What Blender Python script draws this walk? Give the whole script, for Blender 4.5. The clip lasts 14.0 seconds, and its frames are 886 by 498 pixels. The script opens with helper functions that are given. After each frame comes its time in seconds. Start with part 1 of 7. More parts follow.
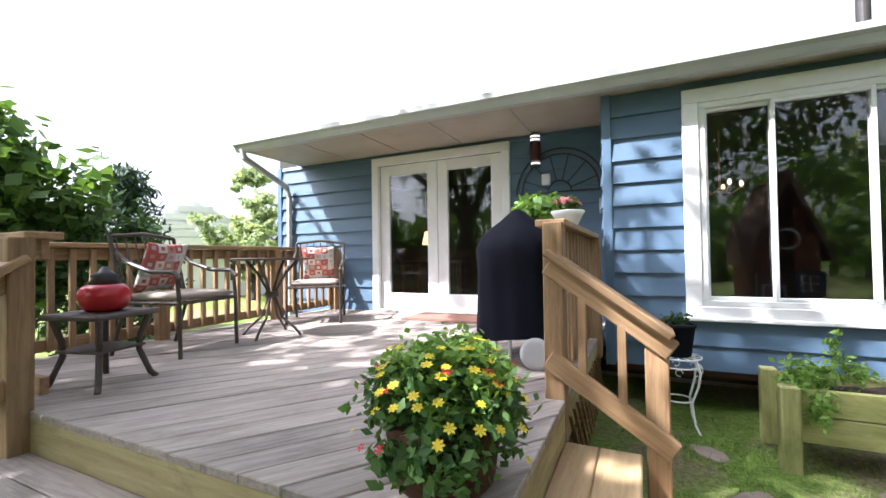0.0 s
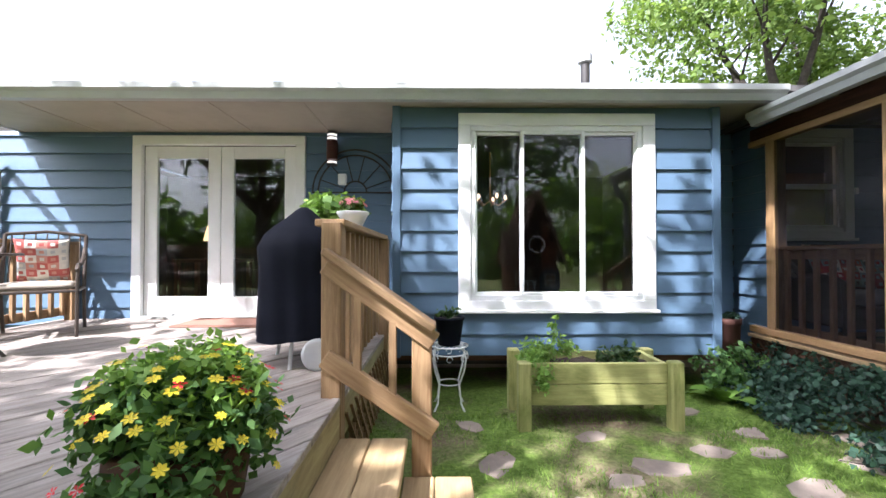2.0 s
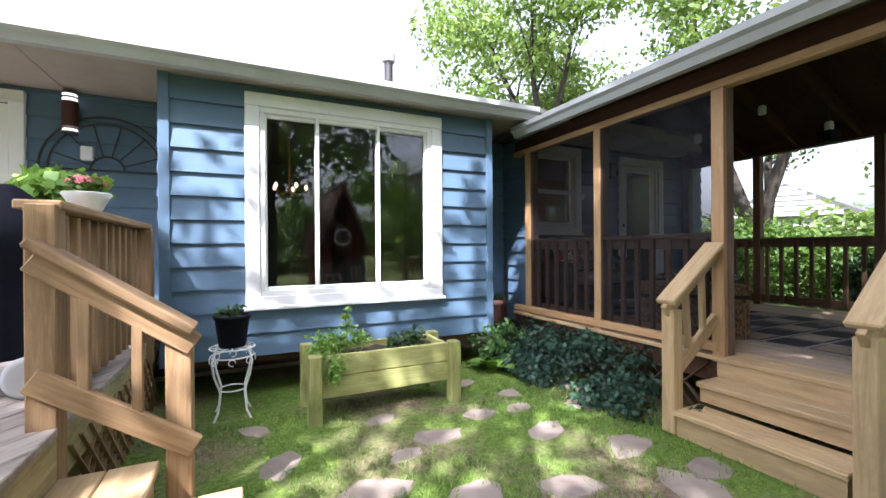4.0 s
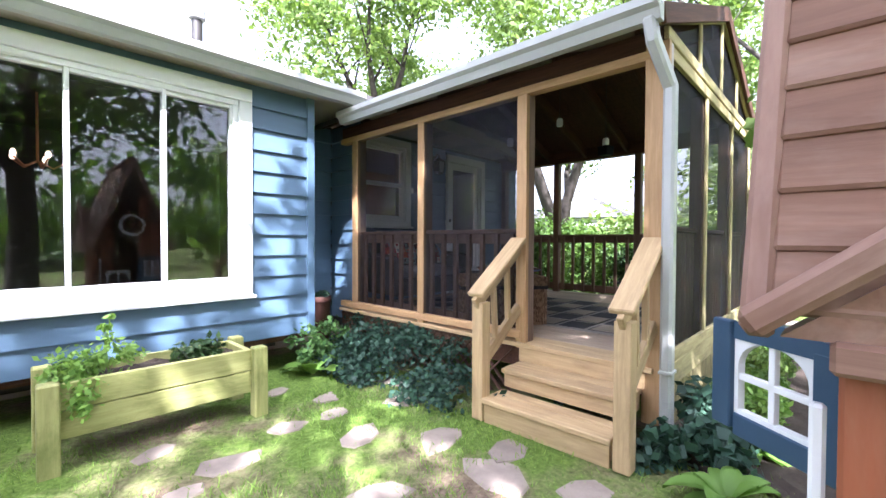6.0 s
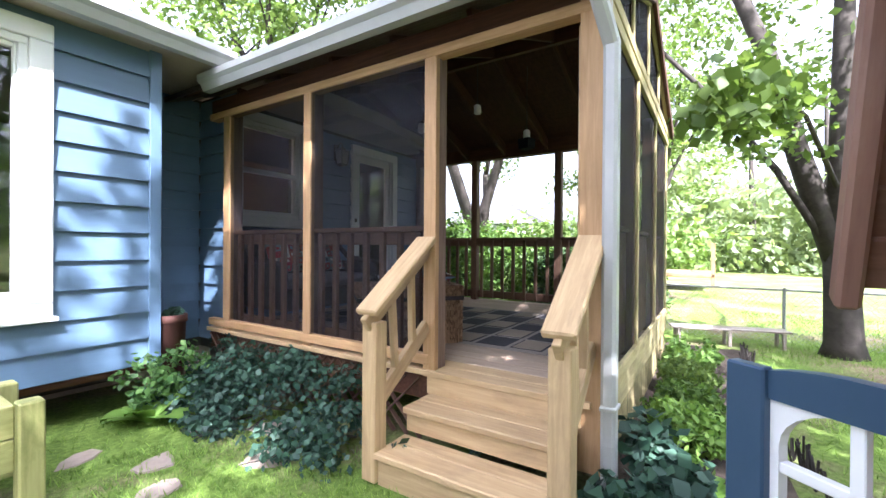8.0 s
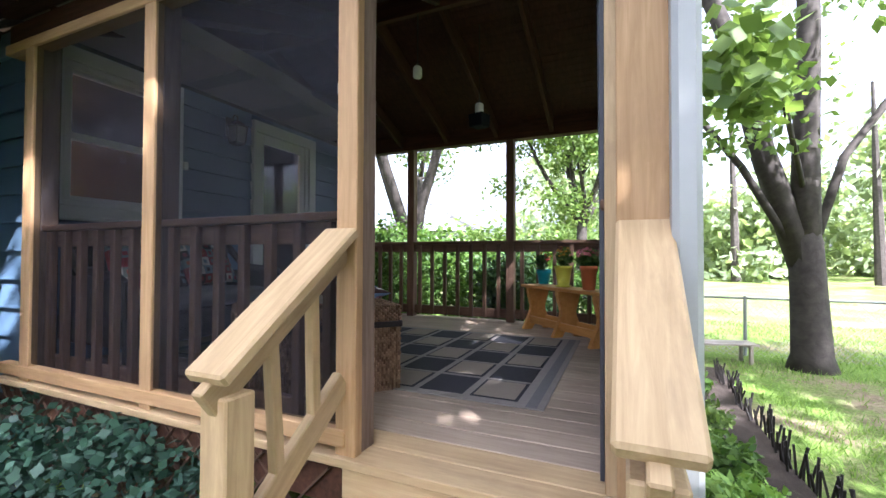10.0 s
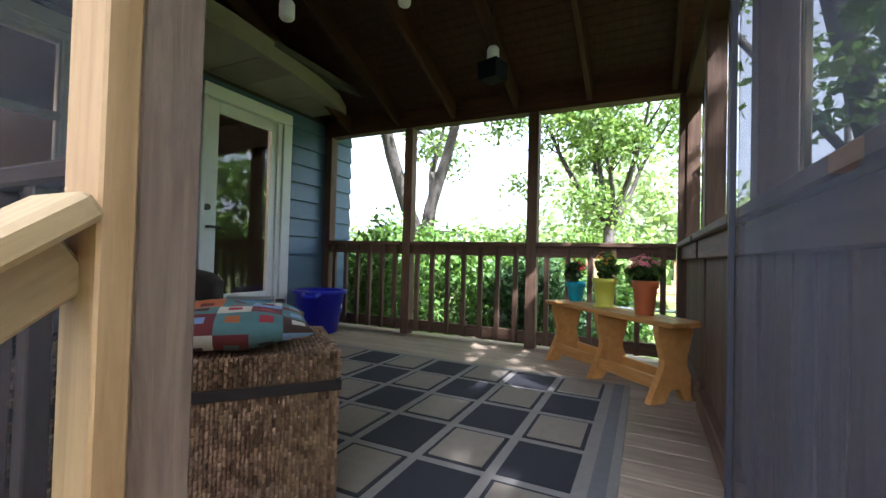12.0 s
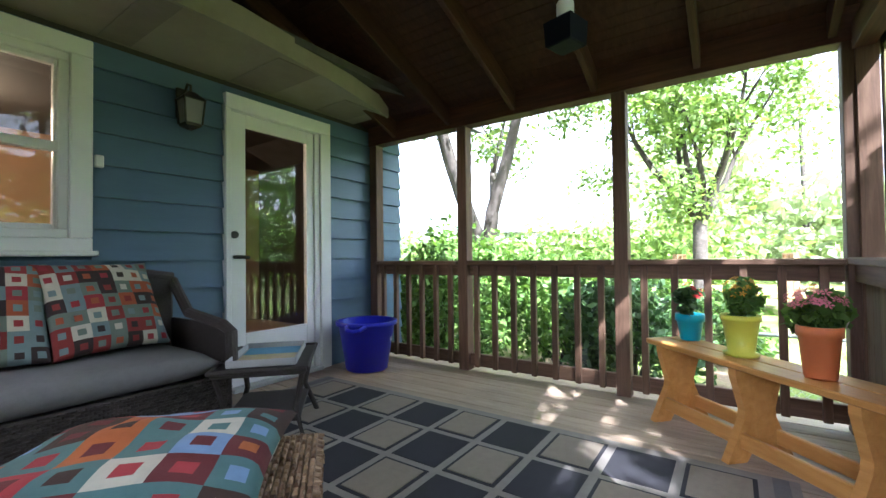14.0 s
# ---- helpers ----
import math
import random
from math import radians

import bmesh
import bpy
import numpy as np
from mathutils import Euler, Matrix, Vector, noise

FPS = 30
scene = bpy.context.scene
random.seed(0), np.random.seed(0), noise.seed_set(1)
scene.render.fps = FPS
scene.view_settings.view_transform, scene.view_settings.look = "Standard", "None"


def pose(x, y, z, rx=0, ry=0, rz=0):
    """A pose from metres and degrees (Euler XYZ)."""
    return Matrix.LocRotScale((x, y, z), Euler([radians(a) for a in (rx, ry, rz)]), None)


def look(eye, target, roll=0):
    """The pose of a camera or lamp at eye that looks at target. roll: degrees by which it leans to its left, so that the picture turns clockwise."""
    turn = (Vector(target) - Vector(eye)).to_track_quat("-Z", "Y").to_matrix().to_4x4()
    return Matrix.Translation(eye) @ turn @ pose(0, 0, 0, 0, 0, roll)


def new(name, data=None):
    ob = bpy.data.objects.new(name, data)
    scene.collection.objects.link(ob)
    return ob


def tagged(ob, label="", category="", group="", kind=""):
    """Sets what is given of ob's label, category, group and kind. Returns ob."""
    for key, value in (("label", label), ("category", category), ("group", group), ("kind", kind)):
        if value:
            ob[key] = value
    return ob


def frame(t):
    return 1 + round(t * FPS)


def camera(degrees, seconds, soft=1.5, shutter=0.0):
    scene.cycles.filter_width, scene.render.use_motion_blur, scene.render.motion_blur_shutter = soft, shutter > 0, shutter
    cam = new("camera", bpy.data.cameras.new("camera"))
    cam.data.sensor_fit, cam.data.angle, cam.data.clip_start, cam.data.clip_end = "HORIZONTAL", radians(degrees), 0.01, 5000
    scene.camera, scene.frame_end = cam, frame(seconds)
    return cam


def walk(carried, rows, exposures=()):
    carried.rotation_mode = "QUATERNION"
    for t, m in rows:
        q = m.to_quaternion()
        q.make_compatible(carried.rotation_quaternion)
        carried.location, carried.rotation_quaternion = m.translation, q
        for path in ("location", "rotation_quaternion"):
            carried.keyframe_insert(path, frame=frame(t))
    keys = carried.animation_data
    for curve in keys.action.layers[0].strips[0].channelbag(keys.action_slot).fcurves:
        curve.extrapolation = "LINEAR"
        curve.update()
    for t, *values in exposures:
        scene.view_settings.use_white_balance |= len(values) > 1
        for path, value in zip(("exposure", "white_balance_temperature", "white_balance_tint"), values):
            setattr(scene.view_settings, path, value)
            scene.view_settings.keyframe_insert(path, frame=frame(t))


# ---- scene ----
cam = camera(93.2, 14.0)
PATH = [
    (0, (0.288, 0.174, 1.356), (-0.618, 2.090, 1.399), -0.8),
    (0.5, (0.318, 0.180, 1.362), (-0.391, 2.178, 1.399), -0.3),
    (1, (0.355, 0.178, 1.361), (-0.124, 2.243, 1.398), -0.0),
    (1.5, (0.394, 0.187, 1.363), (0.161, 2.293, 1.396), 0.1),
    (2, (0.437, 0.192, 1.357), (0.458, 2.312, 1.390), -0.0),
    (2.5, (0.488, 0.187, 1.351), (0.771, 2.287, 1.378), -0.3),
    (3, (0.536, 0.173, 1.353), (1.056, 2.228, 1.364), -0.6),
    (3.5, (0.577, 0.177, 1.343), (1.299, 2.171, 1.344), -0.6),
    (4, (0.622, 0.162, 1.340), (1.532, 2.077, 1.337), -0.4),
    (4.2, (0.649, 0.149, 1.336), (1.628, 2.030, 1.338), -0.4),
    (6.3, (1.043, 0.244, 1.344), (2.618, 1.662, 1.299), -0.1),
    (6.5, (1.131, 0.248, 1.337), (2.720, 1.650, 1.291), -0.4),
    (7, (1.288, 0.379, 1.332), (2.955, 1.688, 1.279), 0.2),
    (7.5, (1.449, 0.497, 1.326), (3.182, 1.717, 1.293), 0.6),
    (8, (1.651, 0.602, 1.304), (3.434, 1.749, 1.296), 0.4),
    (8.5, (1.856, 0.705, 1.293), (3.687, 1.774, 1.306), -0.1),
    (9, (2.082, 0.854, 1.285), (3.976, 1.805, 1.306), -0.1),
    (9.2, (2.177, 0.946, 1.265), (4.100, 1.836, 1.297), -0.4),
    (11.3, (3.284, 1.354, 1.285), (5.233, 2.181, 1.325), 0.4),
    (11.5, (3.386, 1.391, 1.297), (5.323, 2.251, 1.340), 0.6),
    (12, (3.642, 1.487, 1.303), (5.550, 2.408, 1.343), 1.5),
    (12.5, (3.858, 1.571, 1.310), (5.743, 2.539, 1.358), 1.8),
    (13, (4.047, 1.664, 1.355), (5.906, 2.681, 1.394), 1.3),
    (13.5, (4.172, 1.728, 1.413), (5.984, 2.827, 1.450), 0.3),
    (14, (4.277, 1.774, 1.491), (6.021, 2.980, 1.532), -0.7),
]
walk(cam, [(t, look(eye, target, roll)) for t, eye, target, roll in PATH],
     [(0, 1.75, 5750, 18), (4, 1.97, 5700, 19), (6.5, 2.78, 5500, 22), (9, 2.66, 5550, 22), (11.3, 2.8, 5300, 16), (12.5, 3.28, 5400, 14), (14, 3.78, 5350, 14)])

# ---- world, sun, exposure ----
SUN_EL, SUN_AZ = radians(48), (-0.58, -0.62)
world = bpy.data.worlds.new("world")
scene.world = world
world.use_nodes = True
wn = world.node_tree.nodes
sky = wn.new("ShaderNodeTexSky")
sky.sky_type, sky.sun_disc = "NISHITA", False
sky.sun_elevation = SUN_EL
sky.sun_rotation = math.atan2(SUN_AZ[0], SUN_AZ[1])
sky.air_density, sky.dust_density, sky.ozone_density = 1.0, 5.0, 0.0
wn["Background"].inputs[1].default_value = 0.15
haze = wn.new("ShaderNodeHueSaturation")
haze.inputs["Saturation"].default_value = 0.25
world.node_tree.links.new(sky.outputs[0], haze.inputs["Color"])
world.node_tree.links.new(haze.outputs[0], wn["Background"].inputs[0])
sun = new("sun", bpy.data.lights.new("sun", "SUN"))
sun.data.energy, sun.data.angle, sun.data.color = 5.0, radians(0.53), (1.0, 0.95, 0.86)
_h = math.hypot(*SUN_AZ)
TO_SUN = Vector((SUN_AZ[0] / _h * math.cos(SUN_EL), SUN_AZ[1] / _h * math.cos(SUN_EL), math.sin(SUN_EL)))
sun.matrix_world = look((0, 0, 20), Vector((0, 0, 20)) - TO_SUN)


# ---- materials ----
def mat(name, rough=0.6, metal=0.0, spec=0.5):
    m = bpy.data.materials.new(name)
    m.use_nodes = True
    b = m.node_tree.nodes["Principled BSDF"]
    b.inputs["Roughness"].default_value, b.inputs["Metallic"].default_value = rough, metal
    b.inputs["Specular IOR Level"].default_value = spec
    return m, m.node_tree.nodes, m.node_tree.links, b


def ramp(n, l, src, stops):
    r = n.new("ShaderNodeValToRGB")
    while len(r.color_ramp.elements) < len(stops):
        r.color_ramp.elements.new(0.5)
    for e, (p, c) in zip(r.color_ramp.elements, stops):
        e.position, e.color = p, (*c, 1)
    l.new(src, r.inputs[0])
    return r.outputs[0]


def coords(n, l, scale=(1, 1, 1), vary=True):
    tc, mp = n.new("ShaderNodeTexCoord"), n.new("ShaderNodeMapping")
    mp.inputs["Scale"].default_value = scale
    l.new(tc.outputs["Object"], mp.inputs[0])
    if vary:
        oi, mu = n.new("ShaderNodeObjectInfo"), n.new("ShaderNodeMath")
        mu.operation = "MULTIPLY"
        mu.inputs[1].default_value = 37.0
        l.new(oi.outputs["Random"], mu.inputs[0])
        l.new(mu.outputs[0], mp.inputs["Location"])
    return mp.outputs[0]


def tex(n, l, vec, scale, detail=5, rough=0.6, dist=0.0):
    t = n.new("ShaderNodeTexNoise")
    t.inputs["Scale"].default_value, t.inputs["Detail"].default_value = scale, detail
    t.inputs["Roughness"].default_value, t.inputs["Distortion"].default_value = rough, dist
    l.new(vec, t.inputs["Vector"])
    return t.outputs["Fac"]


def mix(n, l, fac, a, b, mode="MIX"):
    m = n.new("ShaderNodeMix")
    m.data_type, m.blend_type = "RGBA", mode
    for sock, v in ((m.inputs[0], fac), (m.inputs[6], a), (m.inputs[7], b)):
        if isinstance(v, (int, float)):
            sock.default_value = v
        elif isinstance(v, tuple):
            sock.default_value = (*v, 1)
        else:
            l.new(v, sock)
    return m.outputs[2]


def bump(n, l, b, height, strength=0.3, dist=0.01):
    p = n.new("ShaderNodeBump")
    p.inputs["Strength"].default_value, p.inputs["Distance"].default_value = strength, dist
    l.new(height, p.inputs["Height"])
    l.new(p.outputs[0], b.inputs["Normal"])


def wood(name, dark, light, stain, stain_amount=0.35, rough=0.7, grain=22.0, vary=0.35, worn=0.3):
    """Wood with its grain along the piece's own x."""
    m, n, l, b = mat(name, rough, spec=0.3)
    v = coords(n, l, (1.2, grain, grain))
    g = tex(n, l, v, 2.2, 6, 0.65, 0.6)
    c = ramp(n, l, g, [(0.28, dark), (0.72, light)])
    v2 = coords(n, l, (1, 2.5, 2.5))
    s = tex(n, l, v2, 2.4, 6, 0.7, 0.3)
    sm = ramp(n, l, s, [(0.5, (0, 0, 0)), (0.72, (stain_amount,) * 3)])
    c = mix(n, l, sm, c, stain)
    oi = n.new("ShaderNodeObjectInfo")
    ov = ramp(n, l, oi.outputs["Random"], [(0.0, (1 - vary,) * 3), (1.0, (1.0, 1.0, 1.0))])
    c = mix(n, l, 1.0, c, ov, "MULTIPLY")
    l.new(c, b.inputs["Base Color"])
    bump(n, l, b, g, worn, 0.004)
    return m


def paint(name, col, col2, rough=0.5, scale=3.0, bumpy=0.08, dirt=0.5, vary=0.06, grain=(1, 1, 1)):
    m, n, l, b = mat(name, rough, spec=0.4)
    v = coords(n, l, grain)
    s = tex(n, l, v, scale, 7, 0.7)
    c = mix(n, l, ramp(n, l, s, [(0.42, (0, 0, 0)), (0.75, (dirt,) * 3)]), col, col2)
    oi = n.new("ShaderNodeObjectInfo")
    c = mix(n, l, 1.0, c, ramp(n, l, oi.outputs["Random"], [(0, (1 - vary,) * 3), (1, (1, 1, 1))]), "MULTIPLY")
    l.new(c, b.inputs["Base Color"])
    bump(n, l, b, tex(n, l, coords(n, l, grain), scale * 14, 4, 0.6), bumpy, 0.004)
    return m


def leafy(name, dark, light, glow=0.45):
    m, n, l, b = mat(name, 0.5, spec=0.35)
    g = n.new("ShaderNodeNewGeometry")
    c = ramp(n, l, g.outputs["Random Per Island"], [(0.0, dark), (0.75, light), (1.0, tuple(min(1, x * 1.25) for x in light))])
    l.new(c, b.inputs["Base Color"])
    t, ms = n.new("ShaderNodeBsdfTranslucent"), n.new("ShaderNodeMixShader")
    l.new(mix(n, l, 1.0, c, (1.0, 1.0, 0.55), "MULTIPLY"), t.inputs[0])
    ms.inputs[0].default_value = glow
    l.new(b.outputs[0], ms.inputs[1])
    l.new(t.outputs[0], ms.inputs[2])
    l.new(ms.outputs[0], n["Material Output"].inputs[0])
    return m


def glassy(name, ior=1.5, tint=(0.9, 0.95, 0.95)):
    m, n, l, b = mat(name, 0.0)
    b.inputs["Transmission Weight"].default_value, b.inputs["IOR"].default_value = 1.0, ior
    b.inputs["Base Color"].default_value = (*tint, 1)
    return m


def screen_mat(name, cover, col):
    m, n, l, b = mat(name, 0.7, spec=0.2)
    b.inputs["Base Color"].default_value = (*col, 1)
    t, ms = n.new("ShaderNodeBsdfTransparent"), n.new("ShaderNodeMixShader")
    s = tex(n, l, coords(n, l), 1.3, 3, 0.5)
    r = n.new("ShaderNodeMapRange")
    r.inputs["To Min"].default_value, r.inputs["To Max"].default_value = cover - 0.06, cover + 0.06
    l.new(s, r.inputs[0])
    l.new(r.outputs[0], ms.inputs[0])
    l.new(t.outputs[0], ms.inputs[1])
    l.new(b.outputs[0], ms.inputs[2])
    l.new(ms.outputs[0], n["Material Output"].inputs[0])
    return m


def glow(name, col, strength):
    m, n, l, b = mat(name, 0.4)
    b.inputs["Base Color"].default_value = (*col, 1)
    b.inputs["Emission Color"].default_value = (*col, 1)
    b.inputs["Emission Strength"].default_value = strength
    return m


SIDING = paint("blue_siding", (0.103, 0.168, 0.248), (0.078, 0.128, 0.19), 0.45, 2.2, 0.12, 0.6, 0.1, (0.6, 3, 3))
WHITE = paint("white_paint", (0.80, 0.80, 0.79), (0.60, 0.59, 0.56), 0.4, 2.5, 0.05, 0.35)
GUTTER = paint("gutter_paint", (0.42, 0.43, 0.41), (0.30, 0.31, 0.28), 0.35, 1.6, 0.04, 0.6)
SOFFIT = paint("soffit_paint", (0.42, 0.37, 0.30), (0.25, 0.22, 0.17), 0.6, 1.5, 0.05, 0.6)
ROOF = paint("asphalt_shingle", (0.10, 0.095, 0.09), (0.05, 0.05, 0.05), 0.9, 6.0, 0.6, 0.8)
BROWN_TRIM = wood("brown_stained_wood", (0.055, 0.022, 0.012), (0.13, 0.055, 0.03), (0.03, 0.015, 0.01), 0.4)
PORCH_WOOD = wood("porch_cedar", (0.38, 0.22, 0.095), (0.58, 0.375, 0.19), (0.25, 0.15, 0.08), 0.35, 0.6, 18, 0.22)
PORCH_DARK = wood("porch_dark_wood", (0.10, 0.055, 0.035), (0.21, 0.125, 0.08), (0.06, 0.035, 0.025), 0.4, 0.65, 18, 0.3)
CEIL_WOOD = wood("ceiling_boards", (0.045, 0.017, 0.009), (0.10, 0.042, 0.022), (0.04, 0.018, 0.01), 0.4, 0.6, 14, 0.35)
FLOOR_WOOD = wood("porch_floor", (0.32, 0.235, 0.165), (0.50, 0.39, 0.285), (0.17, 0.13, 0.1), 0.45, 0.6, 18, 0.3)
STEP_WOOD = wood("step_pine", (0.42, 0.285, 0.14), (0.62, 0.455, 0.25), (0.28, 0.19, 0.11), 0.5, 0.6, 16, 0.22)
DECK_WOOD = wood("weathered_deck", (0.26, 0.215, 0.185), (0.50, 0.44, 0.385), (0.10, 0.085, 0.075), 0.5, 0.75, 20, 0.3, 0.5)
RAIL_WOOD = wood("weathered_rail", (0.25, 0.145, 0.07), (0.47, 0.31, 0.165), (0.15, 0.10, 0.06), 0.5, 0.7, 18, 0.3, 0.4)
GREEN_WOOD = wood("treated_pine", (0.27, 0.27, 0.09), (0.44, 0.43, 0.17), (0.12, 0.15, 0.03), 0.75, 0.7, 14, 0.15)
FASCIA_WOOD = wood("mossy_fascia", (0.30, 0.24, 0.11), (0.50, 0.43, 0.22), (0.10, 0.085, 0.05), 0.7, 0.75, 14, 0.2)
GLASS = glassy("window_glass")
# near black: the gloom of unlit rooms put into the paint
DARK = paint("room_gloom", (0.05, 0.045, 0.04), (0.03, 0.028, 0.025), 0.8)
WARM = paint("interior_wall", (0.34, 0.20, 0.11), (0.27, 0.16, 0.085), 0.8)
SCREEN = screen_mat("insect_screen", 0.66, (0.0065, 0.0065, 0.0095))
SCREEN_B = screen_mat("fine_screen", 0.20, (0.03, 0.03, 0.034))
IRON = paint("black_iron", (0.03, 0.028, 0.027), (0.06, 0.045, 0.035), 0.5, 8, 0.1, 0.5)
LEAF_TREE = leafy("tree_leaf", (0.05, 0.11, 0.02), (0.14, 0.24, 0.05))
LEAF_LIGHT = leafy("light_leaf", (0.08, 0.14, 0.03), (0.19, 0.275, 0.075), 0.5)
# overexposure of the far foliage put into its colour: paler, greyer green
LEAF_WASHED = leafy("washed_out_leaf", (0.19, 0.25, 0.13), (0.36, 0.43, 0.26), 0.55)
LEAF_DARK = leafy("dark_leaf", (0.025, 0.06, 0.02), (0.07, 0.13, 0.04), 0.35)
LEAF_IVY = leafy("ivy_leaf", (0.014, 0.042, 0.028), (0.04, 0.09, 0.055), 0.12)
LEAF_LIME = leafy("lime_leaf", (0.12, 0.24, 0.04), (0.28, 0.44, 0.10), 0.4)
LEAF_PINE = leafy("conifer_leaf", (0.02, 0.05, 0.025), (0.05, 0.09, 0.045), 0.2)
BARK = wood("bark", (0.03, 0.024, 0.02), (0.078, 0.066, 0.055), (0.025, 0.022, 0.018), 0.5, 0.9, 5, 0.1, 1.0)
GRASS = leafy("grass_blade", (0.10, 0.19, 0.03), (0.22, 0.34, 0.07), 0.4)
STONE = paint("flagstone", (0.36, 0.29, 0.24), (0.20, 0.16, 0.13), 0.85, 5, 0.5, 0.8, 0.3)


def ground_mat():
    m, n, l, b = mat("lawn_soil", 0.95, spec=0.1)
    tc = n.new("ShaderNodeTexCoord").outputs["Object"]
    a = tex(n, l, tc, 0.9, 8, 0.65)
    f = tex(n, l, tc, 30, 5, 0.7)
    grass = ramp(n, l, f, [(0.3, (0.07, 0.12, 0.02)), (0.7, (0.20, 0.29, 0.06))])
    soil = ramp(n, l, f, [(0.3, (0.13, 0.09, 0.06)), (0.7, (0.30, 0.23, 0.16))])
    l.new(mix(n, l, ramp(n, l, a, [(0.46, (0, 0, 0)), (0.62, (1, 1, 1))]), grass, soil), b.inputs["Base Color"])
    bump(n, l, b, f, 0.8, 0.03)
    return m


GROUND = ground_mat()


# ---- builders ----
def thing(name, at=(0, 0, 0), rz=0.0, label="", category="", group="", kind=""):
    ob = new(name)
    ob.empty_display_size = 0.1
    ob.matrix_basis = pose(*at, 0, 0, rz)
    return tagged(ob, label, category, group, kind)


def finish(name, bm, material, smooth=False):
    me = bpy.data.meshes.new(name)
    bm.normal_update()
    bm.to_mesh(me)
    bm.free()
    me.materials.append(material)
    if smooth:
        me.polygons.foreach_set("use_smooth", [True] * len(me.polygons))
    return me


def part(name, bm, material, parent=None, label="", smooth=False, m=None):
    ob = new(name, finish(name, bm, material, smooth))
    ob.parent = parent
    if m is not None:
        ob.matrix_basis = m
    if label:
        ob["label"] = label
    return ob


def box(bm, lo, hi, bev=0.0, m=None):
    c = [(a + b) / 2 for a, b in zip(lo, hi)]
    s = [abs(b - a) for a, b in zip(lo, hi)]
    mm = Matrix.Translation(c) @ Matrix.Diagonal((*s, 1))
    r = bmesh.ops.create_cube(bm, size=1, matrix=(m @ mm) if m is not None else mm)
    if bev:
        es = {e for v in r["verts"] for e in v.link_edges}
        bmesh.ops.bevel(bm, geom=list(es), offset=min(bev, min(s) * 0.3), segments=1, affect="EDGES")
    return bm


CACHE = {}


def beam(name, parent, material, p0, p1, w, h, bev=0.004, label="", up=(0, 0, 1), share=True):
    """A squared timber from p0 to p1: w across, h along up; its own x runs along it."""
    p0, p1 = Vector(p0), Vector(p1)
    x = (p1 - p0)
    ln = x.length
    x.normalize()
    u = Vector(up)
    if abs(x.dot(u)) > 0.99:
        u = Vector((1, 0, 0))
    y = u.cross(x).normalized()
    z = x.cross(y)
    key = (round(ln, 3), round(w, 3), round(h, 3), material.name, bev)
    if key not in CACHE or not share:
        bm = bmesh.new()
        box(bm, (-ln / 2, -w / 2, -h / 2), (ln / 2, w / 2, h / 2), bev)
        CACHE[key] = finish(name, bm, material)
    ob = new(name, CACHE[key])
    ob.parent = parent
    ob.matrix_basis = Matrix.Translation((p0 + p1) / 2) @ Matrix((x, y, z)).transposed().to_4x4()
    if label:
        ob["label"] = label
    return ob


def slab(name, material, lo, hi, parent=None, bev=0.0, label=""):
    return part(name, box(bmesh.new(), lo, hi, bev), material, parent, label)


def lathe(bm, prof, seg=24, m=None):
    """A turned shape: prof lists (radius, height)."""
    rings = []
    for r, z in prof:
        ring = [bm.verts.new((r * math.cos(2 * math.pi * i / seg), r * math.sin(2 * math.pi * i / seg), z)) for i in range(seg)]
        rings.append(ring)
    for a, b in zip(rings, rings[1:]):
        for i in range(seg):
            bm.faces.new((a[i], a[(i + 1) % seg], b[(i + 1) % seg], b[i]))
    bm.faces.new(rings[0][::-1])
    bm.faces.new(rings[-1])
    if m is not None:
        bmesh.ops.transform(bm, matrix=m, verts=[v for r in rings for v in r])
    return bm


def tube(bm, pts, rad, seg=8):
    """A round bar along pts; rad is one radius or one per point."""
    pts = [Vector(p) for p in pts]
    rads = rad if isinstance(rad, (list, tuple)) else [rad] * len(pts)
    rings = []
    ref = Vector((0.31, 0.17, 0.93))
    for i, p in enumerate(pts):
        d = (pts[min(i + 1, len(pts) - 1)] - pts[max(i - 1, 0)]).normalized()
        a = d.cross(ref)
        a = a.normalized() if a.length > 1e-4 else d.orthogonal().normalized()
        b = d.cross(a)
        rings.append([bm.verts.new(p + rads[i] * (math.cos(2 * math.pi * k / seg) * a + math.sin(2 * math.pi * k / seg) * b)) for k in range(seg)])
    for r, s in zip(rings, rings[1:]):
        for k in range(seg):
            bm.faces.new((r[k], r[(k + 1) % seg], s[(k + 1) % seg], s[k]))
    bm.faces.new(rings[0][::-1])
    bm.faces.new(rings[-1])
    return bm


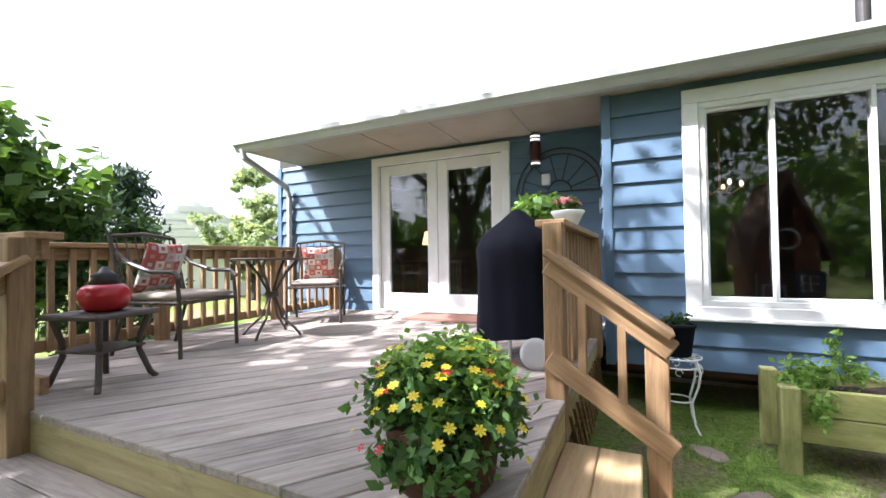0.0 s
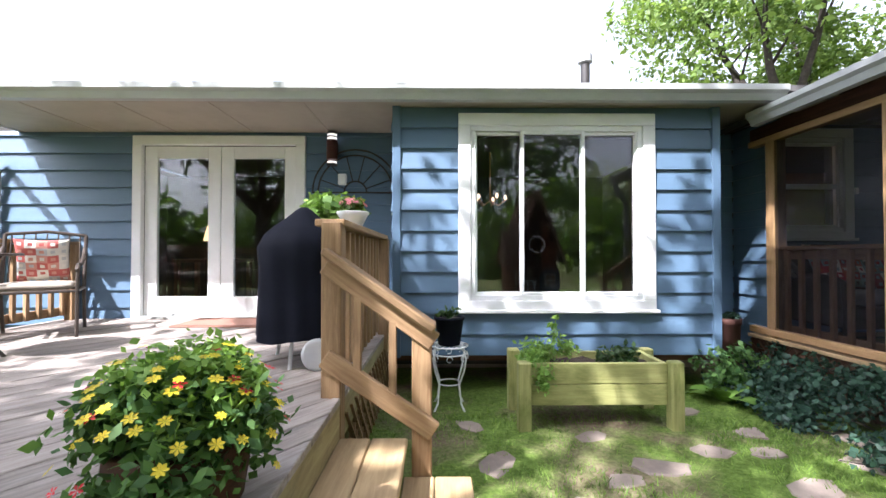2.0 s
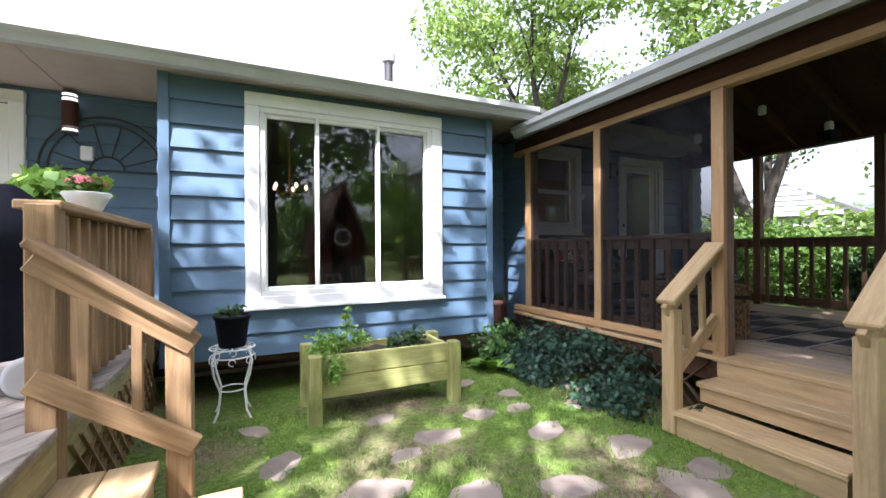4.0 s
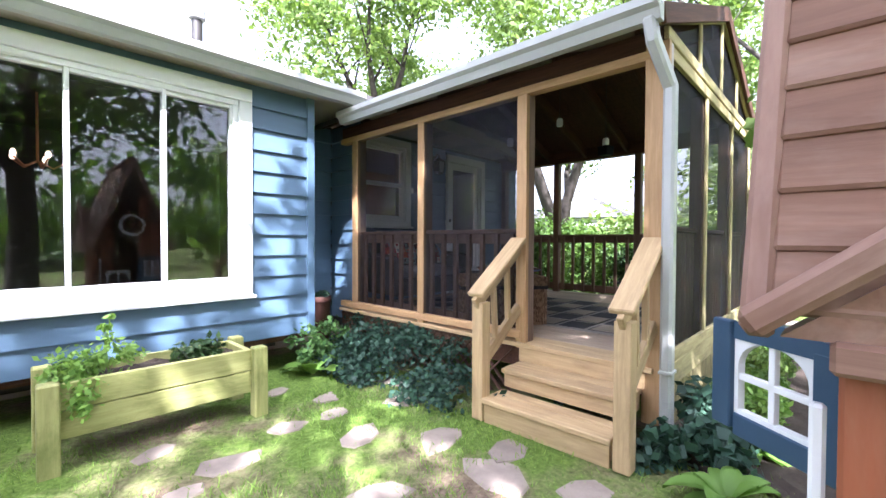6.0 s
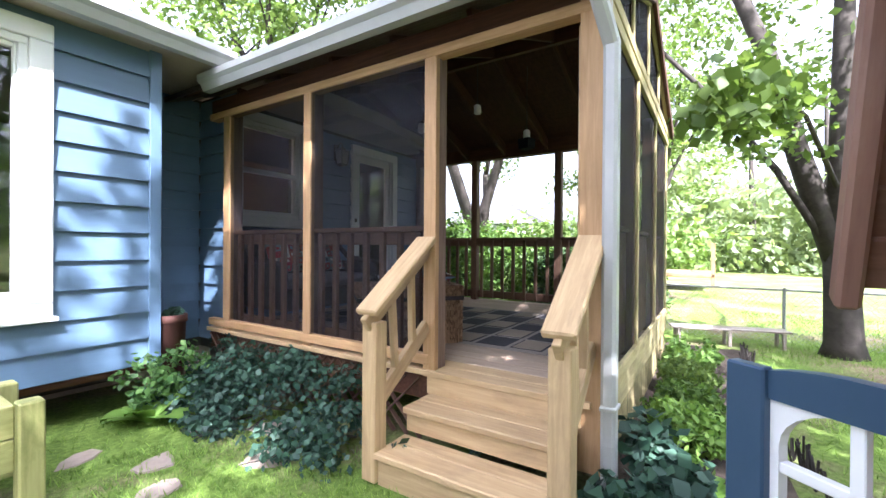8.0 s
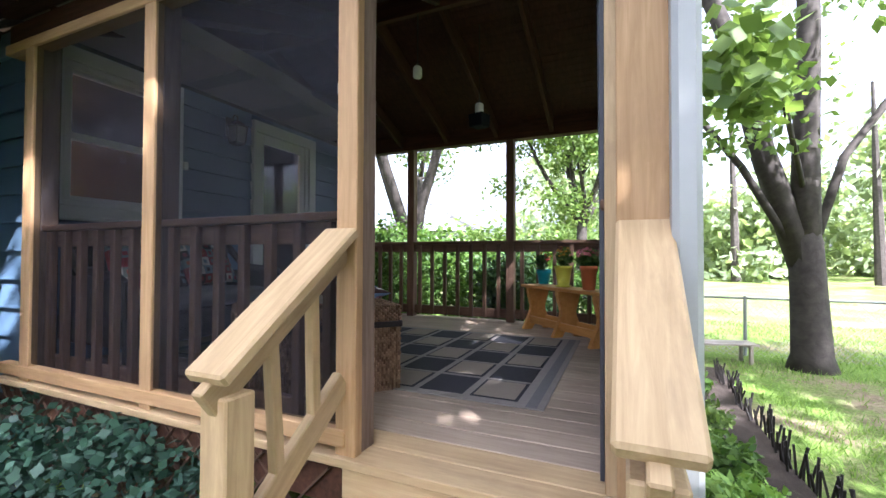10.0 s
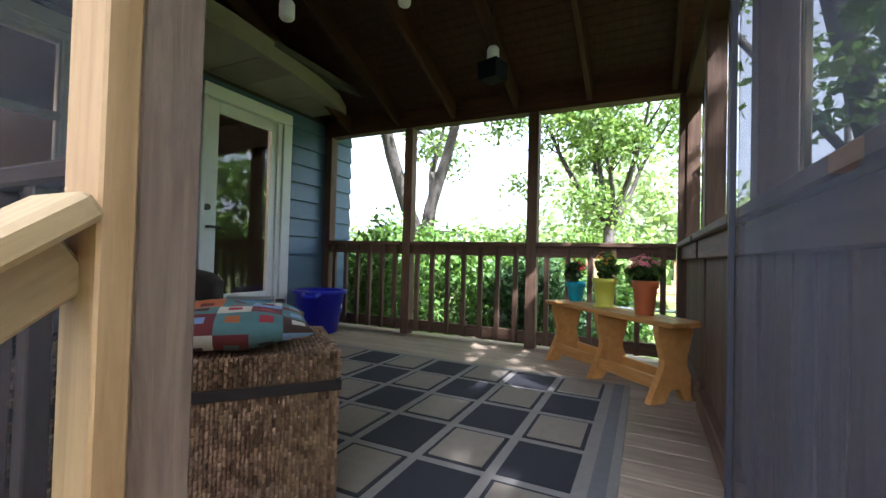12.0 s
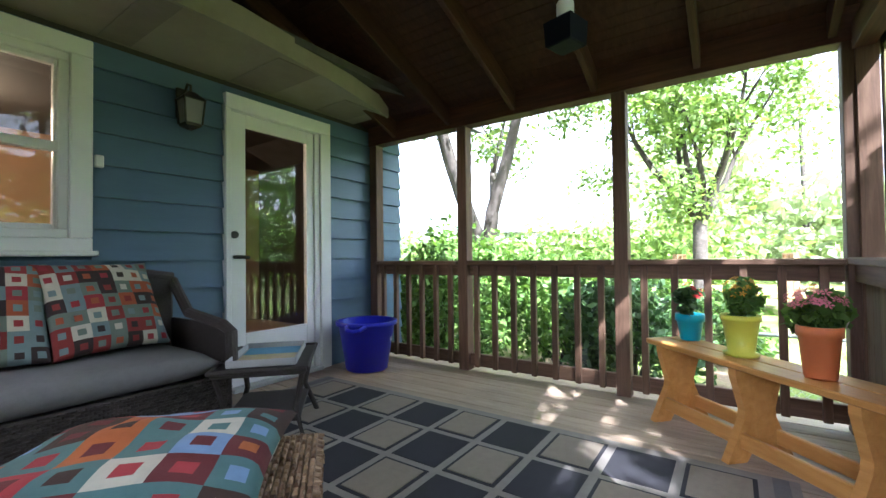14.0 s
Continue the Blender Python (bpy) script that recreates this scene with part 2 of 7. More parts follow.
def leaves(name, material, centers, radii, count, size, parent=None, label="", seed=1, flat=0.0, shell=0.55, aspect=0.55):
    """Many small folded leaves scattered in clumps; one mesh."""
    rs = np.random.RandomState(seed)
    centers, radii = np.array(centers, float), np.array(radii, float)
    if radii.ndim == 1:
        radii = np.repeat(radii[:, None], 3, 1)
    w = radii.prod(1) ** (2 / 3)
    k = rs.choice(len(centers), count, p=w / w.sum())
    d = rs.normal(size=(count, 3))
    d /= np.linalg.norm(d, axis=1)[:, None]
    r = shell + (1 - shell) * rs.rand(count) ** 0.7
    r *= 1 + 0.18 * rs.normal(size=count)
    p = centers[k] + d * r[:, None] * radii[k]
    nrm = d * 0.5 + rs.normal(size=(count, 3)) * 0.7 + np.array([0, 0, 0.5 + flat])
    nrm /= np.linalg.norm(nrm, axis=1)[:, None]
    a = np.cross(nrm, rs.normal(size=(count, 3)))
    a /= np.linalg.norm(a, axis=1)[:, None]
    b = np.cross(nrm, a)
    s = (size * (0.6 + 0.8 * rs.rand(count)))[:, None]
    v = np.stack([p - a * s, p + b * s * aspect - nrm * s * 0.12, p + a * s - nrm * s * 0.2, p - b * s * aspect - nrm * s * 0.12], 1).reshape(-1, 3)
    return raw_mesh(name, material, v, 4, parent, label)


def raw_mesh(name, material, v, per, parent=None, label=""):
    cnt = len(v) // per
    me = bpy.data.meshes.new(name)
    me.vertices.add(len(v))
    me.vertices.foreach_set("co", np.asarray(v, np.float32).ravel())
    me.loops.add(len(v))
    me.loops.foreach_set("vertex_index", np.arange(len(v), dtype=np.int32))
    me.polygons.add(cnt)
    me.polygons.foreach_set("loop_start", np.arange(0, len(v), per, dtype=np.int32))
    me.update(calc_edges=True)
    me.materials.append(material)
    ob = new(name, me)
    ob.parent = parent
    if label:
        ob["label"] = label
    return ob


def grid_mesh(bm, nx, ny, f):
    """A sheet of nx by ny cells; f(u, v) gives each corner."""
    vs = [[bm.verts.new(f(i / nx, j / ny)) for j in range(ny + 1)] for i in range(nx + 1)]
    for i in range(nx):
        for j in range(ny):
            bm.faces.new((vs[i][j], vs[i + 1][j], vs[i + 1][j + 1], vs[i][j + 1]))
    return bm


def regrow(before, k, off):
    """Brings all top-level objects made since before to true size and place."""
    m = Matrix.Translation(off) @ Matrix.Scale(k, 4)
    for ob in bpy.data.objects:
        if ob.parent is None and ob not in before and ob.type in {"MESH", "EMPTY"}:
            ob.matrix_basis = m @ ob.matrix_basis


SIZE = 1.06                             # the whole place to true size
OUT = (1.063, (0.119, 0.02, -0.02))     # the yard and house front
INS = (1.0, (0.143, -0.035, -0.025))    # the porch room

# ---- ground ----
def ground_z(x, y):
    return 0.012 * noise.noise((x * 0.8, y * 0.8, 3.0))


GL = bmesh.new()
def gmap(u):
    s = (u - 0.5) * 2
    return math.copysign(12 * abs(s) + 1800 * abs(s) ** 7, s)
grid_mesh(GL, 160, 160, lambda u, v: Vector((gmap(u) + 2, gmap(v) + 1, -0.01 + (ground_z(gmap(u) + 2, gmap(v) + 1) if abs(gmap(u)) < 15 and abs(gmap(v)) < 15 else 0))))
tagged(part("ground", GL, GROUND, smooth=True), "patchy green lawn with bare earth", "ground", kind="structure")

# ---- house shell ----
before = set(bpy.data.objects)
YW, YB, YE = 4.70, 3.90, 3.70          # main wall, bay face, eave line
XL, XR = -4.67, 7.30                   # house corners
BX0, BX1, BZ0, BZ1 = -0.13, 2.79, 0.34, 2.56
FD = (-3.00, -1.16, 0.55, 2.51)        # french door
BW = (0.45, 2.206, 0.715, 2.49)        # bay window
PD = (5.578, 6.511, 0.465, 2.593)        # porch door
PW = (3.91, 4.84, 1.435, 2.635)          # porch window
LAP = 0.184


def split(u0, u1, v0, v1, holes):
    """Cuts holes out of a rectangle; gives the pieces left."""
    out = [(u0, u1, v0, v1)]
    for a0, a1, b0, b1 in holes:
        nxt = []
        for p0, p1, q0, q1 in out:
            if a1 <= p0 or a0 >= p1 or b1 <= q0 or b0 >= q1:
                nxt.append((p0, p1, q0, q1))
                continue
            if a0 > p0:
                nxt.append((p0, a0, q0, q1))
            if a1 < p1:
                nxt.append((a1, p1, q0, q1))
            if b0 > q0:
                nxt.append((max(p0, a0), min(p1, a1), q0, b0))
            if b1 < q1:
                nxt.append((max(p0, a0), min(p1, a1), b1, q1))
        out = nxt
    return out


def wall_y(name, x0, x1, z0, z1, y0, y1, holes, material, label):
    bm = bmesh.new()
    for a0, a1, b0, b1 in split(x0, x1, z0, z1, holes):
        box(bm, (a0, y0, b0), (a1, y1, b1))
    return tagged(part(name, bm, material), label, "wall", kind="structure")


def lap_board(parent, u0, u1, z0, z1, full, place):
    """One clapboard; place maps its x to the wall."""
    ln = u1 - u0
    key = ("lap", round(ln, 3), round(z1 - z0, 3), full)
    if key not in CACHE:
        bm = bmesh.new()
        h = z1 - z0
        prof = [(0.0, 0.0), (-0.032, 0.0), (-0.031, 0.010), (-0.006, h + 0.004), (0.0, h + 0.004)]
        ends = [[bm.verts.new((s * ln / 2, y, z)) for y, z in prof] for s in (-1, 1)]
        n = len(prof)
        for i in range(n):
            bm.faces.new((ends[0][i], ends[0][(i + 1) % n], ends[1][(i + 1) % n], ends[1][i]))
        bm.faces.new(ends[0][::-1])
        bm.faces.new(ends[1])
        bmesh.ops.recalc_face_normals(bm, faces=bm.faces)
        CACHE[key] = finish("siding_board", bm, SIDING)
    ob = new("siding_board", CACHE[key])
    ob.parent = parent
    ob.matrix_basis = place((u0 + u1) / 2, z0)


def siding(parent, u0, u1, z0, z1, holes, place):
    z = z0
    while z < z1 - 0.02:
        zt = min(z + LAP, z1)
        for a0, a1, b0, b1 in split(u0, u1, z, zt, holes):
            if a1 - a0 > 0.01 and b1 - b0 > 0.012:
                lap_board(parent, a0, a1, b0, b1, zt - z > LAP - 0.01, place)
        z += LAP


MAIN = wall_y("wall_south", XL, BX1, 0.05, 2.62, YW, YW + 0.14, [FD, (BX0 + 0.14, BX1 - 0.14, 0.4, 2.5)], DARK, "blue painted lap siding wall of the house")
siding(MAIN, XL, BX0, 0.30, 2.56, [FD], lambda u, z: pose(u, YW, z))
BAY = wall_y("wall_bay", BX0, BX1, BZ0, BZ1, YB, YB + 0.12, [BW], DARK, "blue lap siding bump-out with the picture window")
siding(BAY, BX0 + 0.06, BX1 - 0.06, BZ0, BZ1, [BW], lambda u, z: pose(u, YB, z))
for nm, x, rz in (("wall_bay_west", BX0, -90), ("wall_bay_east", BX1, 90)):
    s = 1 if rz < 0 else -1
    w = slab(nm, DARK, (min(x, x + s * 0.12), YB + 0.12, BZ0), (max(x, x + s * 0.12), YW, BZ1))
    tagged(w, "blue lap siding return of the bump-out", "wall", kind="structure")
    siding(w, YB + 0.05, YW, BZ0, BZ1, [], (lambda x, rz: lambda u, z: pose(x, u, z, 0, 0, rz))(x, rz))
tagged(slab("wall_bay_floor", BROWN_TRIM, (BX0 + 0.02, YB + 0.03, BZ0 - 0.06), (BX1 - 0.02, YW, BZ0)), "underside of the bump-out, dark wood", "floor", kind="structure")
tagged(slab("foundation", STONE, (XL + 0.05, YW + 0.01, -0.1), (XR - 0.05, YW + 0.2, 0.30)), "dark foundation wall under the siding", "wall", kind="structure")
WEST = slab("wall_west", DARK, (XL, YW + 0.14, 0.0), (XL + 0.14, 10.0, 2.62))
tagged(WEST, "blue lap siding side wall of the house", "wall", kind="structure")
siding(WEST, YW, 10.0, 0.3, 2.56, [], lambda u, z: pose(XL, u, z, 0, 0, -90))
EAST = slab("wall_east", DARK, (XR - 0.14, YW + 0.14, 0.0), (XR, 10.0, 2.62))
tagged(EAST, "blue lap siding side wall of the house", "wall", kind="structure")
siding(EAST, YW, 10.0, 0.3, 2.56, [], lambda u, z: pose(XR, u, z, 0, 0, 90))
tagged(slab("wall_north", DARK, (XL, 10.0, 0.0), (XR, 10.14, 2.62)), "back wall of the house", "wall", kind="structure")
# corner boards
for i, (x, y, z0, z1) in enumerate(((BX0 + 0.03, YB - 0.022, BZ0 - 0.02, BZ1), (BX1 - 0.03, YB - 0.022, BZ0 - 0.02, BZ1), (XL + 0.03, YW - 0.022, 0.28, 2.56))):
    ob = beam("trim_corner", None, SIDING, (x, y, z0), (x, y, z1), 0.075, 0.035, up=(0, -1, 0))
    tagged(ob, "blue painted corner board", "trim", kind="structure")
# rooms behind the glass, their dimness painted on as near-black walls
tagged(slab("floor_inside", WARM, (XL + 0.14, YW + 0.14, 0.42), (XR - 0.14, 10.0, 0.48)), "interior floor", "floor", kind="structure")
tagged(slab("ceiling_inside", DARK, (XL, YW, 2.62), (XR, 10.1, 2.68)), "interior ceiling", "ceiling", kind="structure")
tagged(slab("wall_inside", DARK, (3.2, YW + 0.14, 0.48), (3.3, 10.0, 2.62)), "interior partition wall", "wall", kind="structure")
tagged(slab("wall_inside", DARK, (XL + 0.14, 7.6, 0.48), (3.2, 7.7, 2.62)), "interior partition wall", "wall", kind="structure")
tagged(slab("wall_inside", WARM, (3.3, 7.2, 0.48), (XR - 0.14, 7.3, 2.62)), "interior partition wall", "wall", kind="structure")

# soffit, fascia, roof
SOF = bmesh.new()
box(SOF, (-4.25, YE + 0.02, 2.555), (3.42, YW, 2.575))
tagged(part("ceiling_soffit", SOF, SOFFIT), "weathered beige soffit under the eave", "soffit", kind="structure")
for i in range(14):
    x = -4.2 + i * 0.82
    if x < 3.1 and not BX0 - 0.1 < x < BX1 + 0.1:
        tagged(slab("trim_soffit", SOFFIT, (x, YE + 0.03, 2.549), (x + 0.02, YW - 0.02, 2.556)), "soffit joint strip", "trim", kind="structure")
RB = bmesh.new()
RS = math.tan(radians(17))
for y0, y1, up in ((YE - 0.02, 7.35, 1), (7.35, 11.0, -1)):
    ya, yb = y0, y1
    za = 2.63 if up > 0 else 2.63 + (7.35 - YE) * RS
    zb = 2.63 + (7.35 - YE) * RS if up > 0 else 2.63
    vs = [RB.verts.new(c) for c in ((-4.27, ya, za), (XR + 0.25, ya, za), (XR + 0.25, yb, zb), (-4.27, yb, zb), (-4.27, ya, za + 0.05), (XR + 0.25, ya, za + 0.05), (XR + 0.25, yb, zb + 0.05), (-4.27, yb, zb + 0.05))]
    for f in ((0, 3, 2, 1), (4, 5, 6, 7), (0, 1, 5, 4), (1, 2, 6, 5), (2, 3, 7, 6), (3, 0, 4, 7)):
        RB.faces.new([vs[i] for i in f])
tagged(part("roof_house", RB, ROOF), "dark asphalt shingle roof of the house", "roof", kind="structure")
tagged(slab("gable_end", SIDING, (-4.2, YE + 0.1, 2.6), (-4.15, 10.5, 2.66)), "blue gable end", "wall", kind="structure")


def gutter(name, p0, p1, drop=0.115, depth=0.115, side=1):
    """A K-style gutter with a rolled lip from p0 to p1 (top back edge); side is the way it faces."""
    p0, p1 = Vector(p0), Vector(p1)
    x = (p1 - p0).normalized()
    out = Vector((x.y, -x.x, 0)) * side
    prof = [(0, 0), (0, -drop), (depth * 0.55, -drop), (depth * 0.75, -drop * 0.55), (depth, -drop * 0.35), (depth, 0.008), (depth - 0.018, 0.008), (depth - 0.018, -drop * 0.25), (0.01, -drop * 0.3), (0.01, 0)]
    bm = bmesh.new()
    ends = [[bm.verts.new(p + out * a + Vector((0, 0, b))) for a, b in prof] for p in (p0, p1)]
    n = len(prof)
    for i in range(n):
        bm.faces.new((ends[0][i], ends[0][(i + 1) % n], ends[1][(i + 1) % n], ends[1][i]))
    bm.faces.new(ends[0][::-1])
    bm.faces.new(ends[1])
    bmesh.ops.recalc_face_normals(bm, faces=bm.faces)
    return tagged(part(name, bm, GUTTER), "white aluminium eave gutter with a rolled lip", "gutter", kind="structure")


gutter("gutter_house", (-4.27, YE, 2.645), (3.20, YE, 2.645))
tagged(slab("trim_fascia", SOFFIT, (-4.27, YE + 0.002, 2.53), (3.2, YE + 0.024, 2.64)), "beige fascia board", "trim", kind="structure")


def downspout(pts, label, w=0.075):
    t = thing("downspout", pts[0], label=label, category="downspout")
    o = Vector(pts[0])
    for a, b in zip(pts, pts[1:]):
        d = (Vector(b) - Vector(a)).normalized() * 0.025
        beam("pipe", t, GUTTER, Vector(a) - o - d, Vector(b) - o + d, w, w * 0.75, 0.015, up=(0, 1, 0) if abs(d.normalized().y) < 0.9 else (1, 0, 0))
    beam("strap", t, GUTTER, Vector(pts[-1]) - o + Vector((-w * .62, 0, 0.45)), Vector(pts[-1]) - o + Vector((w * .62, 0, 0.45)), w * 0.85, 0.02, 0.004)
    return t


downspout([(-4.17, YE - 0.05, 2.55), (-4.17, YE - 0.03, 2.46), (-4.42, YW - 0.12, 2.26), (-4.42, YW - 0.07, 2.1), (-4.42, YW - 0.07, 0.2)], "white metal downspout with an elbow on the blue wall")

# vent pipe on the roof
v = thing("vent_pipe", (2.78, 7.25, 3.6), label="dark metal vent pipe with a cap on the roof", category="vent pipe")
part("pipe", lathe(bmesh.new(), [(0.075, -0.1), (0.075, 0.92)], 20), IRON, v, smooth=False)
part("cap", lathe(bmesh.new(), [(0.08, 0.9), (0.115, 0.92), (0.115, 1.04), (0.09, 1.07), (0.02, 1.08)], 20), paint("galvanised", (0.35, 0.35, 0.35), (0.22, 0.22, 0.22), 0.4), v, "grey metal cap")


def window_casing(w, wall_face, holes_depth, name, label, panes, trim=0.11):
    """A window: casing, frame, sill, mullions and glass. panes lists fractions along the width."""
    x0, x1, z0, z1 = w
    t = thing(name, (x0, wall_face, z0), label=label, category="window", kind="structure")
    W, H = x1 - x0, z1 - z0
    yc = -0.028
    for a, b in (((0, yc, trim / 2), (W, yc, trim / 2)), ((0, yc, H - trim / 2), (W, yc, H - trim / 2))):
        beam("casing", t, WHITE, a, b, 0.05, trim, 0.006)
    for x in (trim / 2, W - trim / 2):
        beam("casing", t, WHITE, (x, yc, trim), (x, yc, H - trim), 0.05, trim, 0.006, up=(1, 0, 0))
    f = 0.045
    a0, a1, b0, b1 = trim, W - trim, trim, H - trim
    for z in (b0 + f / 2, b1 - f / 2):
        beam("window_frame", t, WHITE, (a0, 0.0, z), (a1, 0.0, z), 0.07, f, 0.005)
    for x in (a0 + f / 2, a1 - f / 2):
        beam("window_frame", t, WHITE, (x, 0.0, b0 + f), (x, 0.0, b1 - f), 0.07, f, 0.005, up=(1, 0, 0))
    beam("window_sill", t, WHITE, (-0.02, -0.055, 0.015), (W + 0.02, -0.055, 0.015), 0.05, 0.03, 0.006)
    xs = [a0 + f] + [a0 + (a1 - a0) * p for p in panes] + [a1 - f]
    for k, (p, q) in enumerate(zip(xs, xs[1:])):
        off = -0.012 if k == 1 else 0.012
        m = 0.028
        for x in (p, q):
            beam("mullion", t, WHITE, (x, off, b0 + f), (x, off, b1 - f), 0.045, m, 0.004, up=(1, 0, 0))
        for z in (b0 + f + m / 2, b1 - f - m / 2):
            beam("sash_rail", t, WHITE, (p + m / 2, off, z), (q - m / 2, off, z), 0.04, m, 0.004)
        g = part("pane", box(bmesh.new(), (p, off + 0.012, b0 + f), (q, off + 0.018, b1 - f)), GLASS, t)
        g.visible_shadow = False
    return t


window_casing(BW, YB, 0.1, "window_1", "large white three-pane sliding window in the blue bump-out", (0.30, 0.655))

# french door
def french_door():
    x0, x1, z0, z1 = FD
    t = thing("door_1", (x0, YW, z0), label="white french double door with full glass panes, closed", category="door", kind="structure")
    W, H = x1 - x0, z1 - z0
    for x in (0.05, W - 0.05):
        beam("casing", t, WHITE, (x, -0.03, 0), (x, -0.03, H - 0.1), 0.06, 0.10, 0.006, up=(1, 0, 0))
    beam("casing", t, WHITE, (0, -0.03, H - 0.05), (W, -0.03, H - 0.05), 0.06, 0.10, 0.006)
    beam("threshold", t, GUTTER, (0.1, -0.02, 0.015), (W - 0.1, -0.02, 0.015), 0.14, 0.03, 0.005)
    mid = W / 2
    for a, b in ((0.10, mid - 0.004), (mid + 0.004, W - 0.10)):
        leaf = thing("door_leaf", (a, 0.02, 0.03))
        leaf.parent = t
        w, h = b - a, H - 0.135
        st, br, tr = 0.135, 0.20, 0.13
        for x in (st / 2, w - st / 2):
            beam("stile", leaf, WHITE, (x, 0, 0), (x, 0, h), 0.045, st, 0.004, up=(1, 0, 0))
        beam("rail", leaf, WHITE, (st, 0, br / 2), (w - st, 0, br / 2), 0.045, br, 0.004)
        beam("rail", leaf, WHITE, (st, 0, h - tr / 2), (w - st, 0, h - tr / 2), 0.045, tr, 0.004)
        g = part("pane", box(bmesh.new(), (st, -0.003, br), (w - st, 0.003, h - tr)), GLASS, leaf)
        g.visible_shadow = False
    k = tube(bmesh.new(), [(W - 0.19, -0.03, 0.98), (W - 0.19, -0.06, 0.98), (W - 0.19, -0.075, 0.98)], [0.012, 0.012, 0.026], 12)
    part("door_handle", k, IRON, t, "small dark door knob")
    return t


french_door()


# ---- deck ----
DZ, DX0, DX1, DY0, DY1 = 0.55, -3.72, -0.19, 1.06, YW - 0.025
DECK = thing("deck", (0, 0, 0), label="weathered grey wooden deck with diagonal boards", category="deck", kind="structure")


def clip_poly(poly, nx, ny, d):
    out = []
    for (ax, ay), (bx, by) in zip(poly, poly[1:] + poly[:1]):
        da, db = ax * nx + ay * ny - d, bx * nx + by * ny - d
        if da <= 0:
            out.append((ax, ay))
        if da * db < 0:
            f = da / (da - db)
            out.append((ax + f * (bx - ax), ay + f * (by - ay)))
    return out


def boards(parent, name, material, rect, ang, width, gap, z0, z1):
    x0, x1, y0, y1 = rect
    ca, sa = math.cos(radians(ang)), math.sin(radians(ang))
    corners = [(x0, y0), (x1, y0), (x1, y1), (x0, y1)]
    ts = [-x * sa + y * ca for x, y in corners]
    k0, k1 = math.floor(min(ts) / (width + gap)), math.ceil(max(ts) / (width + gap))
    for k in range(k0, k1 + 1):
        a, b = k * (width + gap), k * (width + gap) + width
        poly = [(-9 * ca - a * sa, -9 * sa + a * ca), (9 * ca - a * sa, 9 * sa + a * ca), (9 * ca - b * sa, 9 * sa + b * ca), (-9 * ca - b * sa, -9 * sa + b * ca)]
        for nx, ny, d in ((1, 0, x1), (-1, 0, -x0), (0, 1, y1), (0, -1, -y0)):
            poly = clip_poly(poly, nx, ny, d) if len(poly) > 2 else []
        if len(poly) < 3:
            continue
        bm = bmesh.new()
        loc = [(x * ca + y * sa, -x * sa + y * ca) for x, y in poly]
        dz = random.uniform(-0.0025, 0.0025)
        top = [bm.verts.new((x, y, z1 + dz)) for x, y in loc]
        bot = [bm.verts.new((x, y, z0)) for x, y in loc]
        try:
            bm.faces.new(top)
            bm.faces.new(bot[::-1])
            for i in range(len(top)):
                j = (i + 1) % len(top)
                bm.faces.new((top[i], bot[i], bot[j], top[j]))
        except ValueError:
            bm.free()
            continue
        bmesh.ops.recalc_face_normals(bm, faces=bm.faces)
        es = [e for e in bm.edges if e.verts[0].co.z > z0 + 0.01 and e.verts[1].co.z > z0 + 0.01]
        bmesh.ops.bevel(bm, geom=es, offset=0.004, segments=1, affect="EDGES")
        part(name, bm, material, parent, m=pose(0, 0, 0, 0, 0, ang))


beam("fascia", DECK, FASCIA_WOOD, (DX0, DY0 + 0.022, DZ - 0.125), (DX1, DY0 + 0.022, DZ - 0.125), 0.04, 0.19, 0.005, "mossy yellowish fascia board")
beam("fascia", DECK, FASCIA_WOOD, (DX1 - 0.022, DY0 + 0.045, DZ - 0.125), (DX1 - 0.022, YB, DZ - 0.125), 0.04, 0.19, 0.005)
beam("fascia", DECK, FASCIA_WOOD, (DX0 + 0.022, DY0 + 0.045, DZ - 0.125), (DX0 + 0.022, DY1, DZ - 0.125), 0.04, 0.19, 0.005)
for y in np.arange(1.5, 4.6, 0.6):
    beam("joist", DECK, FASCIA_WOOD, (DX0 + 0.06, y, DZ - 0.13), (DX1 - 0.06, y, DZ - 0.13), 0.04, 0.17, 0.0)
for x in (-3.5, -1.9, -0.35):
    for y in (1.25, 2.9, 4.4):
        beam("post", DECK, FASCIA_WOOD, (x, y, -0.05), (x, y, DZ - 0.22), 0.09, 0.09, 0.004)


def railing(name, p0, p1, zb, zt, posts, label, mat_=None, step=0.125, lift=0.09, cap=True):
    """A deck rail from p0 to p1 with posts at the given distances."""
    m = mat_ or RAIL_WOOD
    t = thing(name, (p0[0], p0[1], zb), math.degrees(math.atan2(p1[1] - p0[1], p1[0] - p0[0])), label, "railing")
    L = math.hypot(p1[0] - p0[0], p1[1] - p0[1])
    H = zt - zb
    if cap:
        beam("cap", t, m, (-0.05, 0, H - 0.018), (L + 0.05, 0, H - 0.018), 0.145, 0.036, 0.006)
    beam("top_rail", t, m, (0, 0.02, H - 0.085), (L, 0.02, H - 0.085), 0.036, 0.09, 0.004)
    beam("bottom_rail", t, m, (0, 0.02, lift), (L, 0.02, lift), 0.036, 0.085, 0.004)
    for d in posts:
        beam("post", t, m, (d, -0.05, -0.15), (d, -0.05, H - 0.037), 0.09, 0.09, 0.005)
    n = int(L / step)
    for i in range(1, n):
        x = L * i / n
        if all(abs(x - d) > 0.07 for d in posts):
            beam("baluster", t, m, (x, -0.016, lift - 0.04), (x, -0.016, H - 0.045), 0.036, 0.036, 0.003)
    return t


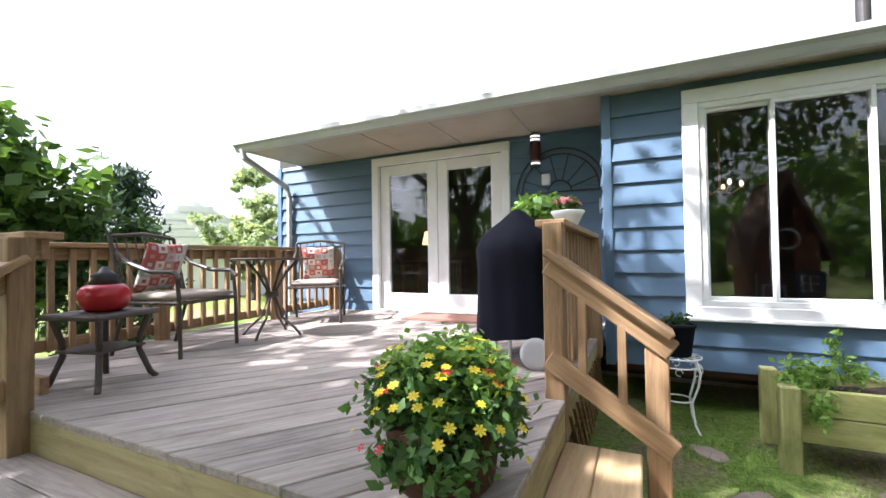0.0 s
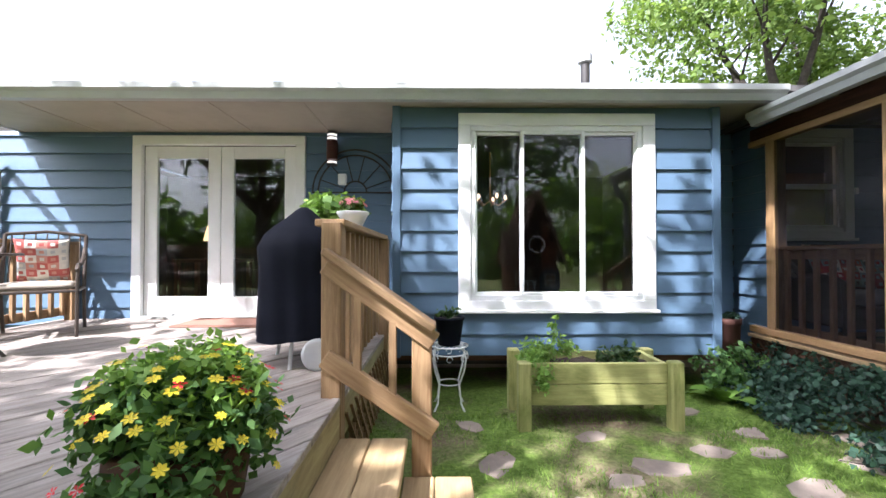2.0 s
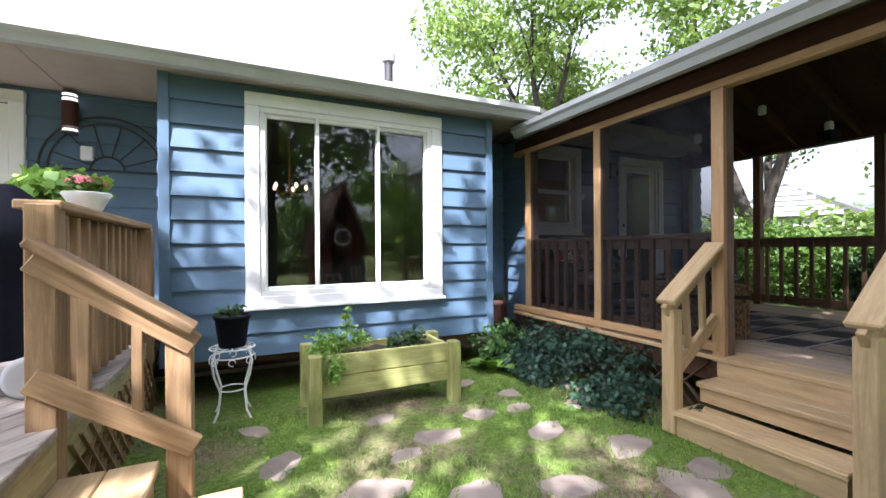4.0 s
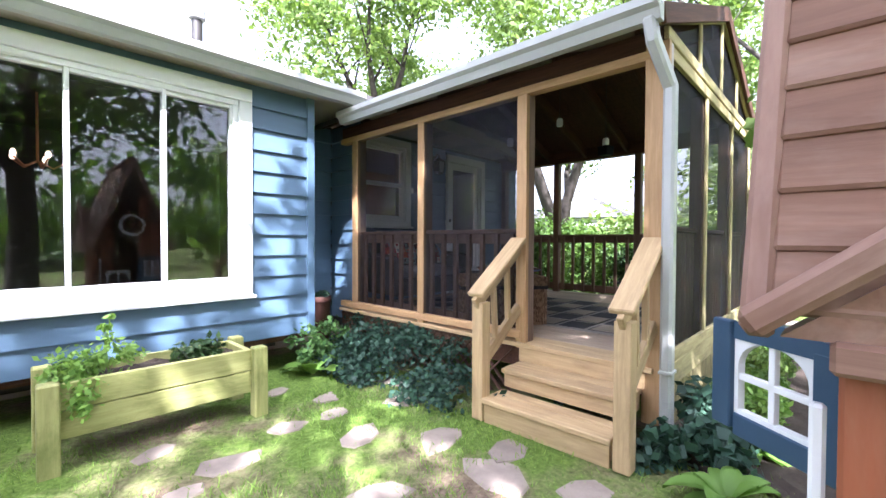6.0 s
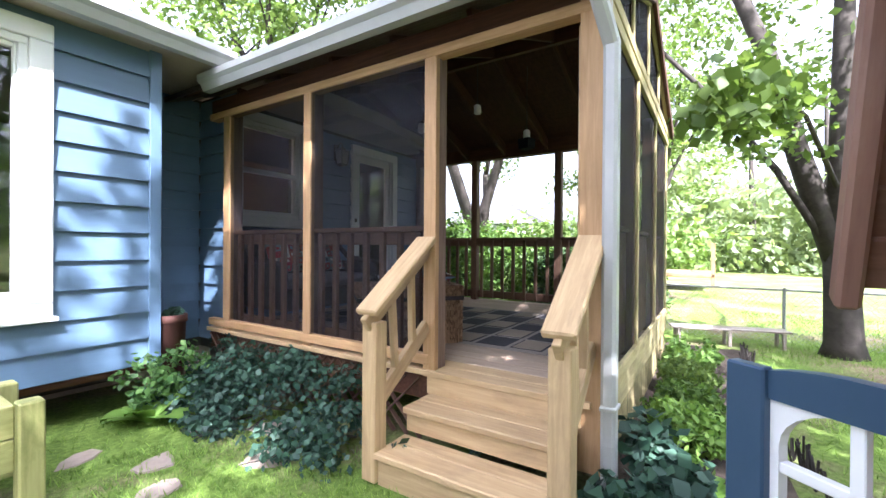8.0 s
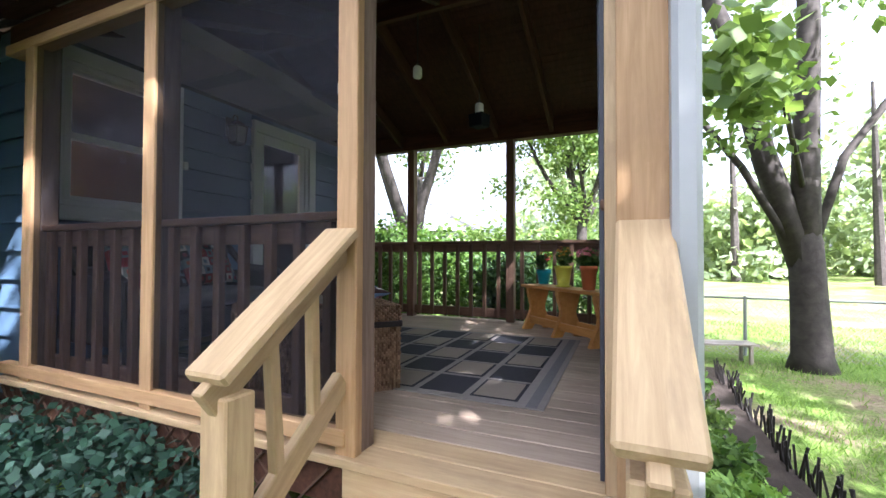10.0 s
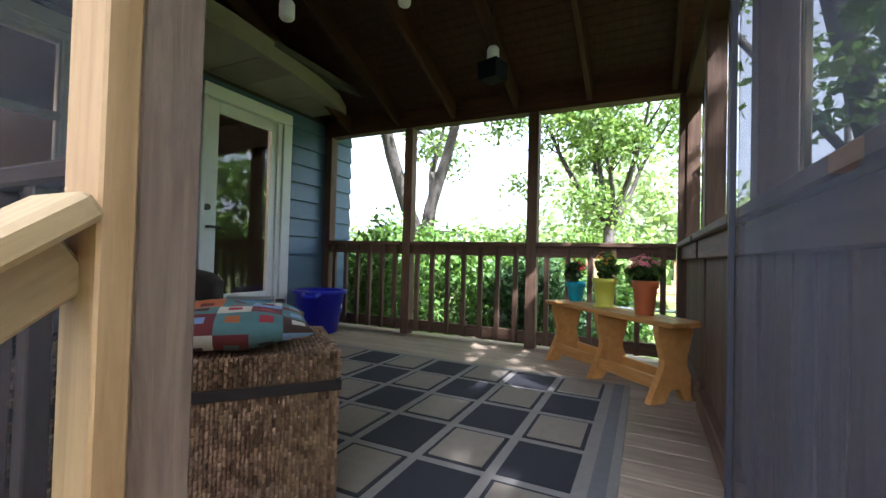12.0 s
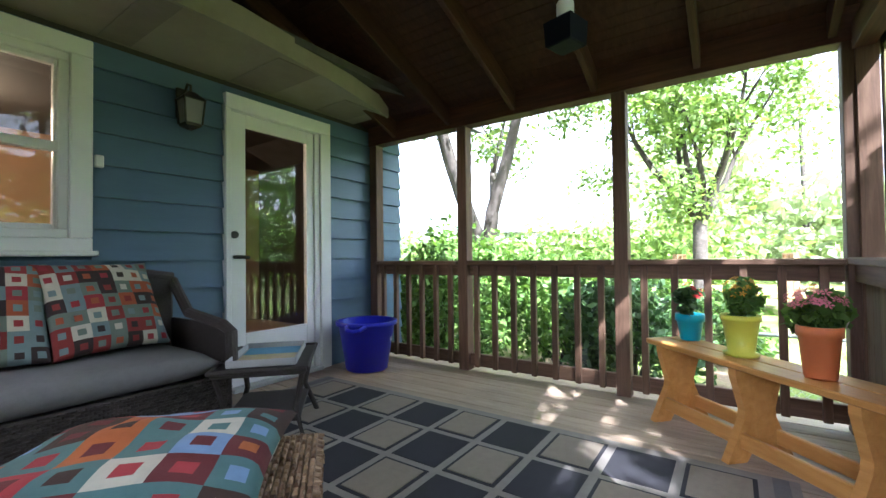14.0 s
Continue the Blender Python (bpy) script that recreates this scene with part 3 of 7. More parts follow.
railing("railing", (DX0 + 0.07, DY0 + 0.06), (DX0 + 0.07, DY1), DZ, DZ + 0.82, (0.05, 1.25, 2.5, 3.5), "weathered wooden deck railing with square balusters")
railing("railing", (DX0 + 0.07, DY0 + 0.05), (-2.42, DY0 + 0.05), DZ, DZ + 0.82, (0.6,), "weathered wooden deck railing beside the front steps")
railing("railing", (DX1 - 0.06, 2.22), (DX1 - 0.06, YB - 0.06), DZ, DZ + 0.85, (1.55,), "weathered wooden deck railing with a flat cap toward the bump-out")


def stair_rail(name, newel, foot, top_z, zf, slope_from, slope_to, low_from, low_to, label, m, wide=0.095, group=""):
    """A sloping handrail between a tall newel and a foot post."""
    o = Vector((*(newel or foot), 0))
    t = thing(name, o, label=label, category="handrail", group=group)
    if newel:
        beam("newel", t, m, Vector((newel[0], newel[1], zf[0])) - o, Vector((newel[0], newel[1], top_z)) - o, wide, wide, 0.006)
    beam("foot_post", t, m, Vector((foot[0], foot[1], zf[1])) - o, Vector((foot[0], foot[1], slope_to[2] - 0.05)) - o, wide, wide, 0.006)
    beam("handrail", t, m, Vector(slope_from) - o, Vector(slope_to) - o, 0.14, 0.04, 0.008)
    beam("top_rail", t, m, Vector(slope_from) - o - Vector((0, 0, 0.065)), Vector(slope_to) - o - Vector((0, 0, 0.065)), 0.038, 0.09, 0.005)
    beam("low_rail", t, m, Vector(low_from) - o, Vector(low_to) - o, 0.038, 0.09, 0.005)
    a, b, c, d = Vector(slope_from), Vector(slope_to), Vector(low_from), Vector(low_to)
    for f in (0.3, 0.62):
        p, q = a.lerp(b, f), c.lerp(d, f)
        beam("baluster", t, m, Vector((q.x, q.y, q.z - 0.04)) - o, Vector((p.x, p.y, p.z - 0.08)) - o, 0.036, 0.036, 0.003)
    return t


stair_rail("handrail", (-0.235, 2.19), (0.195, 2.19), 1.385, (0.2, 0.02), (-0.26, 2.14, 1.245), (0.255, 2.14, 0.88), (-0.26, 2.125, 0.745), (0.255, 2.125, 0.40), "weathered wooden stair handrail beside the deck steps", RAIL_WOOD)
stair_rail("handrail", (-2.42, 1.03), (-2.42, 0.35), 1.34, (0.1, 0.0), (-2.42, 1.05, 1.25), (-2.42, 0.25, 0.72), (-2.42, 1.05, 0.70), (-2.42, 0.25, 0.20), "weathered wooden stair handrail beside the front deck steps", RAIL_WOOD)


def steps_x(name, label, x0, dirx, run, y0, y1, zs, m, nose=0.02, gap=0.0):
    """Steps that go down along x; zs are the tread heights from the top."""
    t = thing(name, (x0, y0, 0), label=label, category="steps")
    W = y1 - y0
    for i, z in enumerate(zs):
        a, b = i * run * dirx, (i + 1) * run * dirx
        n = 2
        for k in range(n):
            u0, u1 = a + (b - a) * k / n, a + (b - a) * (k + 1) / n
            e = nose * dirx if k == n - 1 else -0.004 * dirx
            beam("tread", t, m, ((u0 + u1 + e) / 2, 0, z - 0.018), ((u0 + u1 + e) / 2, W, z - 0.018), abs(u1 + e - u0), 0.036, 0.006)
        hr = 0.132 - gap if i < len(zs) - 1 else 0.14
        beam("riser", t, m, (b - 0.012 * dirx, 0.012, z - 0.036 - hr / 2), (b - 0.012 * dirx, W - 0.012, z - 0.036 - hr / 2), 0.024, hr, 0.003)
    for y in (0.03, W - 0.03):
        for i, z in enumerate(zs):
            beam("stringer", t, m, (i * run * dirx, y, z - 0.09), ((i + 0.92) * run * dirx, y, z - 0.09), 0.035, 0.1, 0.003)
    return t


steps_x("deck_steps", "pale wooden deck steps going down to the lawn", DX1, 1, 0.30, DY0 + 0.05, 2.14, (0.365, 0.185), STEP_WOOD)
fs = thing("front_steps", (-2.4, DY0, 0), label="weathered grey wooden step along the deck front", category="steps")
for i, z in enumerate((0.37, 0.19)):
    for k in range(2):
        y = -0.07 - k * 0.142 - i * 0.28
        beam("tread", fs, DECK_WOOD, (0, y, z - 0.02), (1.75, y, z - 0.02), 0.138, 0.04, 0.006)
    beam("riser", fs, FASCIA_WOOD, (0, -0.27 - i * 0.28, z - 0.11), (1.75, -0.27 - i * 0.28, z - 0.11), 0.025, 0.14, 0.003)
regrow(before, *OUT)

# ---- screened porch ----
STRAPM = paint("dark_frame", (0.05, 0.05, 0.06), (0.04, 0.04, 0.05), 0.5)
# PORCH_DARK lightened: skylight on the front rail put into the wood colour
PORCH_SKYLIT = wood("skylit_porch_wood", (0.16, 0.09, 0.055), (0.30, 0.185, 0.12), (0.10, 0.06, 0.04), 0.4, 0.65, 18, 0.3)
# weathered jamb with the sun and sky on the right post painted in
JAMB_SUNLIT = wood("sunlit_weathered_jamb", (0.42, 0.375, 0.355), (0.62, 0.57, 0.54), (0.28, 0.235, 0.22), 0.4, 0.75, 14, 0.2, 0.5)
JAMB = wood("weathered_jamb", (0.16, 0.105, 0.075), (0.33, 0.24, 0.185), (0.10, 0.07, 0.055), 0.45, 0.75, 14, 0.2, 0.5)
PX0, PX1, PY0, PY1, PF = 3.72, 7.015, 1.07, 4.64, 0.465
QY = (4.33, 3.22, 2.06)
HZ = 2.42                               # underside of the front header
BZ = 2.505                               # underside of the back header
PORCHW = wall_y("wall_porch", 3.905, 7.49, 0.05, 2.75, PY1, PY1 + 0.30, [PD, PW], DARK, "blue painted lap siding wall inside the porch")
siding(PORCHW, 3.905, 7.49, 0.30, 2.65, [PD, PW], lambda u, z: pose(u, PY1, z))
JOG = slab("wall_jog", DARK, (3.06, 5.018, 0.2), (3.85, 5.16, 2.72))
tagged(JOG, "blue lap siding between the bump-out and the porch", "wall", kind="structure")
siding(JOG, 3.06, 3.82, 0.30, 2.70, [], lambda u, z: pose(u, 5.018, z))
RETURN = slab("wall_return", DARK, (3.85, 4.39, 0.2), (3.90, 5.018, 2.72))
tagged(RETURN, "blue lap siding return beside the porch post", "wall", kind="structure")
siding(RETURN, 4.39, 5.018, 0.30, 2.70, [], lambda u, z: pose(3.85, u, z, 0, 0, -90))
EAVE = [(3.80, 3.89), (5.30, 3.90), (5.95, 3.99), (6.45, 4.11), (6.84, 4.21)]   # front edge of the soffit


def eave_strip(name, y_in, z0, z1, material, label, category):
    """A strip that follows the eave's edge; y_in is its depth toward the wall, or None to reach the wall."""
    bm = bmesh.new()
    rows = [[bm.verts.new((x, yy, z)) for yy, z in ((y, z0), (y, z1), (PY1 if y_in is None else y + y_in, z1), (PY1 if y_in is None else y + y_in, z0))] for x, y in EAVE]
    for p, q in zip(rows, rows[1:]):
        for i in range(4):
            bm.faces.new((p[i], q[i], q[(i + 1) % 4], p[(i + 1) % 4]))
    bm.faces.new(rows[0][::-1])
    bm.faces.new(rows[-1])
    bmesh.ops.recalc_face_normals(bm, faces=bm.faces)
    return tagged(part(name, bm, material), label, category, kind="structure")


SOFFIT_DARK = paint("darker_soffit", (0.23, 0.20, 0.16), (0.15, 0.13, 0.10), 0.7, 2.5, 0.1, 0.7)
# the eave's soffit paint again, with the porch's shade put into the colour
SOFFIT_DIM = paint("porch_shade_soffit", (0.30, 0.265, 0.20), (0.20, 0.175, 0.13), 0.7, 2.0, 0.08, 0.7)
eave_strip("ceiling_porch_soffit", None, 2.69, 2.705, SOFFIT_DIM, "weathered beige soffit inside the porch, darkened for its shade", "soffit")
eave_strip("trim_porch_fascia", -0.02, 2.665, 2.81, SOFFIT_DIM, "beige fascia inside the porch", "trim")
# three panels in a darker beige
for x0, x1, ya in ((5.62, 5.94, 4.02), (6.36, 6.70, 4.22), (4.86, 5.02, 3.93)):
    tagged(slab("trim_soffit_panel", SOFFIT_DARK, (x0, ya, 2.684), (x1, PY1 - 0.04, 2.689)), "darker beige soffit panel", "trim", kind="structure")
tagged(slab("floor_porch", BROWN_TRIM, (PX0 + 0.02, PY0 + 0.02, PF - 0.2), (PX1, PY1 - 0.02, PF - 0.036)), "porch floor framing", "floor", kind="structure")
PFLOOR = thing("porch_floor", (0, 0, 0), label="worn brown porch floor of long boards", category="floor", kind="structure")
x = PX0 - 0.03
while x < PX1 + 0.05:
    beam("floor_board", PFLOOR, FLOOR_WOOD if x > PX0 + 0.2 else STEP_WOOD, (x + 0.07, PY0 + 0.0, PF - 0.018), (x + 0.07, PY1 - 0.03, PF - 0.018), 0.136, 0.034, 0.003)
    x += 0.14
PORCH = thing("screened_porch", (PX0, PY0, PF), label="stained cedar post and beam screened porch", category="porch")
O = Vector((PX0, PY0, PF))


def pb(name, m, a, b, w, h, **k):
    return beam(name, PORCH, m, Vector(a) - O, Vector(b) - O, w, h, **k)


for y, w in ((QY[0], 0.10), (QY[1], 0.085), (QY[2], 0.09)):
    pb("post", PORCH_WOOD, (PX0 + 0.02, y, PF - 0.05), (PX0 + 0.02, y, HZ), 0.045, w, up=(0, 1, 0))
    pb("post", JAMB, (PX0 + 0.087, y, PF - 0.02), (PX0 + 0.087, y, HZ + 0.1), 0.088, w - 0.008, up=(0, 1, 0))
pb("post", PORCH_WOOD, (PX0 + 0.02, PY0 + 0.0, 0.1), (PX0 + 0.02, PY0 + 0.0, HZ + 0.1), 0.045, 0.14, up=(0, 1, 0))
pb("post", JAMB_SUNLIT, (PX0 + 0.074, PY0 + 0.0, 0.1), (PX0 + 0.074, PY0 + 0.0, HZ + 0.1), 0.062, 0.132, up=(0, 1, 0))
pb("door_stop", STEP_WOOD, (PX0 + 0.13, PY0 + 0.075, PF), (PX0 + 0.13, PY0 + 0.075, HZ), 0.045, 0.06, up=(0, 1, 0))
pb("header", PORCH_WOOD, (PX0 + 0.04, PY0, HZ + 0.03), (PX0 + 0.04, PY1 - 0.03, HZ + 0.03), 0.09, 0.06)
pb("header", BROWN_TRIM, (PX0 + 0.06, PY0 - 0.02, HZ + 0.125), (PX0 + 0.06, PY1 - 0.03, HZ + 0.125), 0.09, 0.13)
pb("sill", PORCH_WOOD, (PX0 + 0.02, QY[2], PF + 0.06), (PX0 + 0.02, PY1 - 0.03, PF + 0.05), 0.06, 0.065)
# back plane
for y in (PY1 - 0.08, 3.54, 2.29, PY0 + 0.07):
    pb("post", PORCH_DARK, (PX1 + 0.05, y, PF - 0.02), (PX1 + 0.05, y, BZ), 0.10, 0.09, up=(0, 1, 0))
pb("header", BROWN_TRIM, (PX1 + 0.05, PY0, BZ + 0.09), (PX1 + 0.05, PY1 - 0.03, BZ + 0.09), 0.12, 0.18)
# south plane
for x in (4.85, 5.95, PX1 + 0.03):
    pb("post", PORCH_DARK, (x, PY0 + 0.02, PF - 0.02), (x, PY0 + 0.02, BZ), 0.09, 0.09, up=(0, 1, 0))
pb("header", BROWN_TRIM, (PX0 + 0.12, PY0 + 0.03, BZ + 0.02), (PX1 + 0.1, PY0 + 0.03, BZ + 0.02), 0.09, 0.14)
for x in (3.75, 4.85, 5.95, PX1 + 0.01):
    pb("batten", FASCIA_WOOD, (x, PY0 - 0.045, PF + 0.05), (x, PY0 - 0.045, BZ), 0.02, 0.05, up=(1, 0, 0))
for z in (PF + 0.04, BZ - 0.03, BZ + 0.07):
    pb("batten", FASCIA_WOOD, (PX0 + 0.02, PY0 - 0.045, z), (PX1 + 0.1, PY0 - 0.045, z), 0.03, 0.08)
pb("rim", FASCIA_WOOD, (PX0, PY0 - 0.03, PF - 0.09), (PX1 + 0.1, PY0 - 0.03, PF - 0.09), 0.04, 0.16)


def porch_rail(name, p0, p1, zt, step, label, m=PORCH_DARK, wide=0.04, deep=0.12):
    t = thing(name, (p0[0], p0[1], PF), math.degrees(math.atan2(p1[1] - p0[1], p1[0] - p0[0])), label, "railing")
    L = math.hypot(p1[0] - p0[0], p1[1] - p0[1])
    H = zt - PF
    beam("cap", t, m, (0, 0, H - 0.018), (L, 0, H - 0.018), deep, 0.036, 0.006)
    beam("top_rail", t, m, (0, 0.015, H - 0.08), (L, 0.015, H - 0.08), 0.036, 0.09, 0.004)
    beam("bottom_rail", t, m, (0, 0.015, 0.09), (L, 0.015, 0.09), 0.036, 0.10, 0.004)
    n = max(1, round(L / step))
    for i in range(n):
        x = L * (i + 0.5) / n
        beam("baluster", t, m, (x, -0.022, 0.04), (x, -0.022, H - 0.04), wide, 0.036, 0.003, up=(0, 1, 0))
    return t


porch_rail("porch_railing", (PX0 + 0.085, QY[0] - 0.055), (PX0 + 0.085, QY[2] + 0.05), PF + 0.905, 0.15, "brown stained porch railing with square balusters behind the screen", PORCH_SKYLIT, deep=0.085)
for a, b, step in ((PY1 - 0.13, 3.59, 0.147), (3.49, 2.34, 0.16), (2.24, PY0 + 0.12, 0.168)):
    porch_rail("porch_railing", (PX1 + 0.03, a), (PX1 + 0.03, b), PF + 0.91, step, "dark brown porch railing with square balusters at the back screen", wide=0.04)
for a, b in ((PX0 + 0.15, 4.8), (4.9, 5.9), (6.0, PX1 - 0.03)):
    porch_rail("porch_railing", (a, PY0 + 0.06), (b, PY0 + 0.06), PF + 0.915, 0.128, "weathered porch rail with close vertical boards", wide=0.122)


def screen(name, verts, m, label):
    bm = bmesh.new()
    bm.faces.new([bm.verts.new(v) for v in verts])
    ob = part(name, bm, m)
    return tagged(ob, label, "insect screen", kind="structure")


for a, b in ((QY[1] + 0.04, QY[0] - 0.05), (QY[2] + 0.05, QY[1] - 0.04)):
    screen("screen_front", [(PX0 + 0.012, a, PF + 0.1), (PX0 + 0.012, b, PF + 0.1), (PX0 + 0.012, b, HZ), (PX0 + 0.012, a, HZ)], SCREEN, "dark insect screen panel in the porch front")
for a, b in ((3.79, 4.8), (4.9, 5.9), (6.0, PX1)):
    screen("screen_side", [(a, PY0 - 0.03, PF + 0.05), (b, PY0 - 0.03, PF + 0.05), (b, PY0 - 0.03, BZ), (a, PY0 - 0.03, BZ)], SCREEN, "dark insect screen panel in the porch side")
for a, b in ((PY1 - 0.13, 3.59), (3.49, 2.34), (2.24, PY0 + 0.12)):
    screen("screen_back", [(PX1 + 0.09, a, PF + 0.05), (PX1 + 0.09, b, PF + 0.05), (PX1 + 0.09, b, BZ), (PX1 + 0.09, a, BZ)], SCREEN_B, "fine insect screen panel at the porch back")

# porch roof: two slopes, ridge along y
RX, RZ, EZ, EX0, EX1 = 5.39, 3.32, 2.60, 3.49, 7.30


def slope(name, xa, za, xb, zb, y0, y1, thick, m, label, category):
    bm = bmesh.new()
    lo = [bm.verts.new(c) for c in ((xa, y0, za), (xb, y0, zb), (xb, y1, zb), (xa, y1, za))]
    hi = [bm.verts.new((v.co.x, v.co.y, v.co.z + thick)) for v in lo]
    bm.faces.new(lo[::-1])
    bm.faces.new(hi)
    for i in range(4):
        bm.faces.new((lo[i], lo[(i + 1) % 4], hi[(i + 1) % 4], hi[i]))
    bmesh.ops.recalc_face_normals(bm, faces=bm.faces)
    return tagged(part(name, bm, m), label, category, kind="structure")


slope("roof_porch", EX0, EZ, RX, RZ, 1.0, 6.6, 0.05, ROOF, "dark shingle roof of the porch", "roof")
slope("roof_porch", EX1, EZ, RX, RZ, 1.0, 6.6, 0.05, ROOF, "dark shingle roof of the porch", "roof")
CB = bmesh.new()
for sx, ex in ((1, EX0), (-1, EX1)):
    n = 26
    for i in range(n):
        f0, f1 = i / n, (i + 0.93) / n
        xa, xb = ex + (RX - ex) * f0, ex + (RX - ex) * f1
        za, zb = EZ + (RZ - EZ) * f0 - 0.008, EZ + (RZ - EZ) * f1 - 0.008
        vs = [CB.verts.new(c) for c in ((xa, 1.005, za - 0.018), (xb, 1.005, zb - 0.018), (xb, PY1, zb - 0.018), (xa, PY1, za - 0.018), (xa, 1.005, za), (xb, 1.005, zb), (xb, PY1, zb), (xa, PY1, za))]
        for f in ((0, 3, 2, 1), (4, 5, 6, 7), (0, 1, 5, 4), (1, 2, 6, 5), (2, 3, 7, 6), (3, 0, 4, 7)):
            CB.faces.new([vs[k] for k in f])
bmesh.ops.recalc_face_normals(CB, faces=CB.faces)
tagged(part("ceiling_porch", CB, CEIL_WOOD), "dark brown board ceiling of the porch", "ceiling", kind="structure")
for i, y in enumerate(np.arange(1.22, 4.6, 0.61)):
    for ex in (EX0 + 0.32, EX1 - 0.2):
        f = abs(ex - (EX0 if ex < RX else EX1)) / abs(RX - (EX0 if ex < RX else EX1))
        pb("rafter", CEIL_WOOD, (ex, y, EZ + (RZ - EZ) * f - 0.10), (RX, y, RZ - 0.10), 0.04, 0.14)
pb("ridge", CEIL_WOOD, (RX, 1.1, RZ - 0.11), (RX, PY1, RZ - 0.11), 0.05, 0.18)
# gable
screen("screen_gable", [(PX0 + 0.15, PY0 - 0.03, BZ + 0.1), (PX1, PY0 - 0.03, BZ + 0.1), (RX, PY0 - 0.03, RZ - 0.06)], SCREEN, "dark insect screen in the porch gable")
for xa, xb in ((EX0 + 0.05, RX), (EX1 - 0.05, RX)):
    pb("rake_board", FASCIA_WOOD, (xa, PY0 - 0.05, EZ + 0.0), (xb, PY0 - 0.05, RZ - 0.03), 0.03, 0.10)
    pb("barge_board", BROWN_TRIM, (xa - 0.02 * (1 if xb > xa else -1), 0.985, EZ - 0.01), (xb, 0.985, RZ - 0.01), 0.03, 0.12)
for x in (4.6, RX, 6.15):
    zt = RZ - abs(x - RX) * (RZ - EZ) / (RX - EX0) - 0.04
    pb("batten", FASCIA_WOOD, (x, PY0 - 0.045, BZ + 0.1), (x, PY0 - 0.045, zt), 0.02, 0.05, up=(1, 0, 0))
gutter("gutter_porch", (EX0, 4.18, EZ + 0.04), (EX0, 0.97, EZ + 0.04), side=1)
downspout([(EX0 - 0.04, 1.03, 2.53), (EX0 - 0.02, 1.02, 2.43), (3.66, 0.975, 2.2), (3.66, 0.975, 0.55), (3.665, 0.975, 0.3), (3.65, 0.97, 0.03)], "white metal downspout beside the porch steps", 0.09)
steps_x("porch_steps", "new pale pine steps up to the screened porch", PX0 - 0.02, -1, 0.245, 1.13, 2.04, (0.325, 0.165), STEP_WOOD, 0.025, 0.03)
pb("riser", STEP_WOOD, (PX0 - 0.01, 1.12, PF - 0.09), (PX0 - 0.01, 2.06, PF - 0.09), 0.02, 0.11)
for y, lab in ((2.075, "pale wooden handrail of the porch steps"), (1.07, "pale wooden handrail of the porch steps beside the downspout")):
    stair_rail("handrail", None, (3.235, y), 1.22, (0.1, 0.0), (PX0 - 0.005, y, 1.285), (3.165, y, 0.885), (PX0 - 0.005, y, 0.74), (3.225, y, 0.375), lab, STEP_WOOD, 0.095, "porch stair rails")


# porch door
def porch_door():
    x0, x1, z0, z1 = PD
    t = thing("door_2", (x0, PY1, z0), label="white full-glass porch door with a dark lever handle, closed", category="door", kind="structure")
    W, H = x1 - x0, z1 - z0
    for x, cw in ((0.02, 0.04), (W - 0.055, 0.11)):
        beam("casing", t, WHITE, (x, -0.03, 0), (x, -0.03, H - 0.11), 0.06, cw, 0.006, up=(1, 0, 0))
    beam("casing", t, WHITE, (0, -0.03, H - 0.055), (W, -0.03, H - 0.055), 0.06, 0.11, 0.006)
    beam("jamb", t, WHITE, (W - 0.135, 0.0, 0.03), (W - 0.135, 0.0, H - 0.115), 0.08, 0.05, 0.004, up=(1, 0, 0))
    beam("threshold", t, GUTTER, (0.04, -0.03, 0.015), (W - 0.11, -0.03, 0.015), 0.12, 0.03, 0.005)
    leaf = thing("door_leaf", (0.04, 0.0, 0.03))
    leaf.parent = t
    w, h = W - 0.20, H - 0.145
    sl, sr, br, tr = 0.126, 0.072, 0.355, 0.085
    for x, st in ((sl / 2, sl), (w - sr / 2, sr)):
        beam("stile", leaf, WHITE, (x, 0, 0), (x, 0, h), 0.045, st, 0.004, up=(1, 0, 0))
    beam("rail", leaf, WHITE, (sl, 0, br / 2), (w - sr, 0, br / 2), 0.045, br, 0.004)
    beam("rail", leaf, WHITE, (sl, 0, h - tr / 2), (w - sr, 0, h - tr / 2), 0.045, tr, 0.004)
    for z in (br + 0.008, h - tr - 0.008):
        beam("glazing_bead", leaf, WHITE, (sl, -0.018, z), (w - sr, -0.018, z), 0.02, 0.016, 0.003)
    g = part("pane", box(bmesh.new(), (sl, -0.003, br), (w - sr, 0.003, h - tr)), GLASS, leaf)
    g.visible_shadow = False
    k = tube(bmesh.new(), [(0.075, -0.03, 0.96), (0.075, -0.065, 0.96), (0.11, -0.07, 0.96), (0.165, -0.07, 0.955)], 0.011, 10)
    part("door_handle", k, IRON, t, "dark lever handle")
    part("deadbolt", tube(bmesh.new(), [(0.075, -0.02, 1.12), (0.075, -0.045, 1.12)], 0.026, 14), IRON, t, "dark round deadbolt")


porch_door()
pwin = window_casing(PW, PY1, 0.1, "window_2", "white double-hung window in the porch wall", (), 0.10)
beam("meeting_rail", pwin, WHITE, (0.12, -0.005, 0.585), (PW[1] - PW[0] - 0.12, -0.005, 0.585), 0.05, 0.05, 0.004)

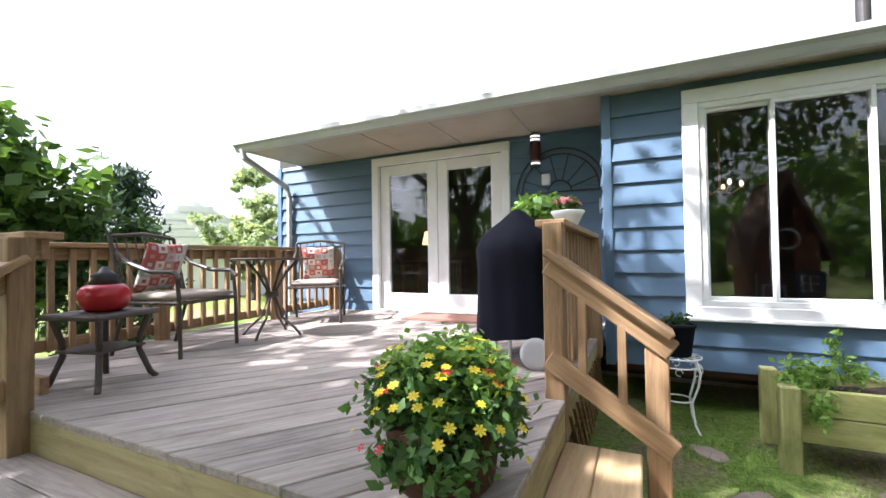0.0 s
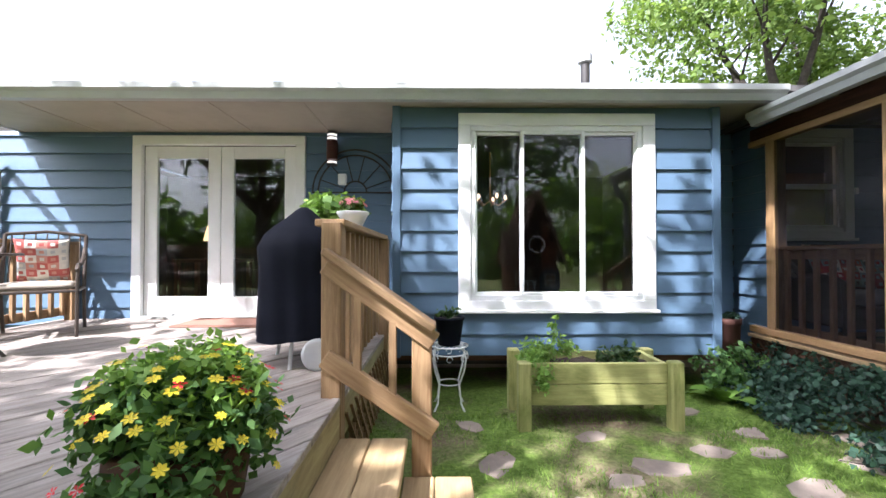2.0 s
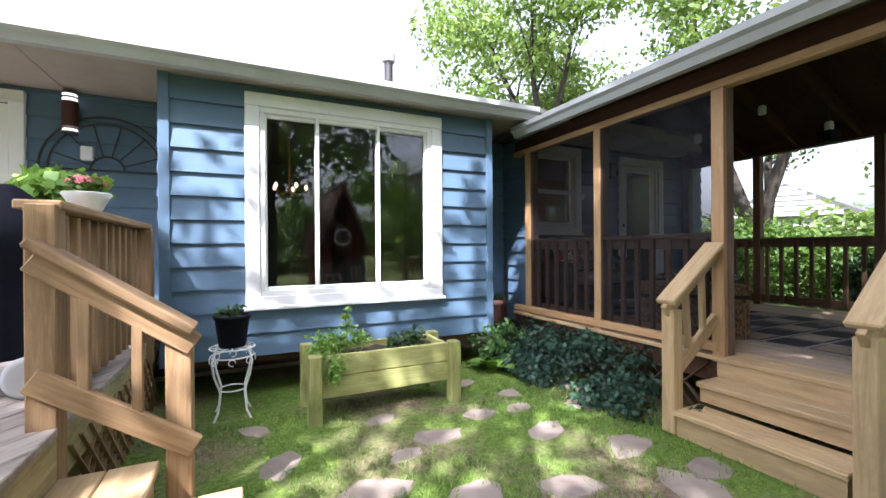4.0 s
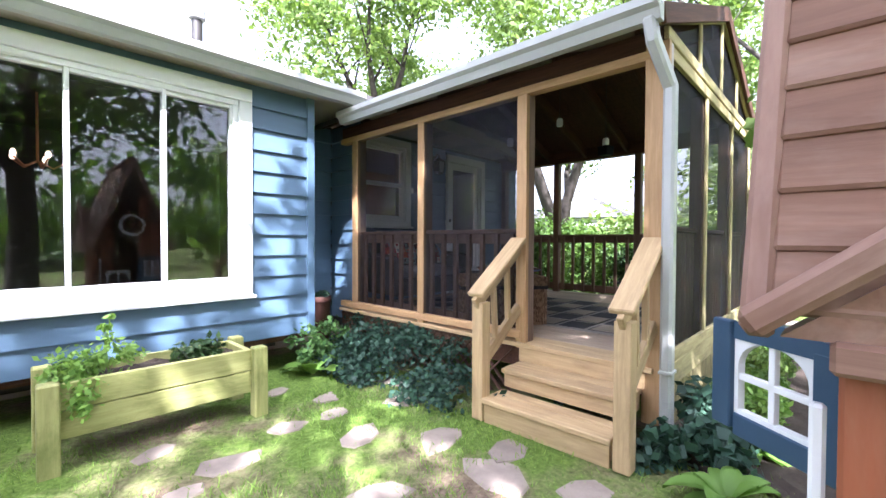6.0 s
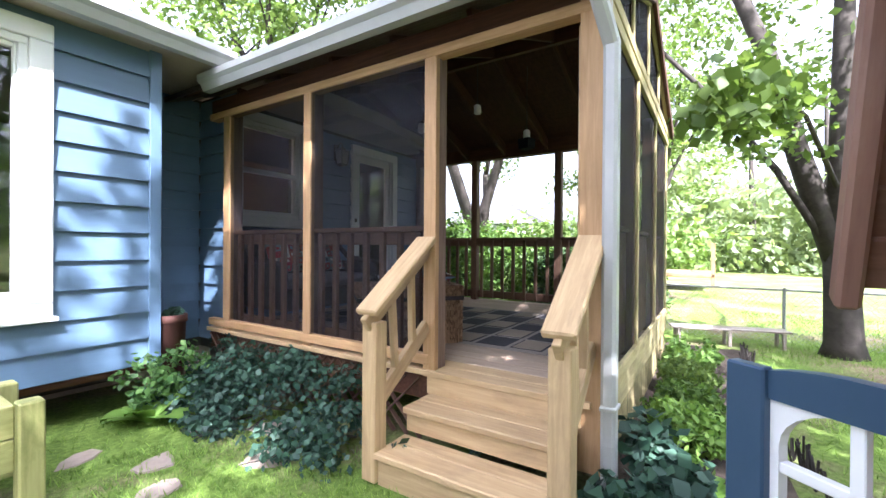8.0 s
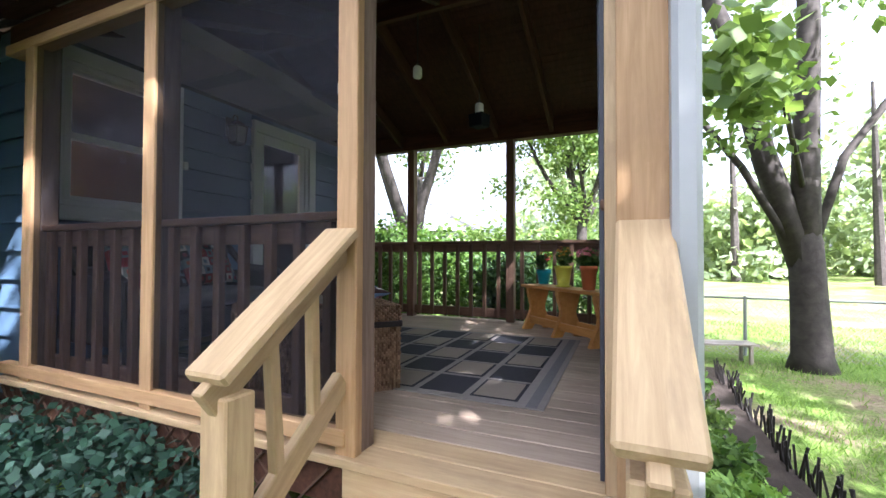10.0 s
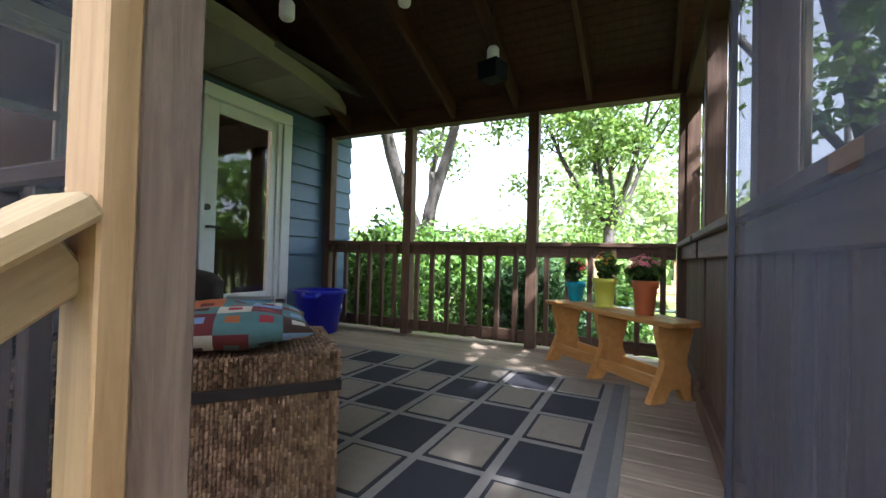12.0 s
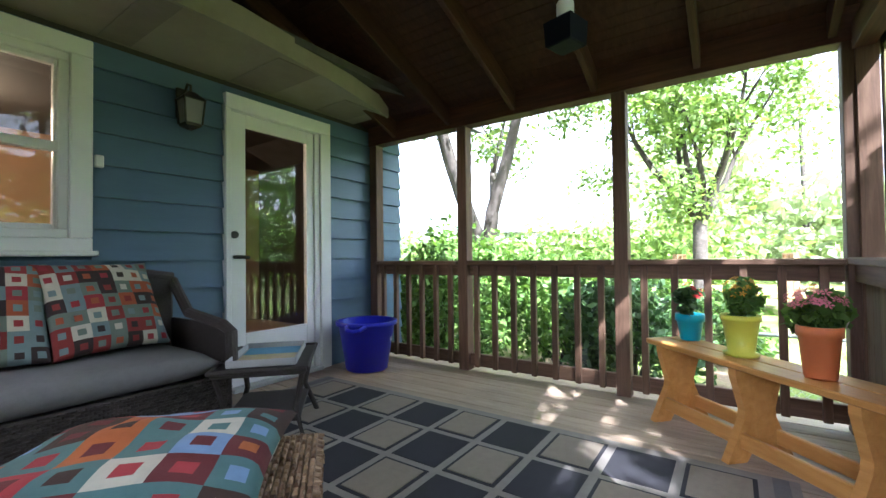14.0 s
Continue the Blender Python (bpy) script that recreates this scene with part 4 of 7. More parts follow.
# open mesh screen door, swung in along the side
# brighter blue-grey than the other screens: light on the mesh put into its colour
DOOR_SCREEN_LIT = screen_mat("lit_door_mesh", 0.55, (0.10, 0.11, 0.145))
sd = thing("screen_door", (PX0 + 0.165, 1.185, PF + 0.01), 2.5, "open dark mesh screen door swung into the porch", "screen door")
for x in (0.012, 0.75):
    beam("stile", sd, STRAPM, (x, 0, 0), (x, 0, 1.93), 0.014, 0.016, 0.002)
for z in (0.012, 1.925):
    beam("rail", sd, STRAPM, (0.02, 0, z), (0.74, 0, z), 0.014, 0.016, 0.002)
part("mesh", grid_mesh(bmesh.new(), 24, 4, lambda u, v: Vector((0.015 + u * 0.73, 0.012 * math.sin(u * 17) * (0.4 + v), 0.02 + v * 1.9))), DOOR_SCREEN_LIT, sd, "dark insect mesh", True)
lat2 = thing("lattice", (PX0 + 0.03, 2.12, 0.0), 90, "brown wooden lattice skirt under the porch", "lattice")
for k in range(20):
    x = k * 0.11 + 0.02
    beam("slat", lat2, PORCH_DARK, (x, 0, 0.0), (x + 0.40, 0, 0.40), 0.008, 0.034, 0.0, up=(0, 1, 0))
    beam("slat", lat2, PORCH_DARK, (x + 0.40, 0.01, 0.0), (x, 0.01, 0.40), 0.008, 0.034, 0.0, up=(0, 1, 0))
lat3 = thing("lattice", (PX0 + 0.1, PY0 - 0.03, 0.0), 0, "grey weathered skirt of thin slats under the porch side", "lattice")
for k in range(78):
    beam("slat", lat3, FASCIA_WOOD, (k * 0.042, 0, 0.0), (k * 0.042, 0, PF - 0.16), 0.008, 0.026, 0.0, up=(1, 0, 0))
# lit room behind the porch window
cl = thing("ceiling_lamp", (4.4, 6.4, 2.5), label="lit ceiling lamp in the room behind the porch window", category="ceiling lamp")
part("shade", lathe(bmesh.new(), [(0.02, 0.17), (0.14, 0.12), (0.13, 0.04), (0.03, 0.0)], 20), glow("lamp_bowl", (1.0, 0.72, 0.42), 4.0), cl, "glowing glass bowl", True)
rl = new("room_light", bpy.data.lights.new("room_light", "POINT"))
rl.data.energy, rl.data.color, rl.data.shadow_soft_size = 4.5, (1.0, 0.66, 0.36), 0.12
rl.location = (4.4 * SIZE, 6.4 * SIZE, 2.42 * SIZE)

# ---- trees and plants ----
def tree(at, height, trunk_r, crown, leaf_mat, count, leaf, label, seed, fork=0.35, lean=(0, 0), limbs=7, category="tree", shell=0.25, el0=0.7, el1=1.25, clumps=26, ways=()):
    """A tapered trunk with forking limbs and a crown of many leaves. crown: (base height, radius, top)."""
    rs = random.Random(seed)
    t = thing("tree", at, label=label, category=category)
    bm = bmesh.new()
    fz = height * fork
    def jit(s):
        return rs.uniform(-s, s)
    base = [Vector((0, 0, -0.1)), Vector((0, 0, 0.15)), Vector((lean[0] * fz * 0.4 + jit(.05), lean[1] * fz * 0.4 + jit(.05), fz * 0.5)), Vector((lean[0] * fz, lean[1] * fz, fz - 0.25)), Vector((lean[0] * fz, lean[1] * fz, fz + trunk_r * 0.8))]
    tube(bm, base, [trunk_r * 1.55, trunk_r * 1.1, trunk_r * 0.98, trunk_r * 0.92, trunk_r * 0.3], 14)
    tips = []
    for i in range(limbs):
        a = 2 * math.pi * (i / limbs) + jit(0.5)
        el = rs.uniform(el0, el1)
        ln = (height - fz) * rs.uniform(0.55, 0.95)
        p = base[-2] - Vector((0, 0, rs.uniform(0.05, fz * 0.12)))
        wide = trunk_r * rs.uniform(0.5, 0.75)
        if i < len(ways):
            a, el, wide = radians(ways[i][0]), ways[i][1], trunk_r * ways[i][2]
            p = base[-2] - Vector((0, 0, 0.3))
            ln = height - fz + 0.4
        pts, rad = [p.copy()], [wide]
        d = Vector((math.cos(a) * math.cos(el), math.sin(a) * math.cos(el), math.sin(el)))
        for k in range(6):
            p = p + d * ln / 6 + Vector((jit(.08), jit(.08), jit(.05))) * ln / 6
            d = (d + Vector((jit(.18), jit(.18), jit(.1)))).normalized()
            pts.append(p.copy())
            rad.append(rad[0] * (1 - (k + 1) / 6.6))
            if k >= 2:
                for s in range(2):
                    b = (d + Vector((jit(1.1), jit(1.1), jit(.5)))).normalized()
                    q = p + b * ln * rs.uniform(0.14, 0.32)
                    tube(bm, [p, (p + q) / 2 + Vector((jit(.05), jit(.05), jit(.05))), q], [rad[-1] * 0.5, rad[-1] * 0.35, 0.006], 5)
                    tips.append(q)
        tube(bm, pts, rad, 8)
        tips.append(pts[-1])
    part("trunk", bm, BARK, t, smooth=True)
    cb, cr, ct = crown
    cs, rr = [], []
    for q in tips:
        cs.append(q)
        rr.append(rs.uniform(0.3, 0.6) * cr * 0.42)
    for i in range(clumps):
        a, r, z = rs.uniform(0, 6.28), cr * math.sqrt(rs.random()), rs.uniform(cb, ct)
        k = math.sqrt(max(0.12, 1 - ((z - (cb + ct) / 2) / ((ct - cb) / 2)) ** 2))
        cs.append(Vector((lean[0] * fz + math.cos(a) * r * k, lean[1] * fz + math.sin(a) * r * k, z)))
        rr.append(rs.uniform(0.16, 0.34) * cr)
    rad3 = np.array([(r, r, r * 0.7) for r in rr])
    leaves("crown", leaf_mat, [tuple(c) for c in cs], rad3, count, leaf, t, seed=seed, shell=shell)
    return t


def shrub(name, at, size, leaf_mat, count, leaf, label, seed, clumps=14, category="shrub", flat=0.0):
    rs = random.Random(seed)
    t = thing(name, at, label=label, category=category)
    cs, rr = [], []
    for i in range(clumps):
        a, r = rs.uniform(0, 6.28), math.sqrt(rs.random())
        z = rs.uniform(0.15, 0.8)
        k = math.sqrt(max(0.15, 1 - (z - 0.3) ** 2 * 1.6)) * 0.75
        cs.append((math.cos(a) * r * size[0] * k, math.sin(a) * r * size[1] * k, z * size[2]))
        q = rs.uniform(0.22, 0.4)
        rr.append((q * size[0], q * size[1], q * size[2] * 0.7))
    bm = bmesh.new()
    for c in cs[:8]:
        tube(bm, [(0, 0, 0), (c[0] * 0.4, c[1] * 0.4, c[2] * 0.6), c], [0.018, 0.012, 0.004], 5)
    part("stems", bm, BARK, t)
    leaves("foliage", leaf_mat, cs, rr, count, leaf, t, seed=seed, shell=0.3, flat=flat)
    return t


MAPLE = tree((8.15, -0.72, 0), 9.0, 0.168, (2.5, 3.4, 9.0), LEAF_LIGHT, 16000, 0.06, "tall maple with a forked grey trunk on the lawn", 11, 0.18, (0.0, 0.03), 4, el0=1.05, el1=1.35, ways=((95, 1.30, 0.84), (-100, 1.50, 0.86), (-60, 1.15, 0.30), (110, 1.1, 0.28)))
tree((12.9, 6.6, 0), 11.0, 0.33, (4.2, 4.6, 11.5), LEAF_LIGHT, 18000, 0.08, "tall shade tree with a grey forked trunk behind the porch", 12, 0.14, (0.03, -0.02), 4, el0=1.1, el1=1.42)
tree((15.8, 2.3, 0), 8.5, 0.16, (2.2, 3.2, 8.5), LEAF_LIGHT, 17000, 0.075, "young shade tree with bright green leaves behind the porch", 13, 0.3, el0=0.9, el1=1.4)
tree((8.6, 9.6, 0), 10.0, 0.2, (4.6, 3.9, 10.0), LEAF_LIGHT, 17000, 0.08, "tall tree with overhanging branches behind the house", 14, 0.4)
# shade trees behind the walk, seen in the window panes; placed by their shadows
tree((-5.2, -3.6, 0), 10.0, 0.24, (3.2, 4.3, 10.0), LEAF_TREE, 13000, 0.12, "large shade tree reflected in the windows", 21, 0.3)
tree((1.2, -5.2, 0), 10.5, 0.26, (3.4, 4.4, 10.5), LEAF_TREE, 11000, 0.12, "large shade tree reflected in the windows", 22, 0.3, clumps=40)
# two more trees out of view, added only for the shade they cast
tree((-2.2, -3.4, 0), 10.5, 0.22, (4.0, 3.8, 10.5), LEAF_TREE, 2900, 0.12, "tall unseen tree added to dapple the lawn and bump-out", 23, 0.4, clumps=12)
tree((0.0, -1.75, 0), 9.6, 0.20, (6.9, 1.75, 9.8), LEAF_TREE, 6200, 0.12, "tall unseen tree added to shade the porch front", 24, 0.62, clumps=34, el0=1.0, el1=1.4)
# a low limb of the maple reaches toward the porch
part("limb", tube(bmesh.new(), [(0, 0.05, 1.9), (-1.0, 0.5, 2.6), (-1.9, 0.95, 2.75), (-2.7, 1.25, 2.55)], [0.03, 0.022, 0.014, 0.006], 8), BARK, MAPLE, smooth=True)
leaves("limb_leaves", LEAF_LIGHT, [(-2.7, 1.25, 2.45), (-2.3, 1.1, 2.55), (-2.0, 0.95, 2.85), (-1.5, 0.75, 2.6), (-2.9, 1.35, 2.2), (-2.5, 1.05, 2.2), (-1.0, 0.6, 2.9)], [0.28, 0.3, 0.32, 0.32, 0.2, 0.22, 0.35], 620, 0.06, MAPLE, seed=77, shell=0.1, aspect=0.85)

# ---- things on the deck ----
before = set(bpy.data.objects)
LEAF_MID = leafy("mid_leaf", (0.045, 0.11, 0.035), (0.13, 0.24, 0.07), 0.4)
CUSHION = paint("taupe_cushion", (0.36, 0.31, 0.25), (0.27, 0.23, 0.19), 0.9, 12, 0.3, 0.5)
BRONZE = paint("bronze_metal", (0.055, 0.042, 0.034), (0.10, 0.075, 0.055), 0.45, 9, 0.1, 0.6)
COVER = paint("navy_cover", (0.005, 0.006, 0.012), (0.009, 0.010, 0.018), 0.7, 5, 0.15, 0.6)
COVER.node_tree.nodes["Principled BSDF"].inputs["Specular IOR Level"].default_value = 0.12
RED = paint("red_glaze", (0.42, 0.02, 0.025), (0.28, 0.012, 0.015), 0.2, 4, 0.02, 0.5)
PLASTIC = paint("grey_plastic", (0.45, 0.45, 0.45), (0.33, 0.33, 0.33), 0.5, 5, 0.03, 0.4)
PETAL_Y = leafy("yellow_petal", (0.74, 0.56, 0.02), (0.85, 0.70, 0.05), 0.3)
PETAL_R = leafy("red_petal", (0.50, 0.02, 0.03), (0.65, 0.05, 0.06), 0.3)
PETAL_P = leafy("pink_petal", (0.74, 0.16, 0.25), (0.88, 0.36, 0.42), 0.35)
PETAL_O = leafy("orange_petal", (0.70, 0.28, 0.02), (0.85, 0.45, 0.05), 0.3)
PETAL_W = leafy("white_petal", (0.7, 0.7, 0.66), (0.8, 0.8, 0.78), 0.3)
TERRA = paint("terracotta", (0.42, 0.155, 0.075), (0.33, 0.12, 0.06), 0.6, 6, 0.1, 0.5)
SOIL = paint("potting_soil", (0.05, 0.035, 0.025), (0.03, 0.02, 0.015), 0.95, 20, 0.8, 0.6)


def grill():
    t = thing("covered_grill", (-0.60, 2.88, DZ), 0, "kettle grill under a dark navy fabric cover", "grill")
    bm = bmesh.new()
    prof = [(0.02, 0.985), (0.05, 0.965), (0.11, 0.91), (0.18, 0.86), (0.245, 0.80), (0.285, 0.72), (0.275, 0.60), (0.277, 0.48), (0.28, 0.38), (0.284, 0.27), (0.292, 0.165)]
    seg = 56
    rings = []
    for j, (r, z) in enumerate(prof):
        k = j / (len(prof) - 1)
        ring = []
        for i in range(seg):
            a = 2 * math.pi * i / seg
            fold = 1 + 0.05 * k * math.sin(5 * a + 0.6 * math.sin(3 * a)) + 0.025 * k * math.sin(13 * a + 2.0 * z) + 0.02 * noise.noise((math.cos(a) * 3, math.sin(a) * 3, z * 5))
            ring.append(bm.verts.new((r * fold * math.cos(a), r * fold * math.sin(a), z + 0.012 * k * math.sin(4 * a))))
        rings.append(ring)
    for p, q in zip(rings, rings[1:]):
        for i in range(seg):
            bm.faces.new((p[i], q[i], q[(i + 1) % seg], p[(i + 1) % seg]))
    bm.faces.new(rings[0])
    part("cover", bm, COVER, t, smooth=True)
    for a in (150, 270):
        c, s = math.cos(radians(a)), math.sin(radians(a))
        part("leg", tube(bmesh.new(), [(0.16 * c, 0.16 * s, 0.4), (0.25 * c, 0.25 * s, 0.0)], 0.012, 8), PLASTIC, t)
    part("axle", tube(bmesh.new(), [(0.17, -0.26, 0.095), (0.12, 0.24, 0.095)], 0.008, 8), PLASTIC, t)
    for x, y in ((0.17, -0.27), (0.12, 0.25)):
        m = Matrix.Translation((x, y, 0.095)) @ pose(0, 0, 0, 90, 0, 8)
        w = part("wheel", lathe(bmesh.new(), [(0.07, -0.022), (0.092, -0.016), (0.095, 0), (0.092, 0.016), (0.07, 0.022), (0.02, 0.016)], 28), PLASTIC, t, "light grey plastic wheel", True, m)


grill()


def flower(material, n=6, r=0.02):
    key = ("flower", material.name, n, r)
    if key not in CACHE:
        bm = bmesh.new()
        c = bm.verts.new((0, 0, 0.002))
        for i in range(n):
            a = 2 * math.pi * i / n
            v = [bm.verts.new((rr * math.cos(a + d), rr * math.sin(a + d), z)) for rr, d, z in ((r * 0.7, -0.38, 0.004), (r, 0.0, 0.003), (r * 0.7, 0.38, 0.004))]
            bm.faces.new((c, v[0], v[1], v[2]))
        CACHE[key] = finish("flower", bm, material)
    return CACHE[key]


def bloom(parent, material, at, out, n=6, r=0.02):
    ob = new("flower", flower(material, n, r))
    ob.parent = parent
    ob.matrix_basis = Matrix.Translation(at) @ Vector(out).to_track_quat("Z", "Y").to_matrix().to_4x4()


def flower_pot():
    rs = random.Random(5)
    t = thing("flower_planter", (-0.40, 1.27, DZ), label="mossy round planter overflowing with yellow and red flowers", category="planter")
    part("pot", lathe(bmesh.new(), [(0.12, 0), (0.15, 0.03), (0.17, 0.16), (0.165, 0.2), (0.14, 0.2), (0.13, 0.17)], 24), BROWN_TRIM, t, "mossy brown pot", True)
    cs, rr = [], []
    for i in range(34):
        a, z = rs.uniform(0, 6.28), rs.uniform(0.13, 0.33)
        r = 0.215 * math.sqrt(max(0.1, 1 - ((z - 0.16) / 0.24) ** 2)) * rs.uniform(0.5, 1.0)
        cs.append((r * math.cos(a), r * math.sin(a), z))
        rr.append(rs.uniform(0.065, 0.105))
    leaves("foliage", LEAF_MID, cs, rr, 5200, 0.019, t, seed=5, shell=0.15)
    leaves("foliage_light", LEAF_LIME, [(c[0] * 0.9, c[1] * 0.9, c[2] + 0.05) for c in cs if c[2] > 0.2], [0.08] * len([c for c in cs if c[2] > 0.2]), 2600, 0.015, t, seed=6, shell=0.3)
    for k in range(92):
        a, z = rs.uniform(0, 6.28), max(rs.uniform(0.08, 0.44), rs.uniform(0.12, 0.44))
        r = 0.262 * math.sqrt(max(0.05, 1 - ((z - 0.17) / 0.285) ** 2)) * rs.uniform(0.92, 1.05)
        p = (r * math.cos(a), r * math.sin(a), z)
        m = PETAL_Y if rs.random() < (0.55 if z < 0.2 else 0.84) else (PETAL_R if rs.random() < 0.88 else PETAL_W)
        bloom(t, m, p, (p[0], p[1], z - 0.05 + 0.12), 5 if m == PETAL_R else 7, rs.uniform(0.013, 0.021))


flower_pot()


def chair(at, rz, label):
    """A metal patio armchair that faces its own +x."""
    t = thing("patio_chair", at, rz, label, "chair", "patio chairs")
    W, D, S = 0.54, 0.50, 0.38
    for y in (-W / 2, W / 2):
        part("front_leg", tube(bmesh.new(), [(D / 2, y, 0), (D / 2 - 0.01, y, S), (D / 2 - 0.03, y, 0.58)], 0.014), BRONZE, t)
        part("back_leg", tube(bmesh.new(), [(-D / 2 - 0.10, y, 0), (-D / 2, y, S * 0.8), (-D / 2 - 0.02, y, S)], 0.014), BRONZE, t)
        part("armrest", tube(bmesh.new(), [(D / 2 + 0.0, y, 0.55), (D / 2 - 0.06, y, 0.595), (0, y, 0.60), (-D / 2 + 0.06, y, 0.66), (-D / 2 - 0.06, y, 0.74)], 0.017), BRONZE, t)
        part("back_post", tube(bmesh.new(), [(-D / 2, y, S), (-D / 2 - 0.06, y, 0.62), (-D / 2 - 0.12, y, 0.86)], 0.015), BRONZE, t)
    bm = bmesh.new()
    tube(bm, [(-D / 2 - 0.12, -W / 2, 0.86), (-D / 2 - 0.135, 0, 0.89), (-D / 2 - 0.12, W / 2, 0.86)], 0.015)
    part("top_bar", bm, BRONZE, t)
    bm = bmesh.new()
    for k in range(7):
        y = -W / 2 + W * (k + 0.5) / 7
        tube(bm, [(-D / 2 - 0.005, y, S), (-D / 2 - 0.06, y, 0.62), (-D / 2 - 0.125, y * 0.98, 0.87)], 0.006, 6)
    part("backrest", bm, BRONZE, t)
    bm = bmesh.new()
    for x in (-D / 2, D / 2 - 0.01):
        tube(bm, [(x, -W / 2, S), (x, W / 2, S)], 0.013)
    for y in (-W / 2, W / 2):
        tube(bm, [(-D / 2, y, S), (D / 2, y, S)], 0.013)
    part("seat_frame", bm, BRONZE, t)
    part("seat_cushion", cushion_mesh(D, W - 0.04, 0.065), CUSHION, t, "taupe seat cushion", True, pose(0, 0, S + 0.04))
    pillow = patch_pillow("pillow", 0.40, 0.36, 0.12, 7, FLORAL)
    pillow.parent = t
    pillow.matrix_basis = pose(-0.20, 0, S + 0.25, 0, -68, 0)
    pillow["label"] = "floral red and cream pillow"
    return t


def cushion_mesh(lx, ly, th, n=14):
    bm = bmesh.new()
    def f(sgn):
        def g(u, v):
            a, b = 2 * u - 1, 2 * v - 1
            e = max(0.0, (1 - abs(a) ** 6) * (1 - abs(b) ** 6)) ** 0.4
            return Vector((a * lx / 2, b * ly / 2, sgn * th / 2 * e))
        return g
    grid_mesh(bm, n, n, f(1))
    grid_mesh(bm, n, n, f(-1))
    bmesh.ops.remove_doubles(bm, verts=bm.verts, dist=0.0005)
    bmesh.ops.recalc_face_normals(bm, faces=bm.faces)
    return bm


def fabric(name, c):
    return paint(name, c, tuple(x * 0.75 for x in c), 0.9, 25, 0.35, 0.6)


FLORAL = [fabric("cream_cloth", (0.60, 0.57, 0.51)), fabric("red_cloth", (0.40, 0.10, 0.085)), fabric("grey_cloth", (0.42, 0.43, 0.43)), fabric("cream_cloth_2", (0.66, 0.62, 0.56)), fabric("coral_cloth", (0.50, 0.24, 0.19))]
PATCH_DARK = [fabric("sage_patch", (0.13, 0.16, 0.13)), fabric("dark_red_patch", (0.20, 0.03, 0.025)), fabric("ecru_patch", (0.46, 0.42, 0.33)), fabric("rust_patch", (0.30, 0.075, 0.03)), fabric("grey_teal_patch", (0.15, 0.20, 0.20)), fabric("deep_red_patch", (0.26, 0.03, 0.035)), fabric("black_brown_patch", (0.035, 0.022, 0.02))]
PATCH = [fabric("teal_patch", (0.10, 0.20, 0.20)), fabric("maroon_patch", (0.14, 0.025, 0.028)), fabric("cream_patch", (0.60, 0.56, 0.46)), fabric("orange_patch", (0.46, 0.13, 0.035)), fabric("blue_patch", (0.22, 0.33, 0.55)), fabric("crimson_patch", (0.38, 0.04, 0.05)), fabric("brown_patch", (0.055, 0.028, 0.022))]


def patch_pillow(name, lx, ly, th, seed, mats, cells=(6, 5)):
    """A stuffed pillow sewn of square patches, each with a smaller square in it."""
    rs = random.Random(seed)
    q = 7
    nx, ny = cells[0] * q, cells[1] * q
    bm = bmesh.new()
    def f(sgn):
        def g(u, v):
            a, b = 2 * u - 1, 2 * v - 1
            pin = 1 - 0.07 * (1 - abs(a) ** 2) * abs(b) ** 4
            pin2 = 1 - 0.07 * (1 - abs(b) ** 2) * abs(a) ** 4
            e = max(0.0, (1 - a * a) * (1 - b * b)) ** 0.45
            w = 0.02 * noise.noise((a * 2.2, b * 2.2, seed + sgn))
            return Vector((a * lx / 2 * pin2, b * ly / 2 * pin, (sgn * th / 2 + w) * e))
        return g
    for s in (1, -1):
        n0 = len(bm.faces)
        grid_mesh(bm, nx, ny, f(s))
        bm.faces.ensure_lookup_table()
        cell = {}
        for i in range(nx):
            for j in range(ny):
                k = (i // q, j // q)
                if k not in cell:
                    a = rs.choice([0, 0, 1, 2, 2, 3, 4, 6, 6, 5][: 10 if len(mats) > 5 else 3] + list(range(min(len(mats), 5))))
                    b = rs.choice([m for m in range(len(mats)) if m != a])
                    cell[k] = (a, b)
                inner = 2 <= i % q <= 4 and 2 <= j % q <= 4
                bm.faces[n0 + i * ny + j].material_index = cell[k][1] if inner else cell[k][0]
    bmesh.ops.remove_doubles(bm, verts=bm.verts, dist=0.0005)
    bmesh.ops.recalc_face_normals(bm, faces=bm.faces)
    ob = part(name, bm, mats[0], None, smooth=True)
    for m in mats[1:]:
        ob.data.materials.append(m)
    return ob


chair((-3.02, 2.18, DZ), 12, "bronze metal patio armchair with a floral pillow on the deck")
chair((-3.08, 3.70, DZ), -55, "bronze metal patio armchair with a floral pillow near the house wall")


def side_table():
    t = thing("side_table", (-2.58, 1.44, DZ), 15, "small dark metal side table with curved legs", "side table")
    H = 0.40
    part("tabletop", box(bmesh.new(), (-0.19, -0.19, H - 0.03), (0.19, 0.19, H), 0.012), BRONZE, t, "dark slate top")
    part("shelf", box(bmesh.new(), (-0.14, -0.14, 0.19), (0.14, 0.14, 0.205), 0.004), BRONZE, t)
    for a in (45, 135, 225, 315):
        c, s = math.cos(radians(a)), math.sin(radians(a))
        part("leg", tube(bmesh.new(), [(0.21 * c, 0.21 * s, H - 0.03), (0.17 * c, 0.17 * s, 0.25), (0.165 * c, 0.165 * s, 0.17), (0.22 * c, 0.22 * s, 0.03), (0.25 * c, 0.25 * s, 0.0)], 0.016), BRONZE, t)


